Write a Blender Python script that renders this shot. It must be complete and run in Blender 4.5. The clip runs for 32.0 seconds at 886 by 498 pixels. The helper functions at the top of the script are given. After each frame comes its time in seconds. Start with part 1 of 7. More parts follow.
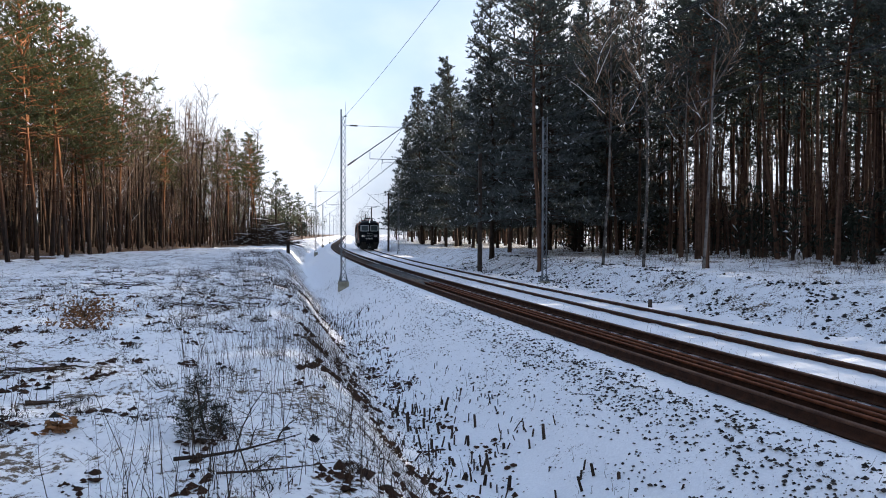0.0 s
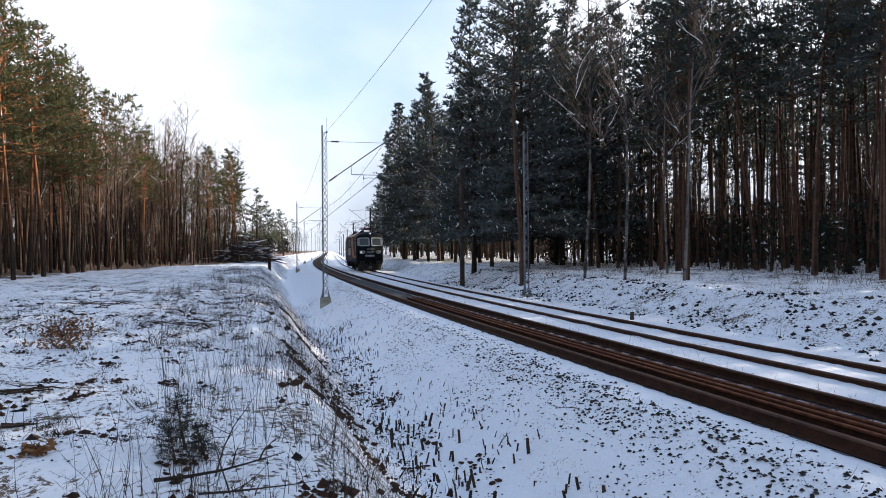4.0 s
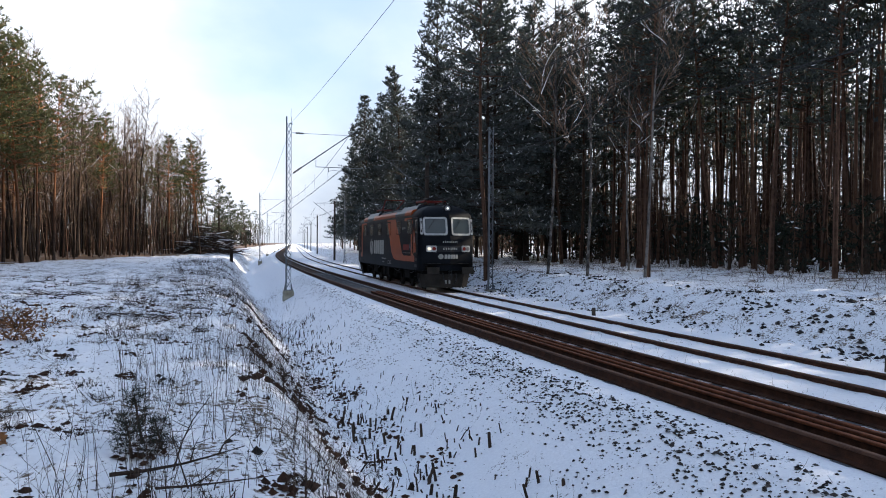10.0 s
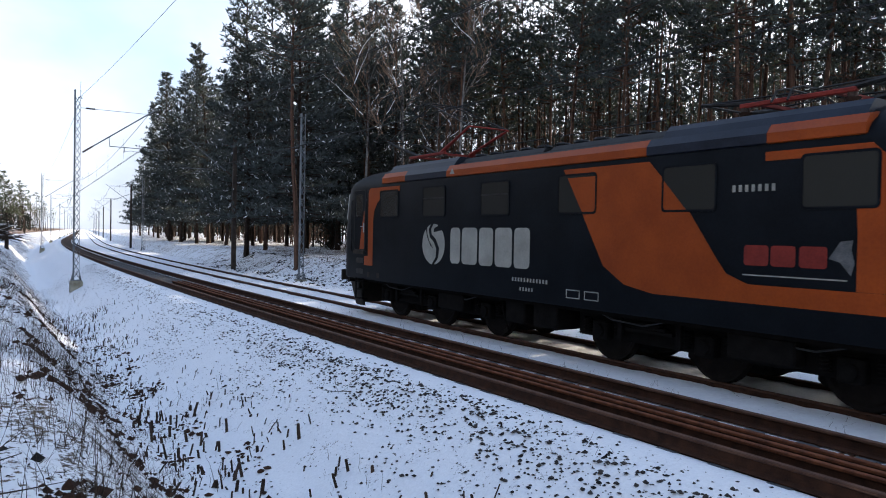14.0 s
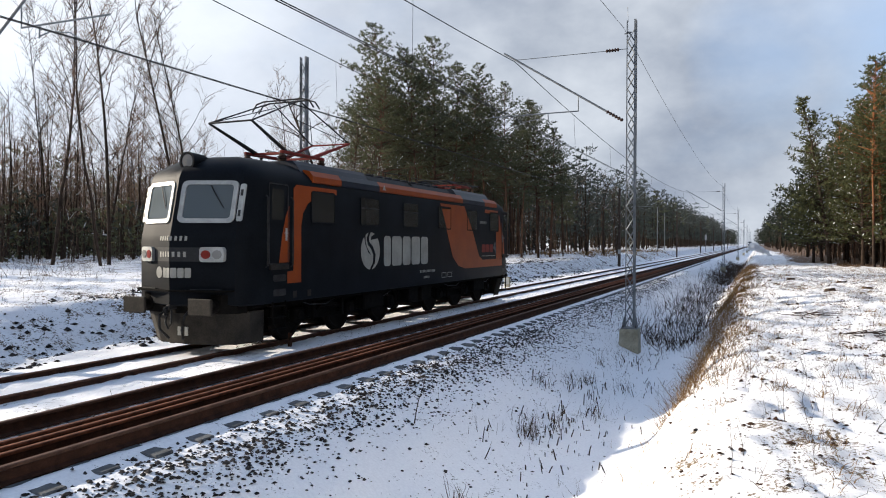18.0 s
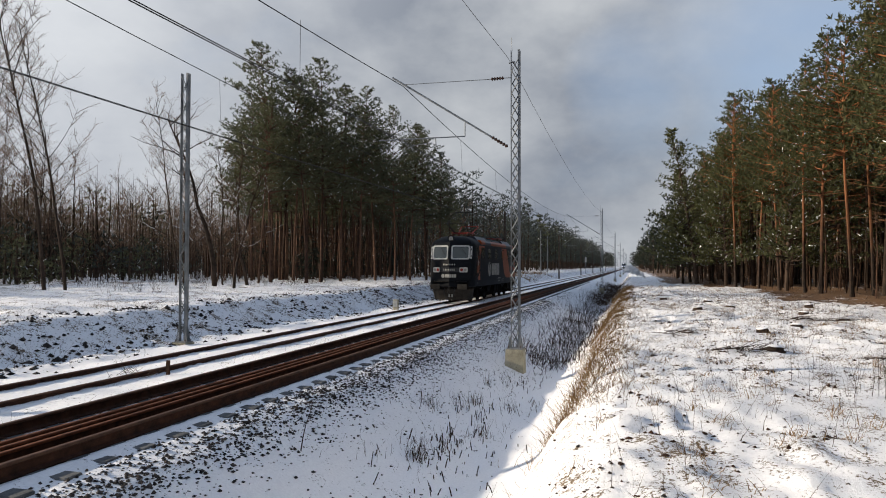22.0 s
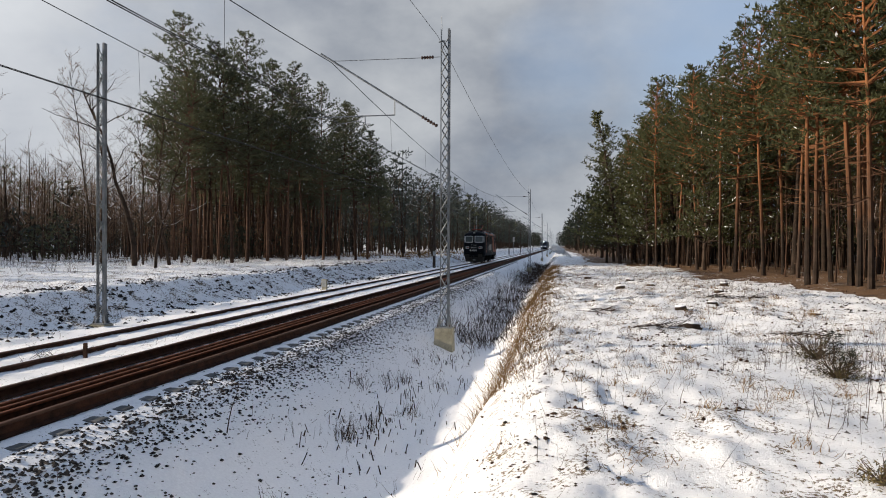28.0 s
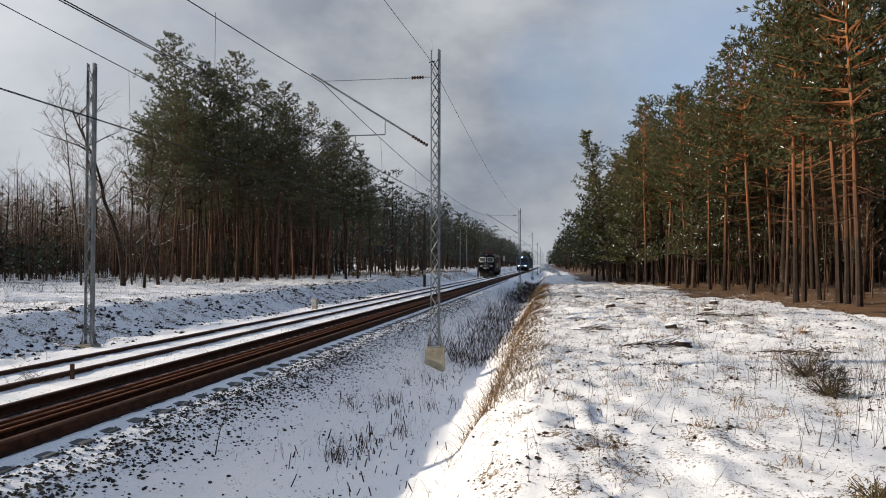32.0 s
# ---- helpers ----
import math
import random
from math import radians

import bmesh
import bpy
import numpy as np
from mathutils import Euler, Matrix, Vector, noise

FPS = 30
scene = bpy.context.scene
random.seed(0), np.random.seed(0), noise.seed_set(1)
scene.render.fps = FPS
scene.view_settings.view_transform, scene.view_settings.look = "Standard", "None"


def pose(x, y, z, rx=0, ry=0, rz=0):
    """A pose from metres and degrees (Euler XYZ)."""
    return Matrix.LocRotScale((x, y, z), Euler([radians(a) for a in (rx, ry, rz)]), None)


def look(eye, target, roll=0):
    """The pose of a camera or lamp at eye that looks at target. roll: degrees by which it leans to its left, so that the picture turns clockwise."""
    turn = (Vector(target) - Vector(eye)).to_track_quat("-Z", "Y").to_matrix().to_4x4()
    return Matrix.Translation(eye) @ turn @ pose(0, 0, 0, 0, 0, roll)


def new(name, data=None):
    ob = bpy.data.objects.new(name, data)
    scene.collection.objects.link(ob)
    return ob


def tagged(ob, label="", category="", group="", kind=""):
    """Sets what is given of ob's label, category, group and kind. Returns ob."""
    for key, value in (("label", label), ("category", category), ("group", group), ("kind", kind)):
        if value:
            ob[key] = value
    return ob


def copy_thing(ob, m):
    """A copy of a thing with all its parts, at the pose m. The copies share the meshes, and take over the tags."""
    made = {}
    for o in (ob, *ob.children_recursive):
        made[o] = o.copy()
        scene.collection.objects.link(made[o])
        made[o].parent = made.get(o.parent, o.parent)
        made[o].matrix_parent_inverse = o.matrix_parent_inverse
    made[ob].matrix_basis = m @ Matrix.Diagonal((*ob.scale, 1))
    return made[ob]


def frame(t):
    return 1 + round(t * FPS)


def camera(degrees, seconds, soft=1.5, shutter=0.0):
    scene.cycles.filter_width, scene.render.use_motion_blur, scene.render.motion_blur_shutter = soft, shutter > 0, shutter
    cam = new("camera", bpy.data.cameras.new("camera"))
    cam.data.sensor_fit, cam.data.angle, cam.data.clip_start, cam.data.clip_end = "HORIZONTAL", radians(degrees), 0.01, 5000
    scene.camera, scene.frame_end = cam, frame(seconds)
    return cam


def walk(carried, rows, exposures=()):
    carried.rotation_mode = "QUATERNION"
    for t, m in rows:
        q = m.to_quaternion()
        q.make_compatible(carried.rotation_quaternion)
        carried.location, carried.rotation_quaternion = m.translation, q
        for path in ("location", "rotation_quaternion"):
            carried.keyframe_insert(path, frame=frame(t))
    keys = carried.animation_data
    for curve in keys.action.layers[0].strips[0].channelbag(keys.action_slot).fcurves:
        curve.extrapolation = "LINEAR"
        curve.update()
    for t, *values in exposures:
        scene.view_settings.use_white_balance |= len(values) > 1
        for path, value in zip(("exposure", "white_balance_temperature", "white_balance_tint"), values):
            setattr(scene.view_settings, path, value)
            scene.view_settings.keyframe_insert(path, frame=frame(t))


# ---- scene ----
cam = camera(62.6, 32.0, soft=1.0, shutter=0.1)
# stops, kelvin, tint: the camera opens up for the dark engine and cools the shade
EXPOSURES = [(0, 0.80, 5600, 10), (12, 0.80, 5600, 10), (13, 0.84, 5600, 10), (14, 1.0, 5600, 10), (14.5, 1.1, 5550, 10), (16.5, 1.75, 5550, 10), (17, 1.3, 5600, 10), (17.5, 0.9, 5650, 10), (18, 0.5, 5650, 9), (19, 0.10, 5800, 9), (21, 0.05, 5880, 9), (24, 0.04, 5900, 9), (32, 0.04, 5900, 9)]
# seconds, place of the lens, then the three Euler angles of the held camera
PATH = [
    (0.0, 0, 0, 1.972, 88.84, -0.15, 165.37),
    (0.5, 0, 0, 1.972, 89.50, 0.30, 165.68),
    (1.0, 0, 0, 1.972, 89.53, -0.02, 165.72),
    (1.5, 0, 0, 1.972, 89.56, 0.13, 165.52),
    (2.0, 0, 0, 1.972, 89.73, 0.22, 165.30),
    (2.5, 0, 0, 1.972, 89.83, 0.30, 164.97),
    (3.0, 0, 0, 1.972, 89.98, 0.15, 164.56),
    (3.5, 0, 0, 1.972, 89.93, 0.31, 164.28),
    (5.5, 0, 0, 1.972, 90.52, 0.15, 162.92),
    (6.0, 0, 0, 1.972, 90.40, -0.08, 162.65),
    (6.5, 0, 0, 1.972, 90.26, -0.12, 162.51),
    (7.0, 0, 0, 1.972, 90.16, -0.29, 162.42),
    (7.5, 0, 0, 1.972, 90.23, -0.33, 162.30),
    (8.0, 0, 0, 1.972, 90.20, -0.44, 161.99),
    (8.5, 0, 0, 1.972, 90.05, -0.45, 162.09),
    (9.0, 0, 0, 1.972, 89.68, -0.42, 161.70),
    (9.5, 0, 0, 1.972, 89.73, -0.35, 161.50),
    (10.0, 0, 0, 1.972, 89.56, -0.32, 161.18),
    (10.5, 0, 0, 1.972, 89.79, -0.43, 160.53),
    (11.0, 0, 0, 1.972, 89.68, -0.37, 159.05),
    (11.5, 0, 0, 1.972, 89.76, -0.12, 156.35),
    (12.0, 0, 0, 1.972, 89.91, -0.23, 154.46),
    (12.5, 0, 0, 1.972, 89.65, -0.63, 152.18),
    (13.0, 0, 0, 1.972, 89.64, -0.70, 150.47),
    (13.5, 0, 0, 1.972, 89.36, -0.91, 148.75),
    (14.0, 0, 0, 1.972, 88.91, -1.10, 146.46),
    (14.3, 0, 0, 1.972, 88.74, -1.26, 142.92),
    (14.5, 0, 0, 1.972, 88.47, -1.58, 138.71),
    (16.5, 0, 0, 1.972, 88.16, -2.00, 57.82),
    (16.8, 0, 0, 1.972, 88.60, -1.49, 43.03),
    (17.0, 0, 0, 1.972, 89.28, -1.43, 36.61),
    (17.5, 0, 0, 1.972, 89.21, -0.34, 28.79),
    (18.0, 0, 0, 1.972, 89.51, -0.21, 23.36),
    (18.5, 0, 0, 1.972, 89.66, -0.32, 20.16),
    (19.0, 0, 0, 1.972, 90.70, -0.00, 18.24),
    (19.5, 0, 0, 1.972, 90.83, -0.23, 18.31),
    (20.0, 0, 0, 1.972, 91.14, -0.01, 17.75),
    (20.5, 0, 0, 1.972, 91.49, -0.15, 17.39),
    (21.0, 0, 0, 1.972, 91.58, -0.10, 16.95),
    (21.5, 0, 0, 1.972, 91.37, -0.18, 16.06),
    (22.0, 0, 0, 1.972, 91.31, -0.10, 14.61),
    (22.5, 0, 0, 1.972, 91.03, -0.20, 14.23),
    (23.0, 0, 0, 1.972, 90.99, -0.11, 13.66),
    (23.5, 0, 0, 1.972, 90.59, -0.49, 12.68),
    (24.0, 0, 0, 1.972, 91.15, -0.74, 10.65),
    (24.5, 0, 0, 1.972, 90.68, -0.67, 9.92),
    (26.5, 0, 0, 1.972, 90.57, 0.12, 9.44),
    (27.0, 0, 0, 1.972, 90.13, -0.34, 9.49),
    (27.5, 0, 0, 1.972, 90.17, -0.43, 9.01),
    (28.0, 0, 0, 1.972, 89.72, -0.20, 9.07),
    (28.5, 0, 0, 1.972, 90.05, -0.10, 9.02),
    (29.0, 0, 0, 1.972, 90.54, -0.14, 8.97),
    (29.5, 0, 0, 1.972, 90.18, -0.34, 8.01),
    (30.0, 0, 0, 1.972, 90.39, -0.37, 8.39),
    (30.5, 0, 0, 1.972, 90.68, -0.38, 8.43),
    (31.0, 0, 0, 1.972, 90.89, -0.29, 8.30),
    (31.5, 0, 0, 1.972, 90.64, -0.04, 8.17),
    (32.0, 0, 0, 1.972, 91.21, -0.04, 8.32),
]
walk(cam, [(t, pose(*p)) for t, *p in PATH], EXPOSURES)

# ---- world, sun ----
SUN_AZ, SUN_EL = 98.0, 20.0      # degrees: left of the +y axis, above the horizon
sun = new("sun", bpy.data.lights.new("sun", "SUN"))
sun.data.energy, sun.data.angle, sun.data.color = 7.4, radians(0.6), (1.0, 0.80, 0.565)
sun_way = Vector((-math.sin(radians(SUN_AZ)) * math.cos(radians(SUN_EL)), math.cos(radians(SUN_AZ)) * math.cos(radians(SUN_EL)), math.sin(radians(SUN_EL))))
sun.matrix_world = look(sun_way * 60, (0, 0, 0))

world = bpy.data.worlds.new("sky")
scene.world = world
world.use_nodes = True
wn, wl = world.node_tree.nodes, world.node_tree.links
wn.clear()
sky = wn.new("ShaderNodeTexSky")
sky.sky_type, sky.sun_disc = "NISHITA", False
sky.sun_elevation, sky.sun_rotation = radians(SUN_EL), radians(-SUN_AZ)
sky.air_density, sky.dust_density, sky.ozone_density = 1.0, 0.6, 1.5
coord = wn.new("ShaderNodeTexCoord")


def sky_math(op, a, b, clamp=False):
    n = wn.new("ShaderNodeMath")
    n.operation, n.use_clamp = op, clamp
    for k, v in enumerate((a, b)):
        if isinstance(v, (int, float)):
            n.inputs[k].default_value = v
        else:
            wl.new(v, n.inputs[k])
    return n.outputs[0]


def sky_noise(scale, detail, rough_by, stretch, shift):
    mp, t = wn.new("ShaderNodeMapping"), wn.new("ShaderNodeTexNoise")
    mp.inputs["Scale"].default_value, mp.inputs["Location"].default_value = stretch, shift
    t.inputs["Scale"].default_value, t.inputs["Detail"].default_value, t.inputs["Roughness"].default_value = scale, detail, rough_by
    wl.new(coord.outputs["Generated"], mp.inputs["Vector"])
    wl.new(mp.outputs[0], t.inputs["Vector"])
    return t.outputs["Fac"]


def sky_spot(bearing, height, wide, edge_from=0.0):
    """A soft round region of sky: 1 in its middle, 0 past its width in degrees."""
    d = wn.new("ShaderNodeVectorMath")
    d.operation = "DOT_PRODUCT"
    b, e = radians(bearing), radians(height)
    d.inputs[1].default_value = (-math.sin(b) * math.cos(e), math.cos(b) * math.cos(e), math.sin(e))
    wl.new(coord.outputs["Generated"], d.inputs[0])
    r = wn.new("ShaderNodeMapRange")
    r.interpolation_type = "SMOOTHSTEP"
    r.inputs["From Min"].default_value, r.inputs["From Max"].default_value = math.cos(radians(wide)), math.cos(radians(edge_from))
    wl.new(d.outputs["Value"], r.inputs["Value"])
    return r.outputs[0]


big_cloud = sky_noise(2.6, 7, 0.50, (1.0, 1.0, 1.9), (0.0, 0.0, 0.0))
billow = sky_noise(6.0, 6, 0.55, (1.0, 1.0, 1.5), (3.1, 1.7, 0.4))
# the sky is overcast but for blue gaps: one above the coming train, two beyond the leaving one
gap = sky_math("MAXIMUM", sky_spot(172.0, 19.0, 17.0), sky_math("MAXIMUM", sky_spot(-14.0, 19.0, 17.0), sky_math("MULTIPLY", sky_spot(-2.0, 16.0, 9.0), 0.6)))
open_sky = sky_math("SUBTRACT", sky_math("MULTIPLY", gap, 1.15), sky_math("MULTIPLY", sky_math("SUBTRACT", big_cloud, 0.40), 2.4), True)
open_sky = sky_math("MULTIPLY", open_sky, 0.85)
# clear blue overhead, above the banks of cloud
upward = wn.new("ShaderNodeSeparateXYZ")
wl.new(coord.outputs["Generated"], upward.inputs[0])
overhead_blue = wn.new("ShaderNodeMapRange")
overhead_blue.interpolation_type = "SMOOTHSTEP"
overhead_blue.inputs["From Min"].default_value, overhead_blue.inputs["From Max"].default_value = 0.48, 0.80
wl.new(upward.outputs["Z"], overhead_blue.inputs["Value"])
shade = wn.new("ShaderNodeValToRGB")
shade.color_ramp.elements[0].position, shade.color_ramp.elements[1].position = 0.40, 0.62
shade.color_ramp.elements[0].color, shade.color_ramp.elements[1].color = (5.2, 5.45, 6.0, 1), (11.4, 11.1, 10.6, 1)
wl.new(sky_math("ADD", sky_math("MULTIPLY", big_cloud, 0.55), sky_math("MULTIPLY", billow, 0.45)), shade.inputs["Fac"])
# thin bright veil towards the sun, and the white cloud beside the gap above the coming train
dot = wn.new("ShaderNodeVectorMath")
dot.operation = "DOT_PRODUCT"
dot.inputs[1].default_value = sun_way
wl.new(coord.outputs["Generated"], dot.inputs[0])
veil = wn.new("ShaderNodeMapRange")
veil.inputs["From Min"].default_value, veil.inputs["From Max"].default_value = 0.22, 1.0
wl.new(dot.outputs["Value"], veil.inputs["Value"])
lit = sky_math("MAXIMUM", veil.outputs[0], sky_math("MULTIPLY", sky_spot(184.0, 14.0, 22.0), 0.6))
bright = wn.new("ShaderNodeMixRGB")
bright.inputs[2].default_value = (20.0, 19.2, 18.2, 1)
wl.new(lit, bright.inputs[0])
wl.new(shade.outputs[0], bright.inputs[1])
mix = wn.new("ShaderNodeMixRGB")
hazy, clear = wn.new("ShaderNodeMixRGB"), wn.new("ShaderNodeMixRGB")
hazy.blend_type, hazy.inputs[0].default_value, hazy.inputs[2].default_value = "ADD", 1.0, (5.9, 6.7, 8.0, 1)
wl.new(sky.outputs[0], hazy.inputs[1])
wl.new(open_sky, mix.inputs[0])
wl.new(bright.outputs[0], mix.inputs[1])
wl.new(hazy.outputs[0], mix.inputs[2])
zenith = wn.new("ShaderNodeMixRGB")
zenith.blend_type, zenith.inputs[0].default_value, zenith.inputs[2].default_value = "ADD", 1.0, (4.4, 5.3, 6.9, 1)
wl.new(sky.outputs[0], zenith.inputs[1])
wl.new(overhead_blue.outputs[0], clear.inputs[0])
wl.new(mix.outputs[0], clear.inputs[1])
wl.new(zenith.outputs[0], clear.inputs[2])
back = wn.new("ShaderNodeBackground")
back.inputs["Strength"].default_value = 0.049
out = wn.new("ShaderNodeOutputWorld")
wl.new(clear.outputs[0], back.inputs["Color"])
wl.new(back.outputs[0], out.inputs["Surface"])

# ---- materials ----
def material(name, dark, light, scale=6.0, rough=0.8, metal=0.0, bump=0.15, fine=60.0, isle=0.0, detail=5.0, spec=0.18, spread=(0.35, 0.65)):
    """Two colours mixed by a coarse and a fine noise at real size, with relief; isle varies it from piece to piece."""
    m = bpy.data.materials.new(name)
    m.use_nodes = True
    n, l = m.node_tree.nodes, m.node_tree.links
    b = n["Principled BSDF"]
    tc = n.new("ShaderNodeTexCoord")
    a, f = n.new("ShaderNodeTexNoise"), n.new("ShaderNodeTexNoise")
    a.inputs["Scale"].default_value, a.inputs["Detail"].default_value = scale, detail
    f.inputs["Scale"].default_value, f.inputs["Detail"].default_value = fine, 3
    l.new(tc.outputs["Object"], a.inputs["Vector"])
    l.new(tc.outputs["Object"], f.inputs["Vector"])
    s = n.new("ShaderNodeMath")
    s.operation, s.inputs[1].default_value = "MULTIPLY_ADD", 0.35
    l.new(f.outputs["Fac"], s.inputs[0])
    k = n.new("ShaderNodeMath")
    k.operation, k.inputs[1].default_value = "MULTIPLY", 0.65
    l.new(a.outputs["Fac"], k.inputs[0])
    l.new(k.outputs[0], s.inputs[2])
    fac = s.outputs[0]
    if isle:
        g, o = n.new("ShaderNodeNewGeometry"), n.new("ShaderNodeObjectInfo")
        q = n.new("ShaderNodeMath")
        q.operation, q.inputs[1].default_value = "MULTIPLY_ADD", isle
        q2 = n.new("ShaderNodeMath")
        q2.operation, q2.inputs[1].default_value, q2.inputs[2].default_value = "MULTIPLY_ADD", isle * 0.6, -isle * 0.8
        l.new(o.outputs["Random"], q2.inputs[0])
        l.new(g.outputs["Random Per Island"], q.inputs[0])
        l.new(q2.outputs[0], q.inputs[2])
        p = n.new("ShaderNodeMath")
        p.operation = "ADD"
        l.new(fac, p.inputs[0])
        l.new(q.outputs[0], p.inputs[1])
        fac = p.outputs[0]
    r = n.new("ShaderNodeValToRGB")
    r.color_ramp.elements[0].position, r.color_ramp.elements[1].position = spread
    r.color_ramp.elements[0].color, r.color_ramp.elements[1].color = (*dark, 1), (*light, 1)
    l.new(fac, r.inputs["Fac"])
    l.new(r.outputs["Color"], b.inputs["Base Color"])
    b.inputs["Roughness"].default_value, b.inputs["Metallic"].default_value = rough, metal
    b.inputs["Specular IOR Level"].default_value = spec
    if bump:
        h = n.new("ShaderNodeBump")
        h.inputs["Strength"].default_value, h.inputs["Distance"].default_value = bump, 0.02
        l.new(fac, h.inputs["Height"])
        l.new(h.outputs["Normal"], b.inputs["Normal"])
    return m


def ground_material(name, cover, soil_dark, soil_light, patch=2.2, snow=(0.80, 0.81, 0.83), relief=1.0):
    """Snow broken by soil and litter: cover is the share of snow."""
    m = bpy.data.materials.new(name)
    m.use_nodes = True
    n, l = m.node_tree.nodes, m.node_tree.links
    b = n["Principled BSDF"]
    tc = n.new("ShaderNodeTexCoord")
    noises = []
    for sc, de in ((patch, 8), (patch * 9, 6), (110, 3), (0.35, 3)):
        t = n.new("ShaderNodeTexNoise")
        t.inputs["Scale"].default_value, t.inputs["Detail"].default_value, t.inputs["Roughness"].default_value = sc, de, 0.62
        l.new(tc.outputs["Object"], t.inputs["Vector"])
        noises.append(t)
    s = n.new("ShaderNodeMath")
    s.operation, s.inputs[1].default_value = "MULTIPLY_ADD", 0.45
    l.new(noises[1].outputs["Fac"], s.inputs[0])
    k = n.new("ShaderNodeMath")
    k.operation, k.inputs[1].default_value = "MULTIPLY", 0.4
    l.new(noises[0].outputs["Fac"], k.inputs[0])
    l.new(k.outputs[0], s.inputs[2])
    w = n.new("ShaderNodeMath")
    w.operation, w.inputs[1].default_value = "MULTIPLY_ADD", 0.15
    l.new(noises[3].outputs["Fac"], w.inputs[0])
    l.new(s.outputs[0], w.inputs[2])
    speck = n.new("ShaderNodeMath")
    speck.operation, speck.inputs[1].default_value = "MULTIPLY_ADD", 0.16
    l.new(noises[2].outputs["Fac"], speck.inputs[0])
    off = n.new("ShaderNodeMath")
    off.operation, off.inputs[1].default_value = "SUBTRACT", 0.08
    l.new(w.outputs[0], off.inputs[0])
    l.new(off.outputs[0], speck.inputs[2])
    w = speck
    r = n.new("ShaderNodeValToRGB")
    edge = 0.62 - 0.24 * cover
    r.color_ramp.elements[0].position, r.color_ramp.elements[1].position = edge - 0.012, edge + 0.018
    l.new(w.outputs[0], r.inputs["Fac"])
    soil = n.new("ShaderNodeValToRGB")
    soil.color_ramp.elements[0].position, soil.color_ramp.elements[1].position = 0.35, 0.65
    soil.color_ramp.elements[0].color, soil.color_ramp.elements[1].color = (*soil_dark, 1), (*soil_light, 1)
    l.new(noises[2].outputs["Fac"], soil.inputs["Fac"])
    white = n.new("ShaderNodeValToRGB")
    white.color_ramp.elements[0].position, white.color_ramp.elements[1].position = 0.3, 0.7
    white.color_ramp.elements[0].color = (snow[0] * 0.93, snow[1] * 0.93, snow[2] * 0.94, 1)
    white.color_ramp.elements[1].color = (min(snow[0] * 1.06, 0.9), min(snow[1] * 1.06, 0.9), min(snow[2] * 1.06, 0.9), 1)
    l.new(noises[1].outputs["Fac"], white.inputs["Fac"])
    mx = n.new("ShaderNodeMixRGB")
    l.new(r.outputs["Color"], mx.inputs[0])
    l.new(soil.outputs["Color"], mx.inputs[1])
    l.new(white.outputs["Color"], mx.inputs[2])
    l.new(mx.outputs[0], b.inputs["Base Color"])
    b.inputs["Roughness"].default_value = 0.7
    b.inputs["Specular IOR Level"].default_value = 0.3
    hb = n.new("ShaderNodeBump")
    hb.inputs["Strength"].default_value, hb.inputs["Distance"].default_value = min(1.0, 0.55 * relief), 0.05 * relief
    l.new(w.outputs[0], hb.inputs["Height"])
    hb2 = n.new("ShaderNodeBump")
    hb2.inputs["Strength"].default_value, hb2.inputs["Distance"].default_value = 0.4, 0.014
    l.new(noises[2].outputs["Fac"], hb2.inputs["Height"])
    l.new(hb.outputs["Normal"], hb2.inputs["Normal"])
    l.new(hb2.outputs["Normal"], b.inputs["Normal"])
    return m


def pine_bark_material():
    """Scots pine: grey-brown plates below, thin orange bark higher up the stem."""
    m = material("pine_bark", (0.013, 0.0095, 0.0075), (0.048, 0.032, 0.024), 3.0, 0.9, 0, 0.7, 26.0, 0.25)
    n, l = m.node_tree.nodes, m.node_tree.links
    b = n["Principled BSDF"]
    old = b.inputs["Base Color"].links[0].from_socket
    tc = n.new("ShaderNodeTexCoord")
    sep = n.new("ShaderNodeSeparateXYZ")
    l.new(tc.outputs["Object"], sep.inputs[0])
    t = n.new("ShaderNodeTexNoise")
    t.inputs["Scale"].default_value = 1.4
    l.new(tc.outputs["Object"], t.inputs["Vector"])
    a = n.new("ShaderNodeMath")
    a.operation, a.inputs[1].default_value = "MULTIPLY_ADD", 5.0
    l.new(t.outputs["Fac"], a.inputs[0])
    l.new(sep.outputs["Z"], a.inputs[2])
    mr = n.new("ShaderNodeMapRange")
    mr.inputs["From Min"].default_value, mr.inputs["From Max"].default_value = 4.5, 11.0
    l.new(a.outputs[0], mr.inputs["Value"])
    mx = n.new("ShaderNodeMixRGB")
    mx.inputs[2].default_value = (0.235, 0.10, 0.04, 1)
    l.new(mr.outputs[0], mx.inputs[0])
    l.new(old, mx.inputs[1])
    l.new(mx.outputs[0], b.inputs["Base Color"])
    return m


def glass_material(name, colour, rough=0.05, gloss=0.8):
    m = bpy.data.materials.new(name)
    m.use_nodes = True
    b = m.node_tree.nodes["Principled BSDF"]
    b.inputs["Base Color"].default_value = (*colour, 1)
    b.inputs["Roughness"].default_value = rough
    b.inputs["Specular IOR Level"].default_value = gloss
    return m


def glow_material(name, colour, strength):
    m = bpy.data.materials.new(name)
    m.use_nodes = True
    b = m.node_tree.nodes["Principled BSDF"]
    b.inputs["Base Color"].default_value = (colour[0] * 0.25, colour[1] * 0.25, colour[2] * 0.25, 1)
    b.inputs["Emission Color"].default_value = (*colour, 1)
    b.inputs["Emission Strength"].default_value = strength
    return m


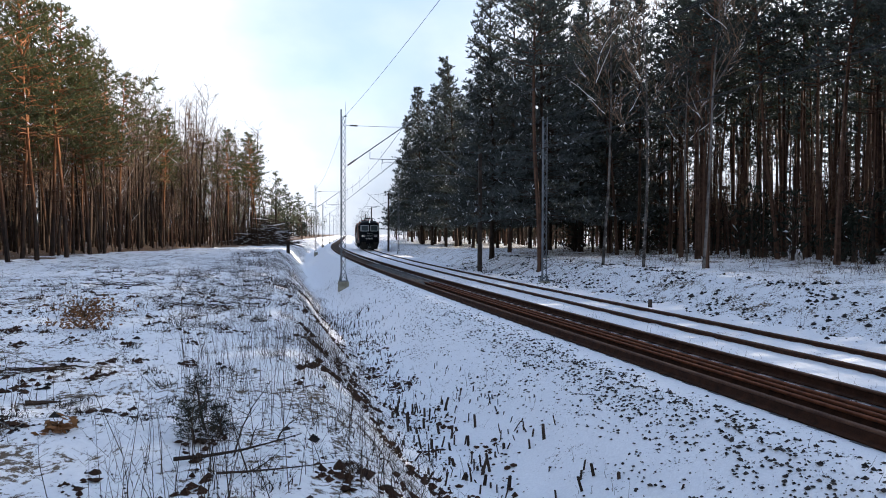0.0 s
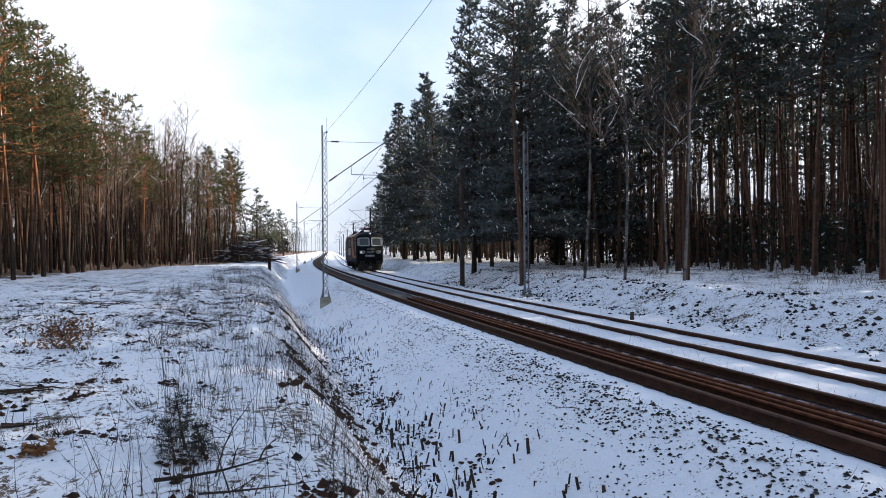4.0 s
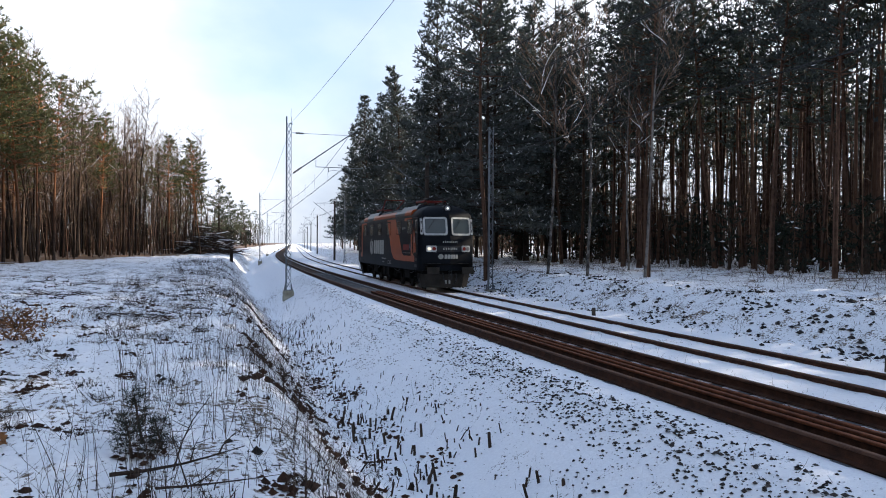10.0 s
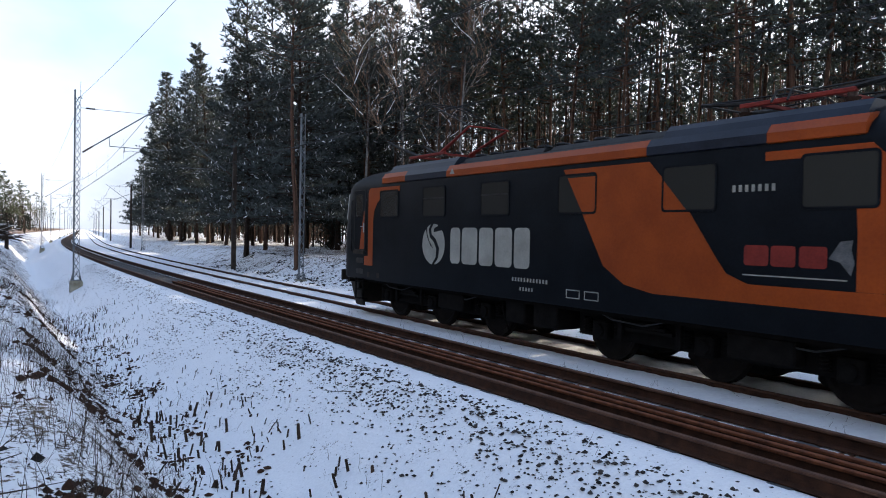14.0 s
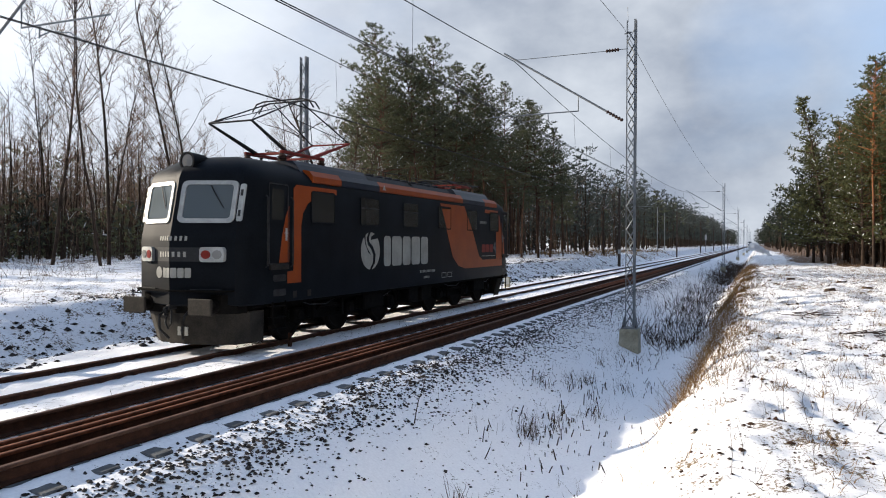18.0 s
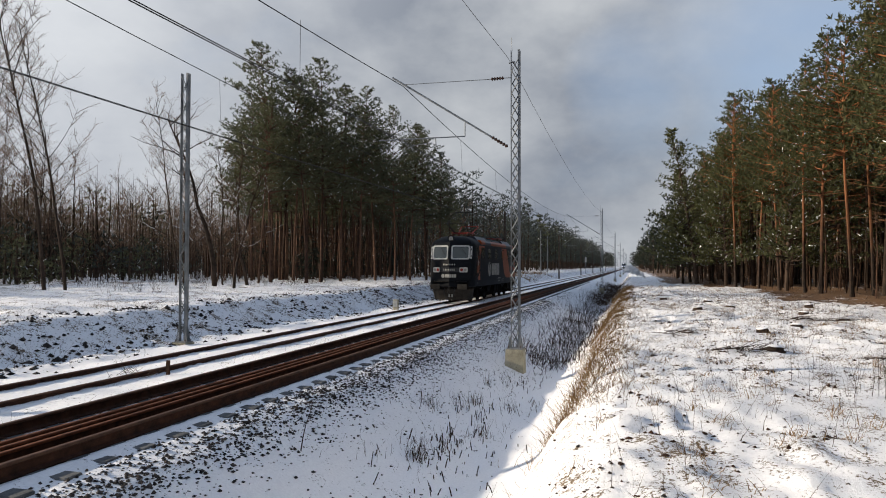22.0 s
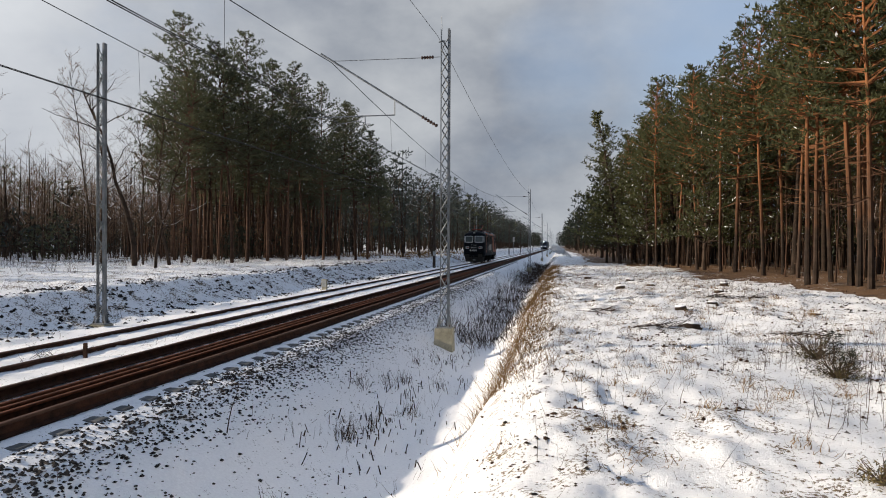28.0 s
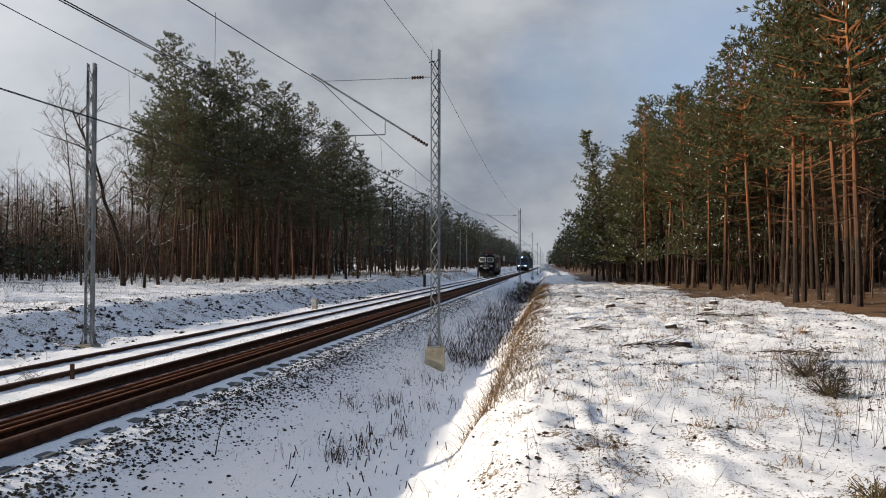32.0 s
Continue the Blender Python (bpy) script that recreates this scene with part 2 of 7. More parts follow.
M = {}
M["bank"] = ground_material("snowy_bank", 0.71, (0.05, 0.035, 0.022), (0.17, 0.12, 0.07), 1.6)
M["slope"] = ground_material("snowy_slope", 0.96, (0.03, 0.028, 0.027), (0.10, 0.09, 0.08), 3.0, relief=0.8)
M["smooth_snow"] = ground_material("smooth_snow", 0.98, (0.05, 0.04, 0.03), (0.12, 0.09, 0.06), 1.2)
M["forest_floor"] = ground_material("forest_floor", 0.60, (0.05, 0.032, 0.02), (0.16, 0.10, 0.055), 0.9)
M["litter"] = ground_material("leaf_litter", 0.15, (0.06, 0.035, 0.02), (0.20, 0.115, 0.055), 0.9)
M["dirt"] = material("rusty_dirt", (0.014, 0.008, 0.006), (0.05, 0.024, 0.013), 5, 0.95, 0, 0.8, 70)
M["far_snow"] = ground_material("far_field", 0.75, (0.06, 0.04, 0.03), (0.2, 0.14, 0.08), 0.2)
M["snow"] = material("lying_snow", (0.74, 0.75, 0.77), (0.86, 0.87, 0.88), 4, 0.7, 0, 0.3, 50)
M["rust"] = material("rusty_rail", (0.018, 0.009, 0.006), (0.065, 0.028, 0.015), 7, 0.85, 0.1, 0.4, 90)
M["rail_head"] = material("worn_rail_head", (0.045, 0.022, 0.014), (0.11, 0.058, 0.036), 5, 0.7, 0.15, 0.1, 60)
M["spare_rail"] = material("bright_rust", (0.05, 0.017, 0.008), (0.15, 0.052, 0.022), 9, 0.85, 0.0, 0.3, 90)
M["sleeper"] = material("weathered_sleeper", (0.045, 0.05, 0.055), (0.13, 0.135, 0.14), 5, 0.9, 0, 0.4, 70, 0.2)
M["stone"] = material("ballast_stone", (0.012, 0.011, 0.011), (0.055, 0.049, 0.046), 9, 0.9, 0, 0.4, 60, 0.3, spec=0.1)
M["bark"] = pine_bark_material()
M["dark_bark"] = material("dark_bark", (0.017, 0.012, 0.009), (0.060, 0.042, 0.031), 3, 0.95, 0, 0.6, 24, 0.2)
M["brown_bark"] = material("brown_pine_bark", (0.028, 0.016, 0.011), (0.105, 0.060, 0.039), 3.0, 0.9, 0, 0.7, 26, 0.3)
M["birch"] = material("birch_bark", (0.028, 0.024, 0.022), (0.17, 0.155, 0.14), 2.6, 0.85, 0, 0.4, 13, 0.1, spread=(0.38, 0.56))
M["twig"] = material("bare_twig", (0.085, 0.056, 0.038), (0.22, 0.148, 0.10), 3, 0.9, 0, 0.2, 30, 0.3)
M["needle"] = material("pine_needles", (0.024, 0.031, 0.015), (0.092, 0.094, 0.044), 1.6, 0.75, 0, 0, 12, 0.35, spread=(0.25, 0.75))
# shaded-wood copy of the needles: shade in the darker tone, frost in the paler
M["needle_dark"] = material("shade_toned_needles", (0.014, 0.019, 0.017), (0.082, 0.094, 0.094), 1.6, 0.75, 0, 0, 12, 0.35, spread=(0.25, 0.75))
# same needles darkened again: deep-wood shade lies in the colour; saplings share it
M["needle_deep"] = material("deep_shade_toned_needles", (0.009, 0.013, 0.009), (0.030, 0.036, 0.024), 1.6, 0.75, 0, 0, 12, 0.35, spread=(0.25, 0.75))
M["needle_frost"] = material("frosted_needles", (0.020, 0.026, 0.025), (0.135, 0.150, 0.152), 0.9, 0.75, 0, 0, 9, 0.4, spread=(0.28, 0.78))
M["needle_dusk"] = material("dull_pine_needles", (0.023, 0.028, 0.019), (0.102, 0.107, 0.074), 1.6, 0.75, 0, 0, 12, 0.35, spread=(0.25, 0.75))
M["brown_leaf"] = material("dry_leaves", (0.07, 0.033, 0.015), (0.18, 0.092, 0.042), 3, 0.85, 0, 0, 14, 0.4)
M["stalk"] = material("dry_stalk", (0.028, 0.020, 0.016), (0.10, 0.070, 0.048), 5, 0.9, 0, 0, 30, 0.35)
M["heather"] = material("olive_heather", (0.035, 0.032, 0.014), (0.13, 0.105, 0.045), 4, 0.9, 0, 0, 30, 0.4)
M["straw"] = material("dead_grass", (0.13, 0.075, 0.030), (0.31, 0.20, 0.088), 4, 0.9, 0, 0, 30, 0.4)
M["concrete"] = material("mossy_concrete", (0.17, 0.155, 0.11), (0.38, 0.36, 0.28), 3.5, 0.95, 0, 0.4, 45)
M["steel"] = material("galvanised_steel", (0.11, 0.12, 0.13), (0.21, 0.225, 0.24), 4, 0.6, 0.2, 0.1, 50)
M["old_steel"] = material("tarred_pole", (0.025, 0.02, 0.018), (0.085, 0.066, 0.052), 3, 0.8, 0.2, 0.3, 40)
M["wire"] = material("copper_wire", (0.012, 0.012, 0.012), (0.035, 0.033, 0.032), 3, 0.7, 0.2, 0, 30)
M["insulator"] = material("brown_porcelain", (0.03, 0.02, 0.016), (0.08, 0.05, 0.04), 5, 0.25, 0, 0, 30)
M["navy"] = material("navy_paint", (0.0036, 0.0046, 0.0064), (0.0076, 0.0095, 0.0125), 1.3, 0.55, 0, 0.08, 25, spec=0.06)
M["roof"] = material("roof_paint", (0.010, 0.011, 0.012), (0.028, 0.029, 0.031), 2, 0.6, 0, 0.1, 25)
M["roof_blue"] = material("blue_grey_paint", (0.007, 0.010, 0.018), (0.015, 0.020, 0.034), 2, 0.4, 0, 0.05, 25)
M["orange"] = material("orange_paint", (0.20, 0.035, 0.003), (0.27, 0.052, 0.0045), 1.3, 0.45, 0, 0.04, 25, spec=0.2)
M["under"] = material("grimy_underframe", (0.003, 0.0028, 0.0026), (0.009, 0.008, 0.007), 5, 0.9, 0.0, 0.3, 40, spec=0.06)
M["apron"] = material("dusty_apron", (0.012, 0.0105, 0.009), (0.038, 0.033, 0.026), 2.5, 0.8, 0, 0.2, 30)
M["wheel"] = material("wheel_steel", (0.005, 0.004, 0.0035), (0.014, 0.011, 0.009), 4, 0.8, 0.0, 0.1, 40, spec=0.08)
M["white"] = material("grey_white_paint", (0.23, 0.228, 0.205), (0.35, 0.345, 0.31), 2, 0.6, 0, 0.05, 30)
M["frame"] = material("light_window_frame", (0.27, 0.28, 0.275), (0.42, 0.43, 0.42), 4, 0.45, 0.2, 0.05, 30)
M["glass"] = glass_material("cab_glass", (0.055, 0.068, 0.072), 0.06, 0.5)
M["dim_glass"] = glass_material("engine_room_glass", (0.022, 0.023, 0.021), 0.25, 0.25)
M["dull_red"] = material("faded_red", (0.12, 0.015, 0.012), (0.19, 0.027, 0.02), 3, 0.7, 0, 0.05, 30)
M["red"] = material("red_oxide", (0.12, 0.018, 0.014), (0.21, 0.03, 0.022), 4, 0.6, 0.1, 0.1, 30)
M["black"] = material("black_iron", (0.012, 0.012, 0.012), (0.04, 0.04, 0.04), 4, 0.6, 0.3, 0.1, 30)
M["blue"] = material("dark_blue_paint", (0.014, 0.024, 0.055), (0.028, 0.045, 0.095), 2, 0.5, 0, 0.05, 20)
M["lamp"] = glow_material("lit_headlamp", (1.0, 0.86, 0.62), 0.55)
M["top_glow"] = glow_material("lit_top_lamp", (1.0, 0.95, 0.85), 1.6)
M["bright_lamp"] = glow_material("bright_headlamp", (0.9, 0.95, 1.0), 8.0)
M["red_lens"] = material("red_lens", (0.13, 0.014, 0.010), (0.20, 0.022, 0.015), 8, 0.3, 0, 0, 30)
M["lens"] = glass_material("lamp_glass", (0.20, 0.20, 0.19), 0.12)
M["smoke"] = material("white_smoke", (0.72, 0.73, 0.75), (0.86, 0.87, 0.88), 1, 1.0, 0, 0, 4)


def let_light_through(m, colour, share):
    """Thin needles pass some light on."""
    n, l = m.node_tree.nodes, m.node_tree.links
    b, o = n["Principled BSDF"], n["Material Output"]
    tr, mx = n.new("ShaderNodeBsdfTranslucent"), n.new("ShaderNodeMixShader")
    tr.inputs["Color"].default_value = (*colour, 1)
    mx.inputs[0].default_value = share
    l.new(b.outputs[0], mx.inputs[1])
    l.new(tr.outputs[0], mx.inputs[2])
    l.new(mx.outputs[0], o.inputs["Surface"])


let_light_through(M["needle"], (0.13, 0.135, 0.048), 0.28)
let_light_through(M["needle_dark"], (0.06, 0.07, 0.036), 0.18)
let_light_through(M["needle_frost"], (0.07, 0.08, 0.05), 0.18)
let_light_through(M["needle_dusk"], (0.13, 0.14, 0.065), 0.3)
let_light_through(M["brown_leaf"], (0.4, 0.2, 0.08), 0.3)


def thin_out(m, share):
    """Makes smoke half see-through."""
    n, l = m.node_tree.nodes, m.node_tree.links
    b, o = n["Principled BSDF"], n["Material Output"]
    tr, mx = n.new("ShaderNodeBsdfTransparent"), n.new("ShaderNodeMixShader")
    mx.inputs[0].default_value = share
    l.new(b.outputs[0], mx.inputs[1])
    l.new(tr.outputs[0], mx.inputs[2])
    l.new(mx.outputs[0], o.inputs["Surface"])


thin_out(M["smoke"], 0.45)


# ---- mesh helpers ----
class Mesh:
    """Gathers corners and faces for one mesh."""

    def __init__(self):
        self.v, self.f, self.m = [], [], []

    def add(self, verts, faces, slot=0):
        o = len(self.v)
        self.v.extend(verts)
        self.f.extend([tuple(i + o for i in q) for q in faces])
        self.m.extend([slot] * len(faces))
        return self

    def box(self, x0, y0, z0, x1, y1, z1, slot=0, taper=0.0, bevel=0.0):
        if bevel:
            b = bevel
            ring = lambda z, i: [(x0 + b + i, y0 + i, z), (x1 - b - i, y0 + i, z), (x1 - i, y0 + b + i, z), (x1 - i, y1 - b - i, z), (x1 - b - i, y1 - i, z), (x0 + b + i, y1 - i, z), (x0 + i, y1 - b - i, z), (x0 + i, y0 + b + i, z)]
            vs = ring(z0, b * 0.7) + ring(z0 + b, 0) + ring(z1 - b, 0) + ring(z1, b * 0.7)
            fs = [tuple(range(7, -1, -1)), tuple(range(24, 32))]
            for k in range(3):
                fs += [(8 * k + i, 8 * k + (i + 1) % 8, 8 * k + 8 + (i + 1) % 8, 8 * k + 8 + i) for i in range(8)]
            return self.add(vs, fs, slot)
        t = taper
        vs = [(x0, y0, z0), (x1, y0, z0), (x1, y1, z0), (x0, y1, z0), (x0 + t, y0 + t, z1), (x1 - t, y0 + t, z1), (x1 - t, y1 - t, z1), (x0 + t, y1 - t, z1)]
        return self.add(vs, [(3, 2, 1, 0), (4, 5, 6, 7), (0, 1, 5, 4), (1, 2, 6, 5), (2, 3, 7, 6), (3, 0, 4, 7)], slot)

    def tube(self, points, radii, sides=6, slot=0, caps=True):
        pts = [Vector(p) for p in points]
        if not hasattr(radii, "__len__"):
            radii = [radii] * len(pts)
        vs, fs = [], []
        n = len(pts)
        for i, p in enumerate(pts):
            d = (pts[min(i + 1, n - 1)] - pts[max(i - 1, 0)])
            d = d.normalized() if d.length > 1e-9 else Vector((0, 0, 1))
            a = d.cross(Vector((0, 0, 1)) if abs(d.z) < 0.9 else Vector((1, 0, 0))).normalized()
            b = d.cross(a)
            for s in range(sides):
                w = 2 * math.pi * s / sides
                vs.append(tuple(p + (a * math.cos(w) + b * math.sin(w)) * radii[i]))
        for i in range(n - 1):
            for s in range(sides):
                fs.append((i * sides + s, i * sides + (s + 1) % sides, (i + 1) * sides + (s + 1) % sides, (i + 1) * sides + s))
        if caps and sides > 2:
            fs.append(tuple(range(sides - 1, -1, -1)))
            fs.append(tuple((n - 1) * sides + s for s in range(sides)))
        return self.add(vs, fs, slot)

    def disc_stack(self, x, rings, sides=20, axis="x", at=(0, 0), slot=0, caps=True):
        """A turned shape: rings of (along the axis, radius)."""
        vs, fs = [], []
        for a, r in rings:
            for s in range(sides):
                w = 2 * math.pi * s / sides
                c, d = at[0] + r * math.cos(w), at[1] + r * math.sin(w)
                vs.append({"x": (x + a, c, d), "y": (c, x + a, d), "z": (c, d, x + a)}[axis])
        for i in range(len(rings) - 1):
            for s in range(sides):
                fs.append((i * sides + s, i * sides + (s + 1) % sides, (i + 1) * sides + (s + 1) % sides, (i + 1) * sides + s))
        if caps:
            fs.append(tuple(range(sides - 1, -1, -1)))
            fs.append(tuple((len(rings) - 1) * sides + s for s in range(sides)))
        return self.add(vs, fs, slot)

    def plate(self, outline, lo, hi, axis="x", slot=0):
        """A flat outline of (a, b) given thickness from lo to hi along an axis."""
        put = {"x": lambda a, b, c: (c, a, b), "y": lambda a, b, c: (a, c, b), "z": lambda a, b, c: (a, b, c)}[axis]
        n = len(outline)
        vs = [put(a, b, lo) for a, b in outline] + [put(a, b, hi) for a, b in outline]
        fs = [tuple(range(n - 1, -1, -1)), tuple(range(n, 2 * n))] + [(i, (i + 1) % n, n + (i + 1) % n, n + i) for i in range(n)]
        return self.add(vs, fs, slot)

    def data(self, name, mats, smooth=False):
        me = bpy.data.meshes.new(name)
        me.from_pydata(self.v, [], self.f)
        for m in (mats if isinstance(mats, (list, tuple)) else [mats]):
            me.materials.append(m)
        if any(self.m):
            me.polygons.foreach_set("material_index", self.m)
        if smooth:
            me.polygons.foreach_set("use_smooth", [True] * len(self.f))
            me.set_sharp_from_angle(angle=0.6)
        me.update()
        return me


def part(name, mesh, mats, parent, label="", smooth=False):
    """Links a mesh as one object under a thing or a part."""
    ob = new(name, mesh.data(name, mats, smooth) if isinstance(mesh, Mesh) else mesh)
    ob.parent = parent
    if label:
        ob["label"] = label
    return ob


def thing(name, label, category, m=None, group="", kind=""):
    ob = new(name)
    ob.empty_display_size = 0.2
    if m is not None:
        ob.matrix_world = m
    return tagged(ob, label, category, group, kind)


def solo(name, mesh, mats, label, category, m=None, group="", kind="", smooth=False):
    ob = new(name, mesh.data(name, mats, smooth) if isinstance(mesh, Mesh) else mesh)
    if m is not None:
        ob.matrix_world = m
    return tagged(ob, label, category, group, kind)


# ---- the lie of the line: u metres to the side of the near track's middle, y along it ----
BEND, BEND_FROM, BEND_TO, OFF = 0.000814, 4.86, -150.0, -6.825
FAR_TRACK, FAR_DROP = -5.033, -0.511


def turn(y):
    return BEND * min(max(BEND_FROM - y, 0.0), BEND_FROM - BEND_TO)


def middle(y):
    s = min(max(BEND_FROM - y, 0.0), BEND_FROM - BEND_TO)
    return OFF - BEND * s * s / 2 - (BEND * (BEND_FROM - BEND_TO) * (BEND_TO - y) if y < BEND_TO else 0.0)


def at(u, y, z=0.0):
    t = turn(y)
    return (middle(y) + u * math.cos(t), y - u * math.sin(t), z)


def grid_noise(x, y, seed=0):
    """Smooth value noise on arrays, 0 to 1."""
    xi, yi = np.floor(x), np.floor(y)
    fx, fy = x - xi, y - yi
    fx, fy = fx * fx * (3 - 2 * fx), fy * fy * (3 - 2 * fy)

    def h(a, b):
        v = np.sin(a * 127.1 + b * 311.7 + seed * 74.7) * 43758.5453
        return v - np.floor(v)

    return (h(xi, yi) * (1 - fx) + h(xi + 1, yi) * fx) * (1 - fy) + (h(xi, yi + 1) * (1 - fx) + h(xi + 1, yi + 1) * fx) * fy


def rough(x, y, seed=0):
    return sum(grid_noise(x * f, y * f, seed + i) / w for i, (f, w) in enumerate(((0.23, 1.6), (0.7, 3.0), (1.9, 4.2), (4.3, 8.0)))) - 0.66


SECTION = [(-900, 1.5), (-60, 0.75), (-24, 0.5), (-12.5, 0.36), (-10.75, 0.28), (-8.75, -0.64), (-7.7, -0.72), (-7.3, -0.71), (-6.6, -0.67), (-5.9, -0.63), (-4.1, -0.63), (-3.4, -0.64),
           (-2.6, -0.565), (-1.9, -0.40), (-1.35, -0.24), (-0.98, -0.185), (0.98, -0.185), (1.35, -0.20), (1.75, -0.27), (2.6, -0.68), (3.4, -1.13), (3.9, -1.33), (4.35, -1.36), (4.8, -1.12), (5.25, -0.62),
           (5.65, -0.08), (6.0, 0.22), (6.5, 0.36), (8.0, 0.42), (14, 0.5), (24, 0.62), (60, 0.9), (900, 1.5)]
FOOTPRINTS = [(7.22, 5.35, 0.3), (7.42, 5.15, 0.5), (7.75, 6.25, 0.2), (7.95, 5.6, 0.9), (8.3, 5.0, 0.7), (7.5, 6.9, 0.2), (7.3, 7.6, 0.1)]
SU, SZ = [a for a, b in SECTION], [b for a, b in SECTION]


def ground_z(u, y):
    """Height of the ground for arrays of u and y."""
    u, y = np.asarray(u, float), np.asarray(y, float)
    wob = (grid_noise(y * 0.35, y * 0 + 3.3, 5) - 0.5) * 0.5
    edge = np.clip(1 - np.abs(u - 5.2) / 2.2, 0, 1)
    # past the camera the ditch is wider and its bank gentler
    ahead = np.clip((y - 3.0) / 4.0, 0, 1)
    z = np.interp(u + wob * edge - 0.42 * ahead * edge, SU, SZ)
    lane = np.where(np.abs(u) < 1.1, 0.0, 1.0) * np.where(np.abs(u - FAR_TRACK) < 1.0, 0.25, 1.0)
    amp = np.where(u > 5.6, 0.20, np.where(u < -7.5, 0.16, np.where(u > 1.2, 0.07, 0.05)))
    far = np.clip(np.abs(u) / 40, 1, 6)
    z = z + rough(u + 40, y, 2) * amp * lane * far
    lumps = grid_noise(u * 2.7, y * 2.3, 31) * grid_noise(u * 0.9, y * 0.8, 37)
    z = z + (lumps - 0.25) * np.where(u > 5.4, 0.09, np.where(u < -7.6, 0.14, np.where((u > 1.5) & (u < 5.4), 0.05, 0.0)))
    z = z + np.where((np.abs(u) > 0.8) & (np.abs(u) < 1.7) & (y < 3.5), 0.035, 0.0)
    z = z + np.where((np.abs(u) > 0.8) & (np.abs(u) < 1.11) & (y >= 3.5), 0.03 + 0.03 * grid_noise(u * 0.7, y * 1.9, 47), 0.0)
    crust = grid_noise(u * 7.1, y * 6.3, 51) * grid_noise(u * 2.1, y * 1.9, 53)
    z = z + (crust - 0.25) * np.where((u > 5.6) & (u < 20), 0.10, np.where((u < -7.6) & (u > -16), 0.08, np.where((u > -7) & (u < -1.5), 0.06, 0.0)))
    # tussocks and hollows on the open bank, and a few footprints
    fine = grid_noise(u * 4.6, y * 4.1, 41) * grid_noise(u * 1.3, y * 1.1, 43)
    z = z + (fine - 0.25) * np.where(u > 6.0, 0.10, np.where(u < -7.8, 0.12, np.where((u > 1.5) & (u < 5.4), 0.05, 0.0))) * np.where(u > 40, 0, 1)
    for a, b, q in FOOTPRINTS:
        du, dy = u - a, y - b
        c, s = math.cos(q), math.sin(q)
        z = z - 0.06 * np.exp(-((du * c + dy * s) / 0.065) ** 2 - ((dy * c - du * s) / 0.14) ** 2)
    return z


def on_ground(u, y, dz=0.0):
    x, yy, _ = at(u, y)
    return (x, yy, float(ground_z(u, y)) + dz)


def spaced(stops):
    out = []
    for (a, b, step) in stops:
        out += list(np.arange(a, b, step))
    return np.array(out + [stops[-1][1]])


def build_ground():
    us = spaced([(-900, -200, 100), (-200, -60, 20), (-60, -24, 3), (-24, -13, 0.6), (-13, -7, 0.2), (-7, -1.2, 0.22), (-1.2, 1.2, 0.2), (1.2, 6.5, 0.14), (6.5, 8.6, 0.075), (8.6, 13, 0.15), (13, 17, 0.3), (17, 30, 1.5), (30, 60, 6), (60, 200, 20), (200, 900, 100)])
    ys = spaced([(-1500, -400, 60), (-400, -120, 10), (-120, -50, 1.5), (-50, -22, 0.5), (-22, 4.6, 0.2), (4.6, 8, 0.09), (8, 34, 0.18), (34, 60, 0.45), (60, 130, 1.5), (130, 400, 10), (400, 1600, 60)])
    U, Y = np.meshgrid(us, ys)
    Z = ground_z(U, Y)
    cx = np.array([middle(y) for y in ys])[:, None]
    ct = np.array([math.cos(turn(y)) for y in ys])[:, None]
    st = np.array([math.sin(turn(y)) for y in ys])[:, None]
    X, YY = cx + U * ct, Y - U * st
    verts = np.stack([X, YY, Z], -1).reshape(-1, 3).tolist()
    nu, ny = len(us), len(ys)
    faces, slots = [], []
    jig = rough(U * 1.0, Y * 1.0, 9)
    for j in range(ny - 1):
        for i in range(nu - 1):
            a = j * nu + i
            faces.append((a, a + 1, a + nu + 1, a + nu))
            u, y, q = us[i] + 0.07, ys[j], jig[j, i]
            wood = (u + 3 * q < edge_of_wood(y)[0]) or (u + 3 * q > edge_of_wood(y)[1] - (2.4 if 14 < y < 46 else 0.4))
            if abs(u) < 0.72:
                s = 3
            elif abs(u) > 80:
                s = 5
            elif wood:
                s = 4 if u > 0 else 2
            elif (4.7 < u + 1.1 * q < 5.95 and y + 7 * q < -4) or (5.5 < u + 1.1 * q < 6.4 and y + 9 * q > 13):
                s = 8
            elif u > 5.2 or u < -8:
                s = 0 if y < 4 or u < 0 else 6
            elif -7 < u < -1:
                s = 7
            else:
                s = 1
            slots.append(s)
    me = bpy.data.meshes.new("ground")
    me.from_pydata(verts, [], faces)
    for k in ("bank", "slope", "forest_floor", "dirt", "litter", "far_snow", "sun_bank", "smooth_snow", "ditch_side"):
        me.materials.append(M[k])
    me.polygons.foreach_set("material_index", slots)
    me.polygons.foreach_set("use_smooth", [True] * len(faces))
    return tagged(new("ground", me), "snow-covered railway cutting with banks and a ditch", "ground", kind="structure")


def edge_of_wood(y):
    """Where the woods begin on either side, as u."""
    left = np.interp(y, [-200, -60, -45, -36, -20, 0, 8, 50, 60, 75, 95, 130, 300, 420], [-13, -13.5, -15, -17, -20, -24, -40, -32, -26, -21, -18, -18, -17, -14])
    right = np.interp(y, [-120, -91, -71, -57, -43, 0, 25, 35, 45, 62, 72, 150, 260, 400], [11, 11.5, 15.5, 18, 20, 24, 17.2, 16.6, 15.2, 11.6, 10.5, 10, 8, 7])
    return left, right


M["sun_bank"] = ground_material("trodden_bank", 0.76, (0.07, 0.05, 0.028), (0.22, 0.155, 0.08), 3.4)
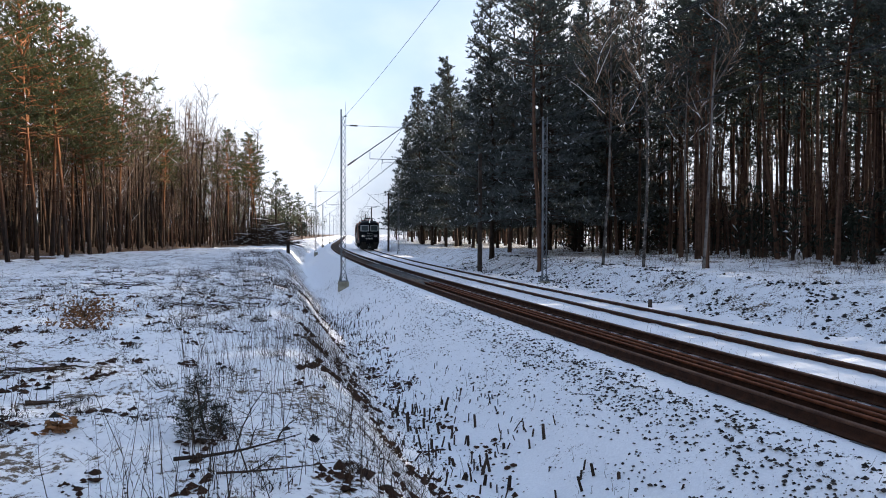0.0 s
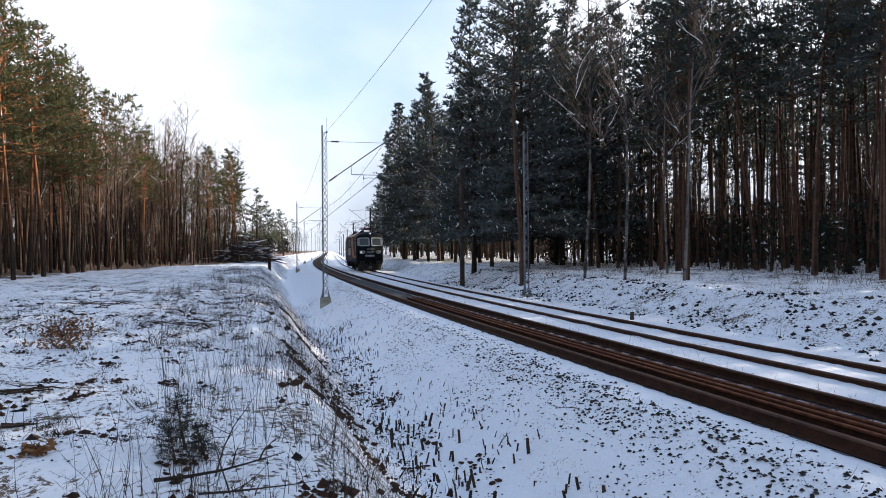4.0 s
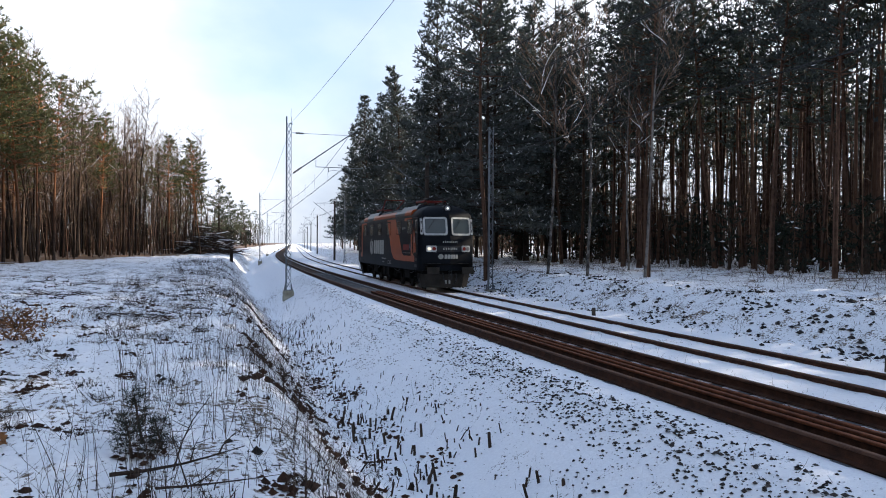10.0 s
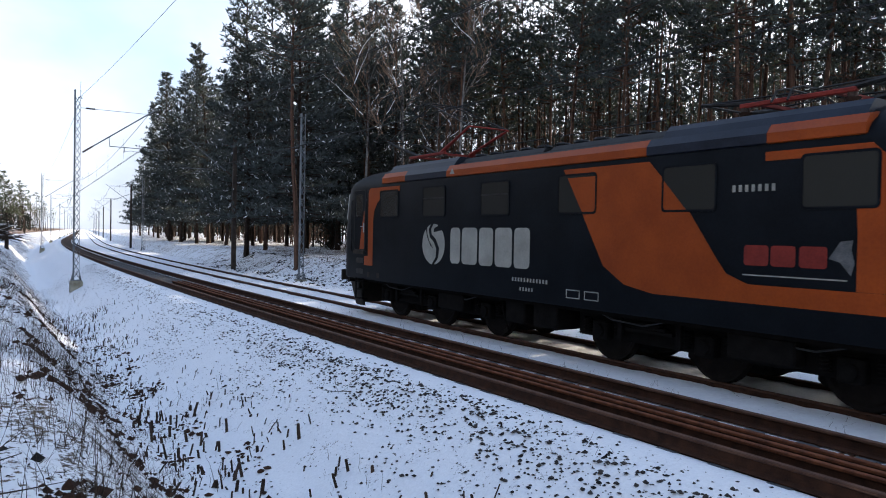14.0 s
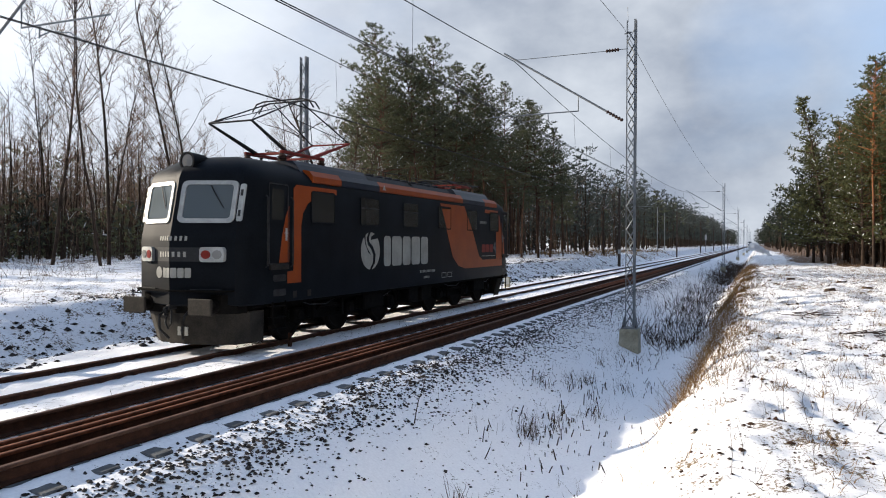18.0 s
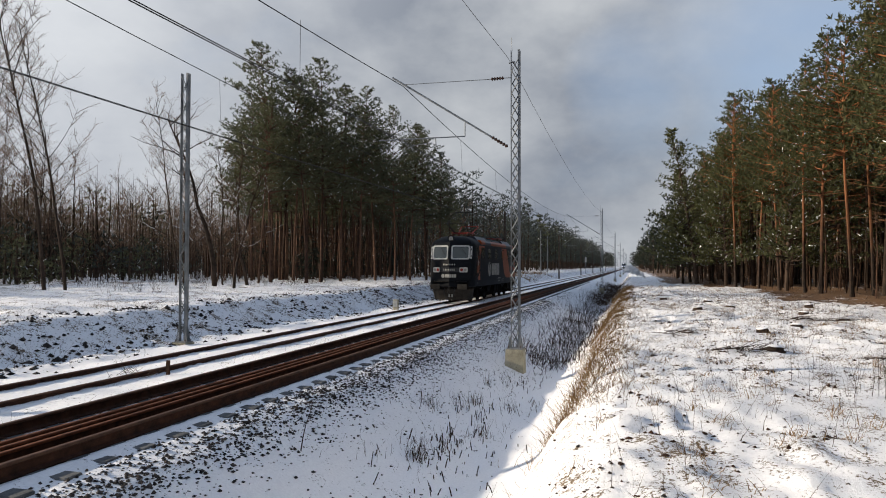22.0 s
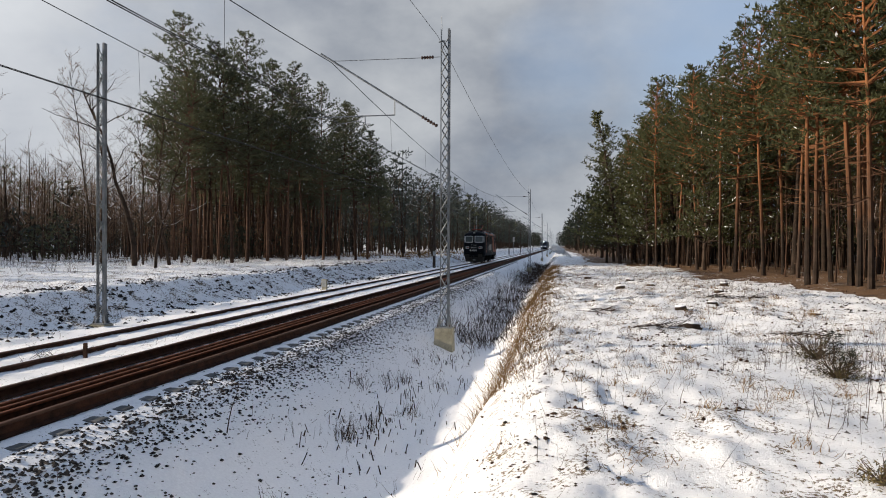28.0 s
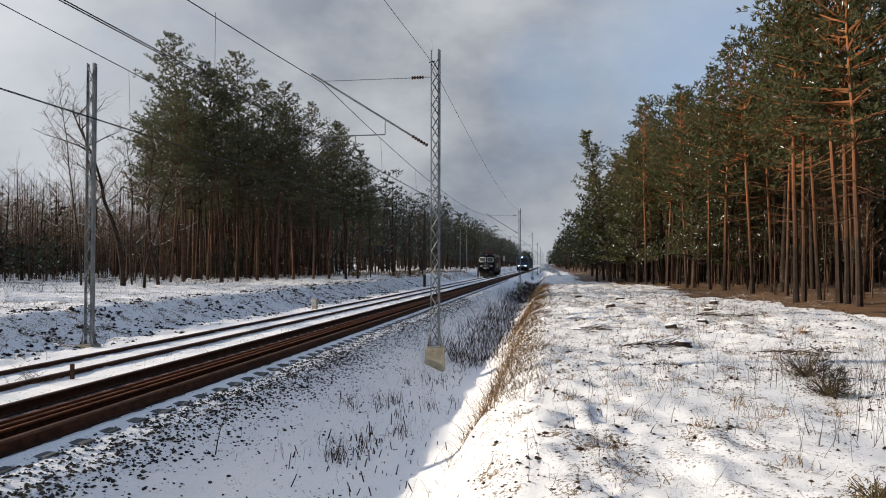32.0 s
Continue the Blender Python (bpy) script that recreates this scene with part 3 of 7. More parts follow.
M["ditch_side"] = ground_material("brown_ditch_side", 0.63, (0.03, 0.021, 0.014), (0.11, 0.075, 0.042), 2.6)
build_ground()


# ---- the tracks ----
def rail_outline(h=0.165, head=0.072, foot=0.14):
    a, w, f = head / 2, 0.009, foot / 2
    return [(-f, 0), (f, 0), (f, 0.012), (w * 1.6, 0.03), (w, 0.05), (w, h - 0.045), (a, h - 0.03), (a, h - 0.007), (a - 0.012, h), (-a + 0.012, h), (-a, h - 0.007), (-a, h - 0.03), (-w, h - 0.045), (-w, 0.05), (-w * 1.6, 0.03), (-f, 0.012)]


def rail_mesh(u, z, y0, y1, shiny=True, h=0.165):
    prof = rail_outline(h)
    ys = [y0]
    while ys[-1] < y1:
        y = ys[-1]
        ys.append(min(y1, y + (2.0 if abs(y) < 60 else 6.0 if abs(y) < 200 else 40.0)))
    n = len(prof)
    m = Mesh()
    vs = [at(u + a, y, z + b) for y in ys for a, b in prof]
    fs, sl = [], []
    for j in range(len(ys) - 1):
        for i in range(n):
            fs.append((j * n + i, j * n + (i + 1) % n, (j + 1) * n + (i + 1) % n, (j + 1) * n + i))
            sl.append(1 if 6 <= i <= 10 else 0)
    m.add(vs, fs)
    m.m = sl
    m.add([vs[i] for i in range(n)], [tuple(range(n - 1, -1, -1))])
    m.add([vs[-n + i] for i in range(n)], [tuple(range(n))])
    return m


near_track = thing("near_track", "rusty railway track with spare rails lying inside it", "railway track", kind="structure")
for side in (1, -1):
    part("rail", rail_mesh(side * 0.753, -0.165, -700, 900), [M["rust"], M["rail_head"]], near_track)
for u in (0.27, 0.07, -0.12):
    part("spare_rail", rail_mesh(u, -0.185, -30.0, 900, h=0.15), [M["rust"], M["spare_rail"]], near_track, "loose rusty rail lying between the running rails")
far_track = thing("far_track", "railway track half buried in snow", "railway track", kind="structure")
for side in (1, -1):
    part("rail", rail_mesh(FAR_TRACK + side * 0.753, FAR_DROP - 0.165, -700, 900), [M["rust"], M["rail_head"]], far_track)


def build_sleepers():
    b = Mesh().box(-1.3, -0.12, -0.16, 1.3, 0.12, 0, bevel=0.015)
    me = b.data("sleeper", M["sleeper"])
    y = -52.0
    while y < 100:
        x, yy, z = at(0.04 * math.sin(y * 7.1), y, -0.166 if y > 3.5 else -0.172)
        ob = part("sleeper", me, None, near_track)
        ob.matrix_local = pose(x, yy, z, 0, 0, -math.degrees(turn(y)))
        y += 0.62


# ---- masts and overhead line ----
def lattice_mast(height=8.95):
    """A mast of two channel posts laced with flat bars, on a concrete block; built along x across the line."""
    t = thing("lattice_mast", "galvanised lattice mast on a concrete block", "mast")
    for s in (-1, 1):
        m = Mesh()
        for k in (-1, 1):
            m.box(s * 0.10 - 0.016 * 1.0, k * 0.075 - 0.006, 0, s * 0.10 + 0.03 * s + 0.016, k * 0.075 + 0.006, height)
        m.box(s * 0.128 - 0.004, -0.069, 0, s * 0.128 + 0.004, 0.069, height)
        part("post", m, M["steel"], t)
    for k in (-1, 1):
        m, z, s = Mesh(), 0.15, k
        pts = []
        while z < height - 0.1:
            pts.append((s * 0.10, k * 0.088, z))
            z += 0.34
            s = -s
        m.tube(pts, 0.020, 4)
        part("lacing", m, M["steel"], t)
    foot = Mesh().box(-0.23, -0.2, 0, 0.23, 0.2, 0.035, bevel=0.006)
    for s in (-1, 1):
        foot.plate([(s * 0.15, 0.035), (s * 0.22, 0.035), (s * 0.15, 0.42)], -0.09, -0.078, "y").plate([(s * 0.15, 0.035), (s * 0.22, 0.035), (s * 0.15, 0.42)], 0.078, 0.09, "y")
    part("base_plate", foot, M["steel"], t)
    block = Mesh().box(-0.29, -0.29, -1.25, 0.29, 0.29, -0.001, taper=0.03, bevel=0.0)
    part("foundation", block, M["concrete"], t, "stained concrete foundation")
    for x in (-0.18, 0.18):
        for y in (-0.15, 0.15):
            part("bolt", Mesh().tube([(x, y, 0.03), (x, y, 0.11)], 0.016, 6), M["old_steel"], t)
    return t


def insulator(m, a, b, discs=5, r=0.055):
    a, b = Vector(a), Vector(b)
    pts, rad = [], []
    for i in range(discs):
        for f, q in ((0.0, 0.022), (0.35, r), (0.6, r), (0.9, 0.022)):
            pts.append(a.lerp(b, (i + f) / discs))
            rad.append(q)
    m.tube(pts, rad, 8)


def cantilever(mast, reach, z_wire, toward):
    """Tie rod, slanting strut and registration arm that hold the wires; toward is -1 or +1 along x."""
    s = toward
    c = Mesh()
    x0 = s * 0.12
    tip = (s * (reach + 0.45), 0, z_wire + 2.36)
    foot = (x0, 0, z_wire - 0.02)
    a = Vector(foot).lerp(Vector(tip), 0.16)
    c.tube([tuple(a), tip], 0.03, 8)
    part("strut", c, M["steel"], mast)
    ins = Mesh()
    insulator(ins, Vector(foot).lerp(Vector(tip), 0.03), a, 6)
    part("insulator", ins, M["insulator"], mast)
    ins = Mesh()
    insulator(ins, (s * 0.35, 0, z_wire + 2.13), (s * 0.75, 0, z_wire + 2.12), 5)
    part("insulator", ins, M["insulator"], mast)
    part("tie_rod", Mesh().tube([(x0, 0, z_wire + 2.13), (s * 0.35, 0, z_wire + 2.13)], 0.012, 5).tube([(s * 0.75, 0, z_wire + 2.12), (s * (reach - 0.1), 0, z_wire + 2.12), (s * (reach + 0.08), 0, z_wire + 2.13)], 0.011, 5), M["steel"], mast)
    mid = Vector(foot).lerp(Vector(tip), 0.38)
    arm = Mesh().tube([(mid.x, 0, z_wire + 0.42), (s * (reach + 0.9), 0, z_wire + 0.40)], 0.02, 6).tube([tuple(mid), (mid.x, 0, z_wire + 0.42)], 0.016, 6)
    arm.tube([(s * (reach - 0.95), 0, z_wire + 0.42), (s * (reach - 0.97), 0, z_wire + 0.16)], 0.016, 6)
    part("registration_arm", arm, M["steel"], mast)
    steady = Mesh().tube([(s * (reach - 0.97), 0, z_wire + 0.2), (s * (reach - 0.7), 0.03, z_wire + 0.27), (s * (reach - 0.2), 0.05, z_wire + 0.2), (s * (reach + 0.12), 0.05, z_wire + 0.03)], 0.012, 6)
    part("steady_arm", steady, M["steel"], mast)


WIRE_NEAR, WIRE_FAR = 5.85, 5.85
MAST_Y = [-518, -458, -398, -338, -278, -218, -158, -98, -38.0, 21.6, 84, 146, 208, 270, 332, 394]
first = lattice_mast()
masts = {}
for i, y in enumerate(MAST_Y):
    u = 3.43 if y > 0 else 3.0
    x, yy, _ = at(u, y)
    m = pose(x, yy, -0.5, 0, 0, -math.degrees(turn(y)))
    masts[y] = first if i == 0 else copy_thing(first, m)
    first.matrix_world = first.matrix_world if i else m
    masts[y]["group"] = "masts beside the near track"
for y in MAST_Y:
    u = 3.43 if y > 0 else 3.0
    cantilever(masts[y], u, WIRE_NEAR + 0.15, -1)
    masts[y]["label"] = "galvanised lattice mast with a bracket arm, on a concrete block"
    part("cap_clamp", Mesh().tube([(0, 0.0, 8.6), (-0.2, 0, 8.57)], 0.02, 6), M["steel"], masts[y])
    part("spike", Mesh().tube([(-0.1, 0, 8.9), (-0.12, 0.02, 9.35)], 0.007, 4), M["steel"], masts[y])
for y in (-38.0, 21.6, -98):
    u = -7.85 if y > 0 else -8.1
    x, yy, _ = at(u, y)
    m = pose(x, yy, -0.62, 0, 0, -math.degrees(turn(y)))
    t = lattice_mast(9.1)
    t.matrix_world = m
    tagged(t, "bare lattice mast without an arm, beside the far track", "mast", "masts beside the far track")


def wire_run(name, points, radius, label):
    """A wire through its supports, sagging between them."""
    m = Mesh()
    path = []
    for (a, b) in zip(points, points[1:]):
        sag = a[3]
        n = 14
        for i in range(n):
            f = i / n
            path.append((a[0] + (b[0] - a[0]) * f, a[1] + (b[1] - a[1]) * f, a[2] + (b[2] - a[2]) * f - sag * 4 * f * (1 - f)))
    path.append(points[-1][:3])
    m.tube(path, radius, 5)
    ob = solo(name, m, M["wire"], label, "overhead wire")
    return ob, path


def overhead(u_track, z_wire, z_carrier, stops, tag):
    con, mes = [], []
    for i, y in enumerate(stops):
        zig = 0.18 * (-1) ** i
        con.append((*at(u_track + zig, y, z_wire), 0.03))
        mes.append((*at(u_track - 0.1, y, z_carrier), 0.85))
    wire_run("contact_wire", con, 0.011, "thin copper contact wire above the " + tag + " track")
    wire_run("contact_wire", [(a + 0.07, b, c, d) for a, b, c, d in con], 0.011, "second copper contact wire beside the first, above the " + tag + " track")
    ob, path = wire_run("carrier_wire", mes, 0.012, "sagging carrier wire above the " + tag + " track")
    for (a, b) in zip(stops, stops[1:]):
        if b < -220 or a > 220:
            continue
        for k in range(1, 8):
            f = k / 8
            y = a + (b - a) * f
            zm = z_carrier - 0.85 * 4 * f * (1 - f)
            part("dropper", Mesh().tube([at(u_track - 0.1 * (1 - f), y, zm), at(u_track - 0.02, y, z_wire)], 0.006, 3), M["wire"], ob)


overhead(0.0, WIRE_NEAR, 7.57, MAST_Y, "near")
OLD_Y = [-410, -350, -290, -230, -170, -110, -50.6, 9.9, 85, 150, 215, 280, 345, 410]
overhead(FAR_TRACK, WIRE_FAR, 7.9, OLD_Y, "far")
wire_run("earth_wire", [(*at(3.2 if y > 0 else 2.8, y, 8.25), 0.7) for y in MAST_Y], 0.007, "earth wire strung from mast top to mast top")
for y in OLD_Y:
    x, yy, _ = at(-7.8, y)
    t = thing("dark_pole", "dark old pole with a bracket arm beside the far track", "pole", pose(x, yy, -0.6, 0, 0, -math.degrees(turn(y))), "old poles beside the far track")
    part("shaft", Mesh().box(-0.15, -0.13, -0.3, 0.15, 0.13, 8.9, taper=0.03, bevel=0.0), M["old_steel"], t)
    cantilever(t, 2.77, WIRE_FAR + 0.5, 1)


# ---- trees ----
def wander(rng, start, way, length, steps, bend, rise=0.0):
    p, d = Vector(start), Vector(way).normalized()
    out = [tuple(p)]
    for _ in range(steps):
        d = (d + Vector((rng.uniform(-bend, bend), rng.uniform(-bend, bend), rng.uniform(-bend, bend) + rise))).normalized()
        p = p + d * (length / steps)
        out.append(tuple(p))
    return out


def quad_mesh(name, verts, faces, slots, mats):
    """A mesh of four-cornered faces from arrays."""
    me = bpy.data.meshes.new(name)
    me.vertices.add(len(verts))
    me.vertices.foreach_set("co", np.ascontiguousarray(verts, dtype=np.float32).ravel())
    me.loops.add(4 * len(faces))
    me.loops.foreach_set("vertex_index", np.ascontiguousarray(faces, dtype=np.int32).ravel())
    me.polygons.add(len(faces))
    me.polygons.foreach_set("loop_start", np.arange(0, 4 * len(faces), 4, dtype=np.int32))
    for k in mats:
        me.materials.append(M[k])
    me.polygons.foreach_set("material_index", np.ascontiguousarray(slots, dtype=np.int32))
    me.update(calc_edges=True)
    return me


class Quads:
    """Gathers arrays of four-cornered faces."""

    def __init__(self):
        self.v, self.f, self.s, self.n = [], [], [], 0

    def add(self, verts, faces, slots):
        self.v.append(verts)
        self.f.append(faces + self.n)
        self.s.append(np.broadcast_to(slots, (len(faces),)))
        self.n += len(verts)

    def slivers(self, verts, slots):
        self.add(verts, np.arange(len(verts)).reshape(-1, 4), slots)

    def rods(self, a, b, ra, rb, slots):
        """Three-sided rods from the points a to the points b."""
        n = len(a)
        d = b - a
        side = np.cross(d, np.array((0.31, 0.17, 0.94)) + d[:, [1, 2, 0]] * 0.1)
        side /= np.linalg.norm(side, axis=1, keepdims=True) + 1e-9
        up = np.cross(d, side)
        up /= np.linalg.norm(up, axis=1, keepdims=True) + 1e-9
        ra, rb = np.broadcast_to(ra, n)[:, None], np.broadcast_to(rb, n)[:, None]
        ring = [side * math.cos(w) + up * math.sin(w) for w in (0.0, 2.0944, 4.1888)]
        v = np.stack([a + q * ra for q in ring] + [b + q * rb for q in ring], 1).reshape(-1, 3)
        f = (np.array([(0, 1, 4, 3), (1, 2, 5, 4), (2, 0, 3, 5)])[None] + 6 * np.arange(n)[:, None, None]).reshape(-1, 4)
        self.add(v, f, np.repeat(slots, 3) if np.ndim(slots) else slots)

    def mesh(self, name, mats):
        return quad_mesh(name, np.concatenate(self.v), np.concatenate(self.f), np.concatenate(self.s), mats)


def sprays(rng, c, d, size, blades, width, follow=0.8):
    """Corners of flat slivers of needles that fan out from the points c, leaning along d."""
    n = len(c)
    w = rng.normal(0, 1, (n, blades, 3)) * (1, 1, 0.75) + (0, 0, 0.25)
    w /= np.linalg.norm(w, axis=-1, keepdims=True)
    w = w + d[:, None, :] * follow
    w = w / np.linalg.norm(w, axis=-1, keepdims=True) * (np.reshape(size, (-1, 1, 1)) * rng.uniform(0.6, 1.25, (n, blades, 1)))
    s = np.cross(w, rng.uniform(-1, 1, (n, blades, 3)))
    s = s / (np.linalg.norm(s, axis=-1, keepdims=True) + 1e-9) * np.reshape(size, (-1, 1, 1)) * width
    c = c[:, None, :]
    return np.stack([c - w * 0.2, c + w * 0.45 + s, c + w, c + w * 0.45 - s], 2).reshape(-1, 3)


def tufts(m, rng, centres, size, blades, snow_share, width=0.13):
    """Sprays of needles: flat slivers fanning from each centre."""
    r = np.random.default_rng(rng.randrange(10 ** 6))
    c, d = np.array([tuple(a) for a, b in centres]), np.array([tuple(b) for a, b in centres])
    v = sprays(r, c, d, np.full(len(c), size), blades, width)
    o = len(m.v)
    m.v.extend(map(tuple, v))
    m.f.extend([(o + 4 * i, o + 4 * i + 1, o + 4 * i + 2, o + 4 * i + 3) for i in range(len(v) // 4)])
    m.m.extend(np.repeat((r.random(len(c)) < snow_share).astype(int), blades).tolist())


def pine(seed, height, crown_from, limbs, reach, bark, needles, blades=6, size=0.20, width=0.13, snow=0.05, girth=0.16, snags=12, cone=False, step=0.24, droop=0.0):
    """Meshes of a pine: stem with limbs, and a crown of layered pads of needles on side shoots."""
    rng = random.Random(seed)
    stem = Mesh()
    line = wander(rng, (0, 0, -0.3), (rng.uniform(-0.04, 0.04), rng.uniform(-0.04, 0.04), 1), height, 9, 0.035, 0.02)
    stem.tube(line, [girth * (1.25 if i == 0 else 1) * (1 - 0.88 * (i / 9) ** 1.1) for i in range(10)], 8)

    def along(f):
        i = min(int(f * 9), 8)
        return Vector(line[i]).lerp(Vector(line[i + 1]), f * 9 - i)

    whorls = max(5, limbs // 5)
    cs, ds = [], []
    for k in range(limbs):
        f = crown_from + (1 - crown_from) * min(1.0, ((k % whorls) + 0.5 + rng.gauss(0, 0.15)) / whorls)
        f = min(max(f, crown_from), 0.99)
        g = (f - crown_from) / (1 - crown_from)
        if cone:
            L = reach * (1.02 - 0.93 * g ** 1.15) * rng.uniform(0.55, 1.12)
        else:
            L = reach * (0.45 + 0.7 * math.sin(math.pi * min(1, 0.2 + 0.72 * g))) * rng.uniform(0.5, 1.15) * (1 - 0.8 * g ** 2.6)
        L = max(L, 0.35)
        a = rng.uniform(0, 2 * math.pi)
        pts = wander(rng, along(f), (math.cos(a), math.sin(a), 0.08 - droop * (1 - g) + 0.7 * g), L, 4, 0.16, 0.05)
        stem.tube(pts, [0.045 * (1 - 0.6 * g) + 0.008, 0.032, 0.022, 0.014, 0.007], 4, caps=False)
        way = (Vector(pts[-1]) - Vector(pts[0])).normalized()
        across = Vector((-way.y, way.x, 0)).normalized()
        shoots = max(3, int(L / 0.30))
        for j in range(shoots):
            h = 0.22 + 0.78 * (j + rng.random()) / shoots
            i = min(int(h * 4), 3)
            p = Vector(pts[i]).lerp(Vector(pts[i + 1]), h * 4 - i)
            d = (way * rng.uniform(0.4, 1.0) + across * (1 if j % 2 else -1) * rng.uniform(0.5, 1.1) + Vector((0, 0, rng.uniform(0.0, 0.28)))).normalized()
            ln = min(1.5, L * 0.40 * (1.15 - 0.75 * h) + 0.16) * rng.uniform(0.7, 1.2)
            n = max(2, int(ln / step))
            for q in range(n):
                c = p + d * (ln * (q + 0.9) / n) + Vector((rng.gauss(0, 0.06), rng.gauss(0, 0.06), rng.gauss(0, 0.05)))
                cs.append(tuple(c))
                ds.append((d.x * 0.7, d.y * 0.7, d.z * 0.5 + 0.5))
    r = np.random.default_rng(seed)
    crown = Quads()
    c, d = np.array(cs), np.array(ds)
    crown.slivers(sprays(r, c, d, size * r.uniform(0.75, 1.25, len(c)), blades, width), (r.random(len(c) * blades) < snow).astype(int))
    for _ in range(snags):
        f = rng.uniform(0.22, crown_from + 0.1)
        a = rng.uniform(0, 2 * math.pi)
        stem.tube(wander(rng, along(f), (math.cos(a), math.sin(a), rng.uniform(-0.25, 0.25)), rng.uniform(0.5, 2.0), 3, 0.3), [0.018, 0.013, 0.009, 0.004], 3, caps=False)
    return stem.data("trunk", M[bark], True), crown.mesh("crown", [needles, "snow"])


def bare_tree(seed, height, girth=0.095, spread=0.5, levels=3, first=0.3, kids=9, snow=0.05, bend=0.07, reach=0.36, limb=0.026):
    """Meshes of a leafless tree: stem with limbs, and a crown of thin branches."""
    rng = random.Random(seed)
    stem, crown = Mesh(), Mesh()
    line = wander(rng, (0, 0, -0.3), (rng.uniform(-0.08, 0.08), rng.uniform(-0.08, 0.08), 1), height, 8, bend, 0.05)
    stem.tube(line, [girth * (1 - 0.9 * i / 8) + 0.008 for i in range(9)], 7)

    def sprout(line, level, L):
        n = len(line) - 1
        count = kids if level == 1 else (7 if level == 2 else 6)
        for _ in range(count):
            f = rng.uniform(first if level == 1 else 0.25, 0.97)
            i = min(int(f * n), n - 1)
            p = Vector(line[i]).lerp(Vector(line[i + 1]), f * n - i)
            d = (Vector(line[i + 1]) - Vector(line[i])).normalized()
            a = rng.uniform(0, 2 * math.pi)
            side = Vector((math.cos(a), math.sin(a), rng.uniform(-0.1, 0.4)))
            ln = L * rng.uniform(0.45, 1.0) * (1.15 - 0.7 * f if level == 1 else 1)
            pts = wander(rng, p, d * 0.75 + side * (spread + 0.25 * level * 0.5), ln, 4 if level < 3 else 2, 0.22, 0.07)
            r = (limb if level == 1 else 0.015 if level == 2 else 0.008) * (height / 14)
            rr = [r * (1 - 0.75 * j / (len(pts) - 1)) for j in range(len(pts))]
            slot = 1 if rng.random() < snow else 0
            (stem if level == 1 else crown).tube(pts, rr, 4 if level == 1 else 3, 0 if level == 1 else slot, caps=False)
            if level < levels:
                sprout(pts, level + 1, ln * 0.5)

    sprout(line, 1, height * reach)
    return stem, crown


def leafless(stock, bark, twig, seeds, height, **how):
    for s in seeds:
        a, b = bare_tree(s, height, **how)
        stock.append((a.data("trunk", M[bark], True), b.data("crown", [M[twig], M["snow"]])))
    return stock


# sunlit pines, pines of the dark wood, its broad edge trees, the pine group, pines far off
PINES = [pine(s, 14.5, f, 76, r, "bark", "needle", snow=0.004, snags=20, girth=0.105, size=0.23, width=0.12, step=0.22) for s, f, r in ((1, 0.48, 2.2), (2, 0.38, 2.4), (3, 0.54, 2.1), (4, 0.44, 2.4))]
SKIRTED = [pine(s, 13.0, 0.14, 125, 3.5, "dark_bark", "needle", snow=0.035, snags=4, girth=0.14, cone=True, step=0.28, size=0.24) for s in (6, 7)]
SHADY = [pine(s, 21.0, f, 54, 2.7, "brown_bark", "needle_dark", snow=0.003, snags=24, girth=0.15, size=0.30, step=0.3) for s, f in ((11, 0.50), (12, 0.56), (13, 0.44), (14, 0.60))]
BUSHY = [pine(s, 22.0, 0.13, 150, 4.6, "dark_bark", "needle_frost", snow=0.03, girth=0.19, snags=6, size=0.36, step=0.42, cone=True, droop=0.25) for s in (21, 22, 23)]
GROVE = [pine(s, 20.0, f, 92, r, "brown_bark", "needle_dusk", snow=0.008, snags=40, size=0.25, step=0.28, girth=0.13, width=0.13) for s, f, r in ((25, 0.36, 3.7), (26, 0.44, 3.2), (27, 0.50, 2.9))]
FAR_PINES = [pine(s, 16.0, 0.3, 40, 2.6, "dark_bark", "needle_dusk", blades=5, size=0.42, step=0.55, snow=0.01, snags=2) for s in (31, 32, 33)]
BARE = leafless([], "dark_bark", "twig", (41, 42, 43, 44), 14.0, kids=20, girth=0.08, bend=0.11, limb=0.022, spread=0.6)
BIRCH = leafless([], "birch", "twig", (51, 52, 53), 17.0, girth=0.07, spread=0.42, kids=14, first=0.35, bend=0.03, limb=0.015)
OAK = leafless([], "dark_bark", "twig", (56, 57), 12.0, girth=0.17, spread=1.0, kids=15, first=0.22, bend=0.16, snow=0.16, reach=0.5, limb=0.05)
WHIPS = leafless([], "dark_bark", "twig", (61, 62, 63), 12.0, girth=0.07, spread=0.35, levels=2, kids=8, first=0.4)

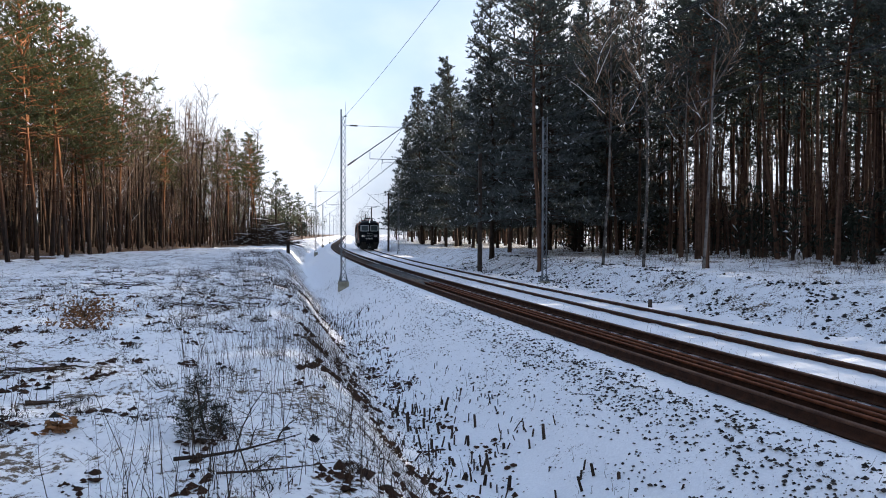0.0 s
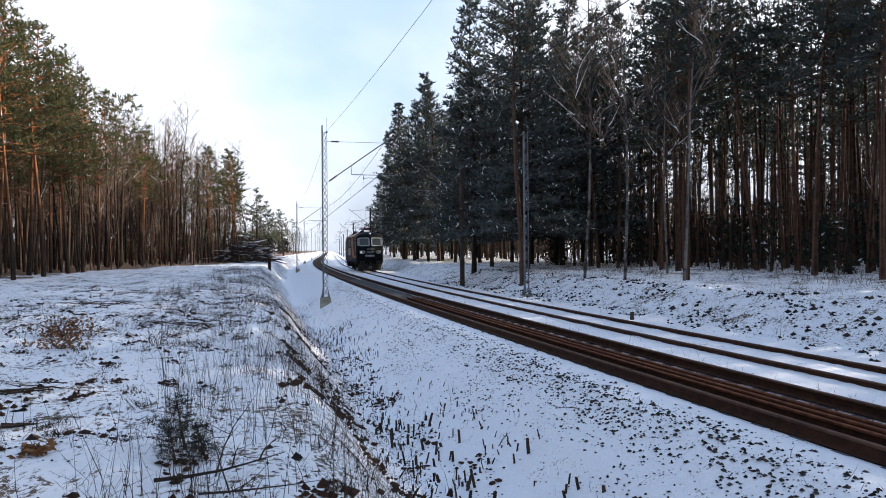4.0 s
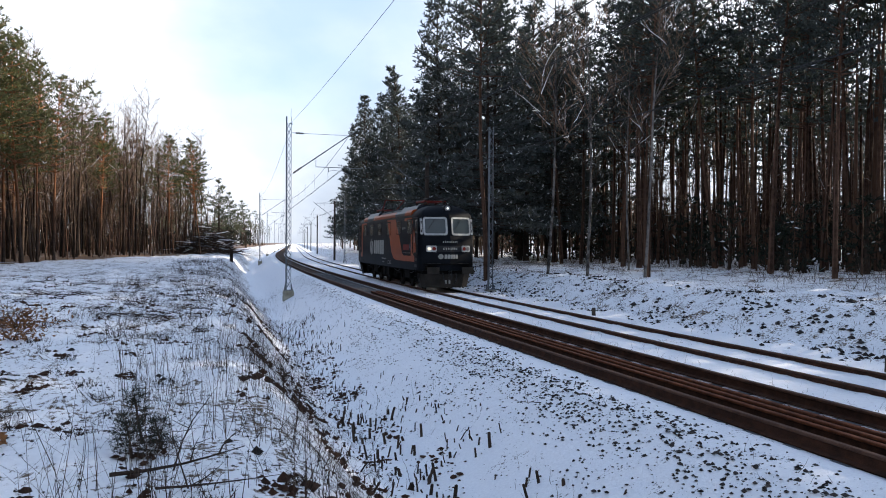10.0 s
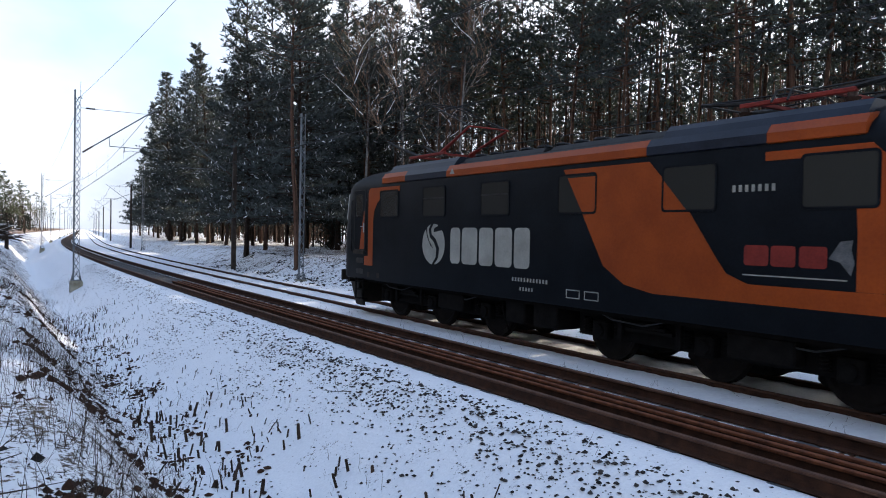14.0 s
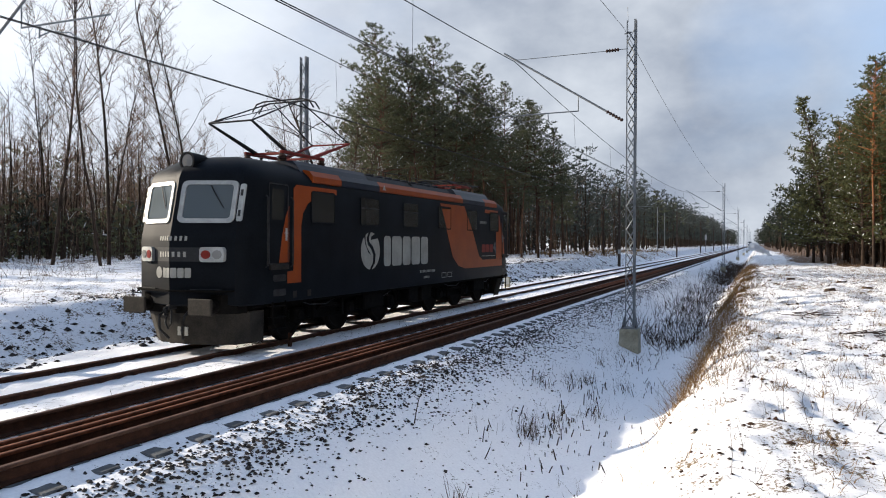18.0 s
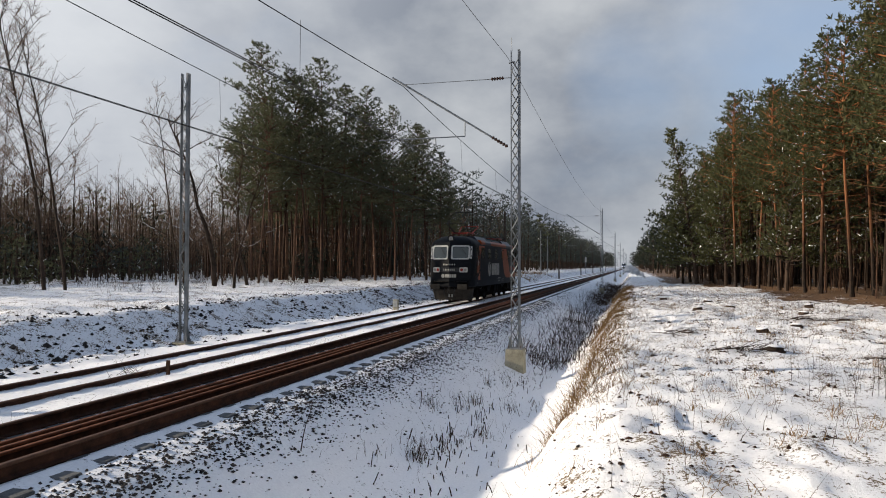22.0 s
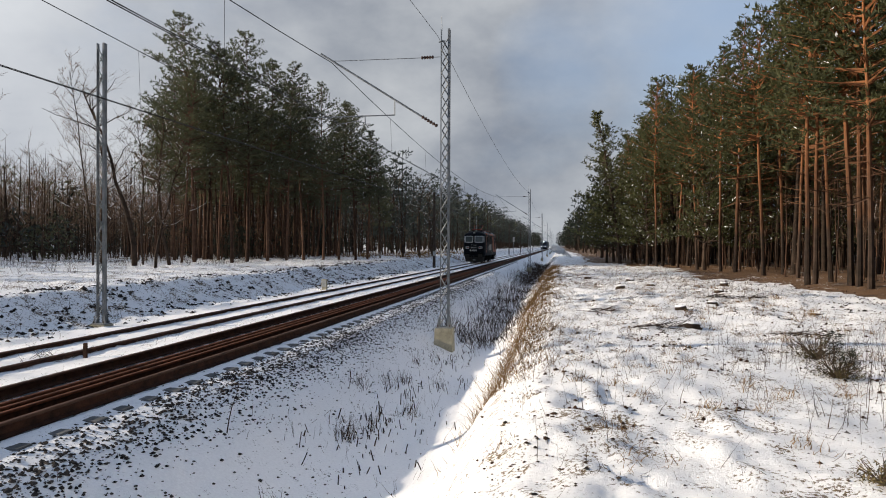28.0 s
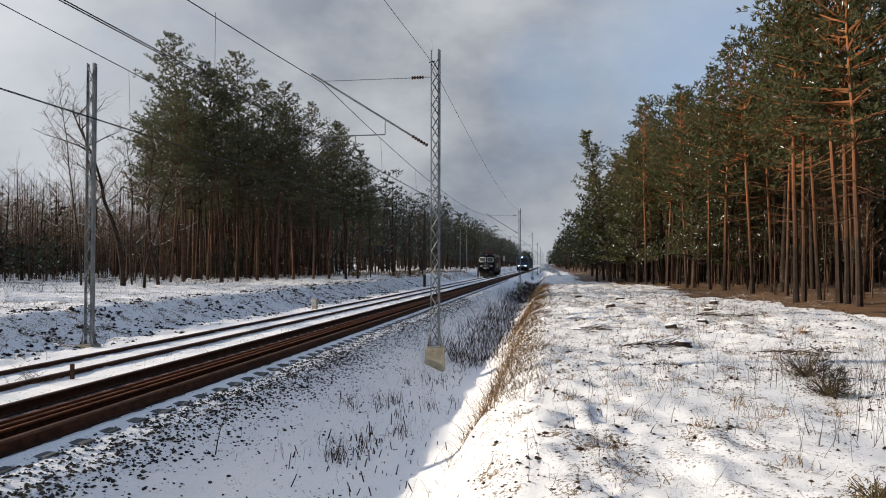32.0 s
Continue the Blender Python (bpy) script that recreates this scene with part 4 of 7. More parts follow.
KINDS = {"pine": ("pine_tree", "tall Scots pine with an orange upper stem and snow-dusted crown", "pine tree", PINES, 14.5),
         "skirted": ("pine_tree", "snow-dusted pine branched almost to the ground at the wood's end", "pine tree", SKIRTED, 13.0),
         "shady": ("pine_tree", "slender dark pine crowded among others in the wood", "pine tree", SHADY, 21.0),
         "bushy": ("pine_tree", "broad dark pine with snowy boughs almost to the ground", "pine tree", BUSHY, 22.0),
         "grove": ("pine_tree", "dark pine with reddish stem in a dense group", "pine tree", GROVE, 20.0),
         "far": ("pine_tree", "distant dark pine at the wood's edge", "pine tree", FAR_PINES, 16.0),
         "bare": ("bare_tree", "leafless broad-leaved tree with dark twigs", "tree", BARE, 14.0),
         "oak": ("oak_tree", "gnarled leafless oak with snow along its spreading limbs", "oak", OAK, 12.0),
         "birch": ("birch_tree", "leafless birch with a pale stem", "birch", BIRCH, 17.0),
         "whip": ("young_tree", "thin leafless young tree in the wood", "tree", WHIPS, 12.0)}
tree_rng = random.Random(77)


def tree(kind, x, y, height, z=None, pick=None, lean=2.0):
    name, label, category, stock, tall = KINDS[kind]
    trunk, crown = stock[tree_rng.randrange(len(stock)) if pick is None else pick]
    u = x - middle(y)
    z = float(ground_z(u, y)) if z is None else z
    s = height / tall
    w = s * tree_rng.uniform(0.88, 1.15)
    t = thing(name, label, category, group=category + "s along the line")
    t.matrix_world = pose(x, y, z, tree_rng.uniform(-lean, lean), tree_rng.uniform(-lean, lean), tree_rng.uniform(0, 360)) @ Matrix.Diagonal((w, w, s, 1))
    part("trunk", trunk, None, t)
    part("crown", crown, None, t)
    return t


def stand(kind, bearing, away, height, pick=None):
    """A single tree by its bearing in degrees left of the +y axis and its distance from the origin."""
    return tree(kind, -away * math.sin(radians(bearing)), away * math.cos(radians(bearing)), height, pick=pick)


def scatter(count, region, kinds, gap, seed, within=None):
    """Trees in a region (u0, u1, y0, y1) behind the woods' edge; kinds: (kind, share, low, high)."""
    rng = random.Random(seed)
    placed, tries = [], 0
    u0, u1, y0, y1 = region
    while len(placed) < count and tries < count * 40:
        tries += 1
        y, u = rng.uniform(y0, y1), rng.uniform(u0, u1)
        l, r = edge_of_wood(y)
        if not (u < l or u > r):
            continue
        x = middle(y) + u
        if within and not within[0] < math.degrees(math.atan2(-x, y)) < within[1]:
            continue
        if any((x - a) ** 2 + (y - b) ** 2 < gap * gap for a, b in placed):
            continue
        placed.append((x, y))
        q = rng.random()
        for kind, share, lo, hi in kinds:
            if q < share:
                tree(kind, x, y, rng.uniform(lo, hi))
                break
            q -= share
    return placed


def middles(y):
    s = np.clip(BEND_FROM - y, 0.0, BEND_FROM - BEND_TO)
    return OFF - BEND * s * s / 2 - np.where(y < BEND_TO, BEND * (BEND_FROM - BEND_TO) * (BEND_TO - y), 0.0)


def deep_wood(name, label, region, count, heights, crown_from, tuft_n, seed, stem_mat, leaf_mat, reach=2.2, size=0.5, bare=0.0, girth=0.13, edge=2.0, snow=0.001, within=None, blades=5, twig="twig"):
    """The crowded inside of a wood: uncountable stems and crowns in one mesh."""
    rng = np.random.default_rng(seed)
    u0, u1, y0, y1 = region
    us, ys = np.zeros(0), np.zeros(0)
    for _ in range(80):
        y, u = rng.uniform(y0, y1, count), rng.uniform(u0, u1, count)
        l, r = edge_of_wood(y)
        ok = (u < l - edge) | (u > r + edge)
        if within:
            b = np.degrees(np.arctan2(-middles(y) - u, y))
            ok &= (b > within[0]) & (b < within[1])
        us, ys = np.concatenate([us, u[ok]]), np.concatenate([ys, y[ok]])
        if len(us) >= count:
            break
    us, ys = us[:count], ys[:count]
    n = len(us)
    h = rng.uniform(*heights, n)
    x, z = middles(ys) + us, ground_z(us, ys)
    g = girth * rng.uniform(0.6, 1.3, n)
    tilt = rng.normal(0, 0.025, (n, 2)) * h[:, None]
    bow = rng.normal(0, 0.012, (n, 2)) * h[:, None]
    Q = Quads()
    foot = np.stack([x, ys, z - 0.2], -1)

    def along(i, f):
        return foot[i] + np.stack([tilt[i, 0] * f, tilt[i, 1] * f, h[i] * f], -1)

    ang = np.arange(5) * 1.2566
    rings = []
    for k, (f, q) in enumerate(((0, 1.15), (0.45, 0.75), (1.0, 0.12))):
        c = foot + np.concatenate([tilt * f + bow * (k == 1), (h * f)[:, None]], 1)
        rings.append(c[:, None, :] + np.stack([np.cos(ang)[None] * (g * q)[:, None], np.sin(ang)[None] * (g * q)[:, None], np.zeros((n, 5))], -1))
    faces = np.array([(5 * k + a, 5 * k + (a + 1) % 5, 5 * k + 5 + (a + 1) % 5, 5 * k + 5 + a) for k in range(2) for a in range(5)])
    Q.add(np.stack(rings, 1).reshape(-1, 3), (faces[None] + 15 * np.arange(n)[:, None, None]).reshape(-1, 4), 0)
    twiggy = rng.random(n) < bare
    i = np.nonzero(twiggy)[0]
    if len(i):
        # limbs, and thin twigs along them
        limbs = max(2, tuft_n // 7)
        i = np.repeat(i, limbs)
        f = rng.uniform(0.28, 0.95, len(i))
        a, ln = rng.uniform(0, 6.283, len(i)), h[i] * rng.uniform(0.10, 0.27, len(i)) * (1.2 - 0.6 * f)
        p = along(i, f)
        d = np.stack([np.cos(a) * 0.62, np.sin(a) * 0.62, rng.uniform(0.35, 0.95, len(i))], -1)
        e = p + d * ln[:, None]
        w = np.clip(g[i] * 0.26, 0.008, 0.026)
        Q.rods(p, e, w, w * 0.3, np.where(rng.random(len(i)) < 0.98, 2, 3))
        j = np.repeat(np.arange(len(i)), 7)
        t = rng.uniform(0.2, 1.0, len(j))
        p2 = p[j] + (e - p)[j] * t[:, None]
        d2 = d[j] * 0.8 + rng.normal(0, 0.42, (len(j), 3)) + (0, 0, 0.12)
        e2 = p2 + d2 * (ln[j] * rng.uniform(0.25, 0.6, len(j)))[:, None]
        Q.rods(p2, e2, w[j] * 0.55, w[j] * 0.22, np.where(rng.random(len(j)) < 0.975, 2, 3))
    i = np.nonzero(~twiggy)[0]
    if len(i):
        # crowns in layers, densest towards the tips of the boughs
        whorls = 9
        i = np.repeat(i, tuft_n)
        f = (np.floor(rng.random(len(i)) * whorls) + 0.5 + rng.normal(0, 0.20, len(i))) / whorls
        f = np.clip(f + rng.random(n)[i] * 0.06, 0, 1.0)
        rad = reach * (0.35 + 0.75 * np.sin(np.pi * np.clip(0.15 + 0.8 * f, 0, 1))) * rng.random(len(i)) ** 0.6
        a = np.round(rng.uniform(0, 7, len(i))) * 0.8976 + rng.normal(0, 0.26, len(i)) + i * 1.7 + np.floor(f * whorls)
        c = along(i, crown_from + (1 - crown_from) * f) + np.stack([rad * np.cos(a), rad * np.sin(a), 0.10 * rad], -1)
        d = np.stack([np.cos(a) * 0.7, np.sin(a) * 0.7, np.full(len(i), 0.45)], -1)
        Q.slivers(sprays(rng, c, d, size * rng.uniform(0.7, 1.25, len(i)), blades, 0.13), np.where(rng.random(len(i) * blades) < snow, 3, 1))
    return tagged(new(name, Q.mesh(name, [stem_mat, leaf_mat, twig, "snow"])), label, "woodland", kind="stuff")


# wood beyond the far track, while the train comes
scatter(58, (-36, -17, -56, -6), [("shady", 0.84, 18, 22), ("whip", 0.12, 9, 13), ("bare", 0.04, 9, 13)], 1.3, 1)
scatter(54, (-27, -12, -200, -50), [("bushy", 0.85, 20, 25), ("shady", 0.15, 20, 25)], 2.2, 3)
scatter(26, (-60, -19, -330, -140), [("far", 0.4, 13, 18), ("bare", 0.6, 10, 14)], 5.0, 5)
for x, y, h, k in ((-18.6, -36.5, 17, "birch"), (-20.6, -30.2, 17.5, "birch"), (-21.6, -31.4, 17, "shady"), (-19.4, -33.6, 16, "birch"), (-24.5, -37.5, 15, "birch"), (-17.2, -42, 21, "shady"), (-19.3, -47, 22, "bushy"), (-18.7, -56, 22, "bushy")):
    tree(k, x, y, h)
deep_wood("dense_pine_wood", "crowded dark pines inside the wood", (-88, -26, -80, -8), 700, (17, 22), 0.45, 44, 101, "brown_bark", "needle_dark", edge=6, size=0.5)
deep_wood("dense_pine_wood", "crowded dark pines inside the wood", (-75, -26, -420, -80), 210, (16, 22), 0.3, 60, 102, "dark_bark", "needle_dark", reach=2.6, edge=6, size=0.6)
deep_wood("brushwood", "tangle of thin leafless stems under the pines", (-60, -22, -130, -6), 900, (3, 11), 0.4, 14, 103, "brown_bark", "needle_dark", bare=1.0, girth=0.04, edge=4)
deep_wood("brushwood", "brown leafless trees deep in the pine wood", (-115, -42, -110, -8), 560, (8, 14), 0.4, 63, 133, "brown_bark", "needle_dark", bare=1.0, girth=0.06, edge=14)
# open wood of leafless trees, and the pine group past them
scatter(30, (-60, -36, 2, 60), [("bare", 0.55, 11, 17), ("whip", 0.25, 9, 14), ("birch", 0.2, 14, 19)], 2.4, 6)
for x, y, h in ((-33.6, 35.7, 19), (-36.4, 32.8, 20), (-32.9, 36.6, 17), (-35.0, 31.0, 16.5), (-38.5, 30.5, 18), (-30.5, 44.0, 13), (-29.0, 47.5, 11)):
    tree("bare", x, y, h)
deep_wood("bare_thicket", "thicket of grey leafless trees and scrub", (-90, -38, -6, 140), 1000, (8, 13), 0.4, 112, 104, "dark_bark", "needle_dark", bare=1.0, girth=0.085, edge=3)
deep_wood("brushwood", "brown leafless young trees deep in the thicket", (-110, -42, -4, 135), 620, (6, 10), 0.3, 63, 135, "brown_bark", "needle_dark", bare=1.0, girth=0.06, edge=4)
deep_wood("brushwood", "tangle of thin leafless stems at the wood's edge", (-64, -34, 0, 130), 1000, (2, 7), 0.3, 28, 105, "dark_bark", "needle_dark", bare=0.95, girth=0.035, edge=0.5)
for bearing, away, h, pick in ((27.9, 65, 21.4, 0), (26.2, 70, 19.5, 1), (29.3, 69, 17.5, 0), (24.1, 68, 21.2, 0), (22.6, 70, 19.2, 1), (21.2, 72, 19.2, 0), (19.9, 74, 18.0, 2), (18.4, 75, 17.9, 0), (17.2, 78, 17.0, 1), (15.9, 80, 17.2, 0), (15.0, 83, 14.5, 2), (14.0, 90, 13.0, 0), (28.8, 63, 15.5, 2), (25.2, 64, 19.0, 2), (30.6, 66, 13.0, 1)):
    stand("grove", bearing, away, h, pick)
scatter(16, (-38, -17, 60, 100), [("grove", 0.92, 15.5, 18.5), ("bare", 0.08, 9, 12)], 1.9, 8, (14.5, 29.5))
deep_wood("dense_pine_wood", "crowded pines inside the group", (-52, -21, 64, 110), 150, (14, 17.5), 0.40, 90, 106, "brown_bark", "needle_dusk", edge=2, size=0.42, within=(14.8, 29.2))
for bearing, away, h, pick in ((32.0, 55, 12.4, 0), (34.2, 58, 11.0, 1), (29.6, 57, 10.5, 1), (30.6, 52, 8.5, 0), (12.2, 97, 10.0, 1), (10.9, 101, 11.0, 0), (9.9, 108, 9.5, 1)):
    stand("oak", bearing, away, h, pick)
scatter(14, (-40, -22, 112, 140), [("bare", 0.8, 10, 14), ("far", 0.2, 14, 17)], 3.0, 9)
scatter(24, (-40, -18, 112, 420), [("far", 0.85, 15, 20), ("bare", 0.15, 10, 14)], 4.0, 10)
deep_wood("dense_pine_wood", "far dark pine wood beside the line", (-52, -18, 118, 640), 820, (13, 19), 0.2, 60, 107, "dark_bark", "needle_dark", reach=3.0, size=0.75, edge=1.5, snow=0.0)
# wood on the camera's side, ahead of the departing train
for bearing, away, h, kind in ((-4.6, 61, 12.8, "skirted"), (-3.6, 66, 10.0, "skirted"), (-6.6, 56, 11.2, "skirted"), (-8.8, 52, 12.0, "pine"), (-10.6, 47, 12.4, "skirted"), (-12.8, 42, 13.5, "pine"), (-14.7, 40, 12.9, "pine"), (-11.8, 44, 12.6, "pine"), (-16.9, 36, 13.0, "pine"), (-19.0, 33.5, 14.0, "pine"), (-20.2, 29.5, 14.5, "pine"), (-20.7, 29.0, 15.0, "pine"), (-21.4, 27.5, 14.5, "pine"), (-18.0, 31.5, 14.0, "pine"), (-17.5, 30.5, 13.5, "pine")):
    stand(kind, bearing, away, h)
scatter(32, (15, 34, 18, 46), [("pine", 0.95, 13, 15.5), ("bare", 0.05, 7, 9)], 1.4, 11)
scatter(22, (12, 28, 44, 64), [("pine", 0.8, 12, 14), ("skirted", 0.15, 10, 12), ("bare", 0.05, 7, 9)], 1.5, 18)
scatter(16, (10, 24, 62, 84), [("pine", 0.5, 11, 13), ("skirted", 0.45, 10.5, 13), ("bare", 0.05, 7, 9)], 1.5, 19)
deep_wood("dense_pine_wood", "crowded pines inside the wood", (15, 60, 12, 110), 340, (12, 14.5), 0.36, 110, 108, "dark_bark", "needle", edge=2, size=0.42)
scatter(8, (11, 30, 82, 330), [("far", 0.8, 11, 15), ("bare", 0.2, 9, 12)], 4.5, 13)
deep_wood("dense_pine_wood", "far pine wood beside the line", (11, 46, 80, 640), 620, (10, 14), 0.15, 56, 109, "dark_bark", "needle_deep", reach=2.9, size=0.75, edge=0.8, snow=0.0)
deep_wood("brushwood", "thin dry undergrowth along the wood's edge", (12, 34, 18, 110), 800, (1.5, 6.5), 0.3, 21, 110, "brown_bark", "needle_dark", bare=1.0, girth=0.03, edge=0.8)
deep_wood("brushwood", "brown leafless young trees deep in the wood", (20, 60, 8, 110), 420, (5, 9), 0.3, 49, 134, "brown_bark", "needle_dark", bare=1.0, girth=0.045, edge=3)
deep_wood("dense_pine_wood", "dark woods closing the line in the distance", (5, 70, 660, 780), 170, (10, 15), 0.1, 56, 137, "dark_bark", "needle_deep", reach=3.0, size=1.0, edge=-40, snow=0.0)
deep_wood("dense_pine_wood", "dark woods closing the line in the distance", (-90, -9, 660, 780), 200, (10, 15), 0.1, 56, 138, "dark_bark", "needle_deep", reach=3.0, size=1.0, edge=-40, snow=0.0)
# the same wood behind the camera and where the train comes from
for bearing, away, h, kind in ((189.3, 61, 13.9, "pine"), (191.2, 53, 14.6, "pine"), (192.7, 48, 14.8, "pine"), (194.5, 43, 15, "pine"), (196.2, 40, 15, "pine"), (190.3, 57, 14, "pine"), (193.6, 50, 15.5, "pine"), (195.4, 46, 15.5, "pine"), (181.8, 93, 14.2, "pine"), (179.6, 97, 14.6, "pine"), (180.1, 99, 14, "pine"), (178.3, 140, 13.5, "far"), (177.3, 168, 13, "far"), (176.3, 205, 13, "far")):
    stand(kind, bearing, away, h)
scatter(34, (15, 34, -66, -30), [("pine", 0.30, 13, 15.5), ("bare", 0.5, 11.5, 14), ("whip", 0.2, 9, 12)], 1.5, 14)
scatter(56, (10, 34, -130, -62), [("bare", 0.86, 14, 17.5), ("pine", 0.04, 12, 14), ("whip", 0.10, 12, 14)], 1.6, 15)
deep_wood("mixed_wood", "crowded leafless trees and pines inside the wood", (15, 62, -140, -25), 760, (13.5, 17), 0.45, 154, 111, "dark_bark", "needle", bare=0.92, girth=0.10, edge=3)
deep_wood("mixed_wood", "far mixed wood beside the line", (11, 70, -460, -130), 280, (11, 15), 0.35, 63, 112, "dark_bark", "needle_dusk", bare=0.6, edge=1, size=0.6)
deep_wood("brushwood", "thin brown undergrowth in the mixed wood", (11, 40, -135, -30), 700, (3, 9), 0.3, 28, 113, "brown_bark", "needle", bare=1.0, girth=0.035, edge=0.8)
# unseen trees behind the camera, added to close off the light there
scatter(18, (19, 45, -30, 16), [("pine", 0.7, 13, 15), ("bare", 0.3, 10, 14)], 3.0, 17)

# young conifers and leafy scrub, mostly added to block bright gaps below the crowns
deep_wood("young_conifers", "young filler conifers deep in the wood, toned dark like its shade", (-125, -52, -110, -9), 260, (5, 10), 0.04, 70, 121, "dark_bark", "needle_deep", reach=1.9, size=0.7, edge=20)
deep_wood("young_conifers", "young filler conifers deep in the wood, toned dark like its shade", (-90, -30, -420, -100), 260, (6, 11), 0.04, 50, 122, "dark_bark", "needle_deep", reach=2.3, size=0.9, edge=9)
deep_wood("young_conifers", "young filler conifers behind the leafless trees, toned dark like shade", (-110, -42, -4, 150), 300, (3, 7.5), 0.04, 70, 123, "dark_bark", "needle_deep", reach=1.8, size=0.45, edge=5, snow=0.004)
deep_wood("young_conifers", "young filler conifers deep in the wood, toned dark like its shade", (26, 75, 5, 120), 260, (3, 8), 0.04, 60, 124, "dark_bark", "needle_deep", reach=1.7, size=0.5, edge=4)
deep_wood("young_conifers", "young filler conifers deep in the wood, toned dark like its shade", (16, 75, 110, 620), 240, (6, 11), 0.04, 44, 125, "dark_bark", "needle_deep", reach=2.4, size=1.0, edge=3)
deep_wood("young_conifers", "young filler conifers deep in the mixed wood, toned dark like its shade", (30, 75, -150, -15), 90, (4, 8), 0.04, 50, 126, "dark_bark", "needle_deep", reach=1.9, size=0.8, edge=12)
deep_wood("young_conifers", "young filler conifers deep in the mixed wood, toned dark like its shade", (16, 75, -460, -140), 90, (5, 10), 0.04, 44, 127, "dark_bark", "needle_deep", reach=2.4, size=1.0, edge=4)
deep_wood("young_conifers", "young filler conifers in the far wood, toned dark like its shade", (-110, -26, 130, 640), 260, (8, 13), 0.04, 60, 128, "dark_bark", "needle_deep", reach=2.4, size=0.75, edge=4)
deep_wood("young_conifers", "young conifers under the pine group, toned dark like its shade", (-52, -23, 62, 112), 60, (2, 6), 0.04, 60, 129, "dark_bark", "needle_deep", reach=1.4, size=0.4, edge=3, within=(14, 30))
deep_wood("brushwood", "thin leafless stems under the pine group", (-50, -20, 58, 112), 420, (2, 9), 0.3, 35, 130, "brown_bark", "needle_dark", bare=1.0, girth=0.04, edge=0.8, within=(13, 33))
# mostly hidden pines, added to throw shade on the pine group
deep_wood("dense_pine_wood", "dark pines added behind the leafless thicket to shade the pine group", (-95, -60, 20, 110), 90, (9, 11.5), 0.2, 60, 131, "dark_bark", "needle_dusk", reach=2.2, size=0.5, edge=10)
deep_wood("young_conifers", "snow-dusted young conifers before the leafless thicket", (-62, -33, 12, 62), 70, (1.5, 5), 0.04, 80, 136, "dark_bark", "needle_dusk", reach=1.2, size=0.3, edge=0.5, snow=0.012)
deep_wood("young_conifers", "snow-dusted young conifers along the wood's foot", (-36, -19, -70, -2), 60, (1.5, 5), 0.04, 70, 132, "dark_bark", "needle_deep", reach=1.2, size=0.35, edge=5, snow=0.012)


# ---- the locomotive: y runs along it, z from the rail ----
def hull(levels, nose=0.53):
    """A shell lofted through plans with a blunt pointed nose at both ends: (z, half length, half width)."""
    m, rings = Mesh(), []
    for z, L, W in levels:
        k = W / 1.545
        q = [(W, -1.25), (W - 0.012, -1.0), (W - 0.05 * k, -0.82), (W - 0.11 * k, -0.66), (W - 0.19 * k, -nose * (W - 0.19 * k) / 1.355), (0.5 * W, -nose * 0.5 * W / 1.355), (0.0, 0.0)]
        front = q + [(-x, y) for x, y in q[-2::-1]]
        rings.append([(x, L + y * min(1, k + 0.2), z) for x, y in front] + [(-x, -(L + y * min(1, k + 0.2)), z) for x, y in front])
    n = len(rings[0])
    vs = [p for r in rings for p in r]
    fs = [(j * n + i, j * n + (i + 1) % n, (j + 1) * n + (i + 1) % n, (j + 1) * n + i) for j in range(len(rings) - 1) for i in range(n)]
    fs += [tuple(range(n - 1, -1, -1)), tuple(range((len(rings) - 1) * n, len(rings) * n))]
    return m.add(vs, fs)


def rounded(a0, b0, a1, b1, r, per=5):
    out = []
    for ca, cb, s in ((a1 - r, b1 - r, 0), (a0 + r, b1 - r, 90), (a0 + r, b0 + r, 180), (a1 - r, b0 + r, 270)):
        for k in range(per):
            w = radians(s + 90 * k / (per - 1))
            out.append((ca + r * math.cos(w), cb + r * math.sin(w)))
    return out


def ring_frame(m, outer, inner, lo, hi, put):
    """A flat frame between two outlines with equal counts."""
    n = len(outer)
    vs = [put(a, b, lo) for a, b in outer] + [put(a, b, lo) for a, b in inner] + [put(a, b, hi) for a, b in outer] + [put(a, b, hi) for a, b in inner]
    fs = []
    for i in range(n):
        j = (i + 1) % n
        fs += [(2 * n + i, 2 * n + j, 3 * n + j, 3 * n + i), (i, j, 2 * n + j, 2 * n + i), (3 * n + i, 3 * n + j, n + j, n + i)]
    m.add(vs, fs)


SIDE = 1.5465
FLANK = lambda a, b, c: (SIDE + c, a, b)


def face_y(z, x=0.0):
    """How far the end wall stands from the middle at a height and a distance from the nose's ridge."""
    return float(np.interp(z, [1.0, 2.5, 2.65, 3.9, 4.02], [9.8, 9.8, 9.77, 9.50, 9.45])) - 0.39 * abs(x)


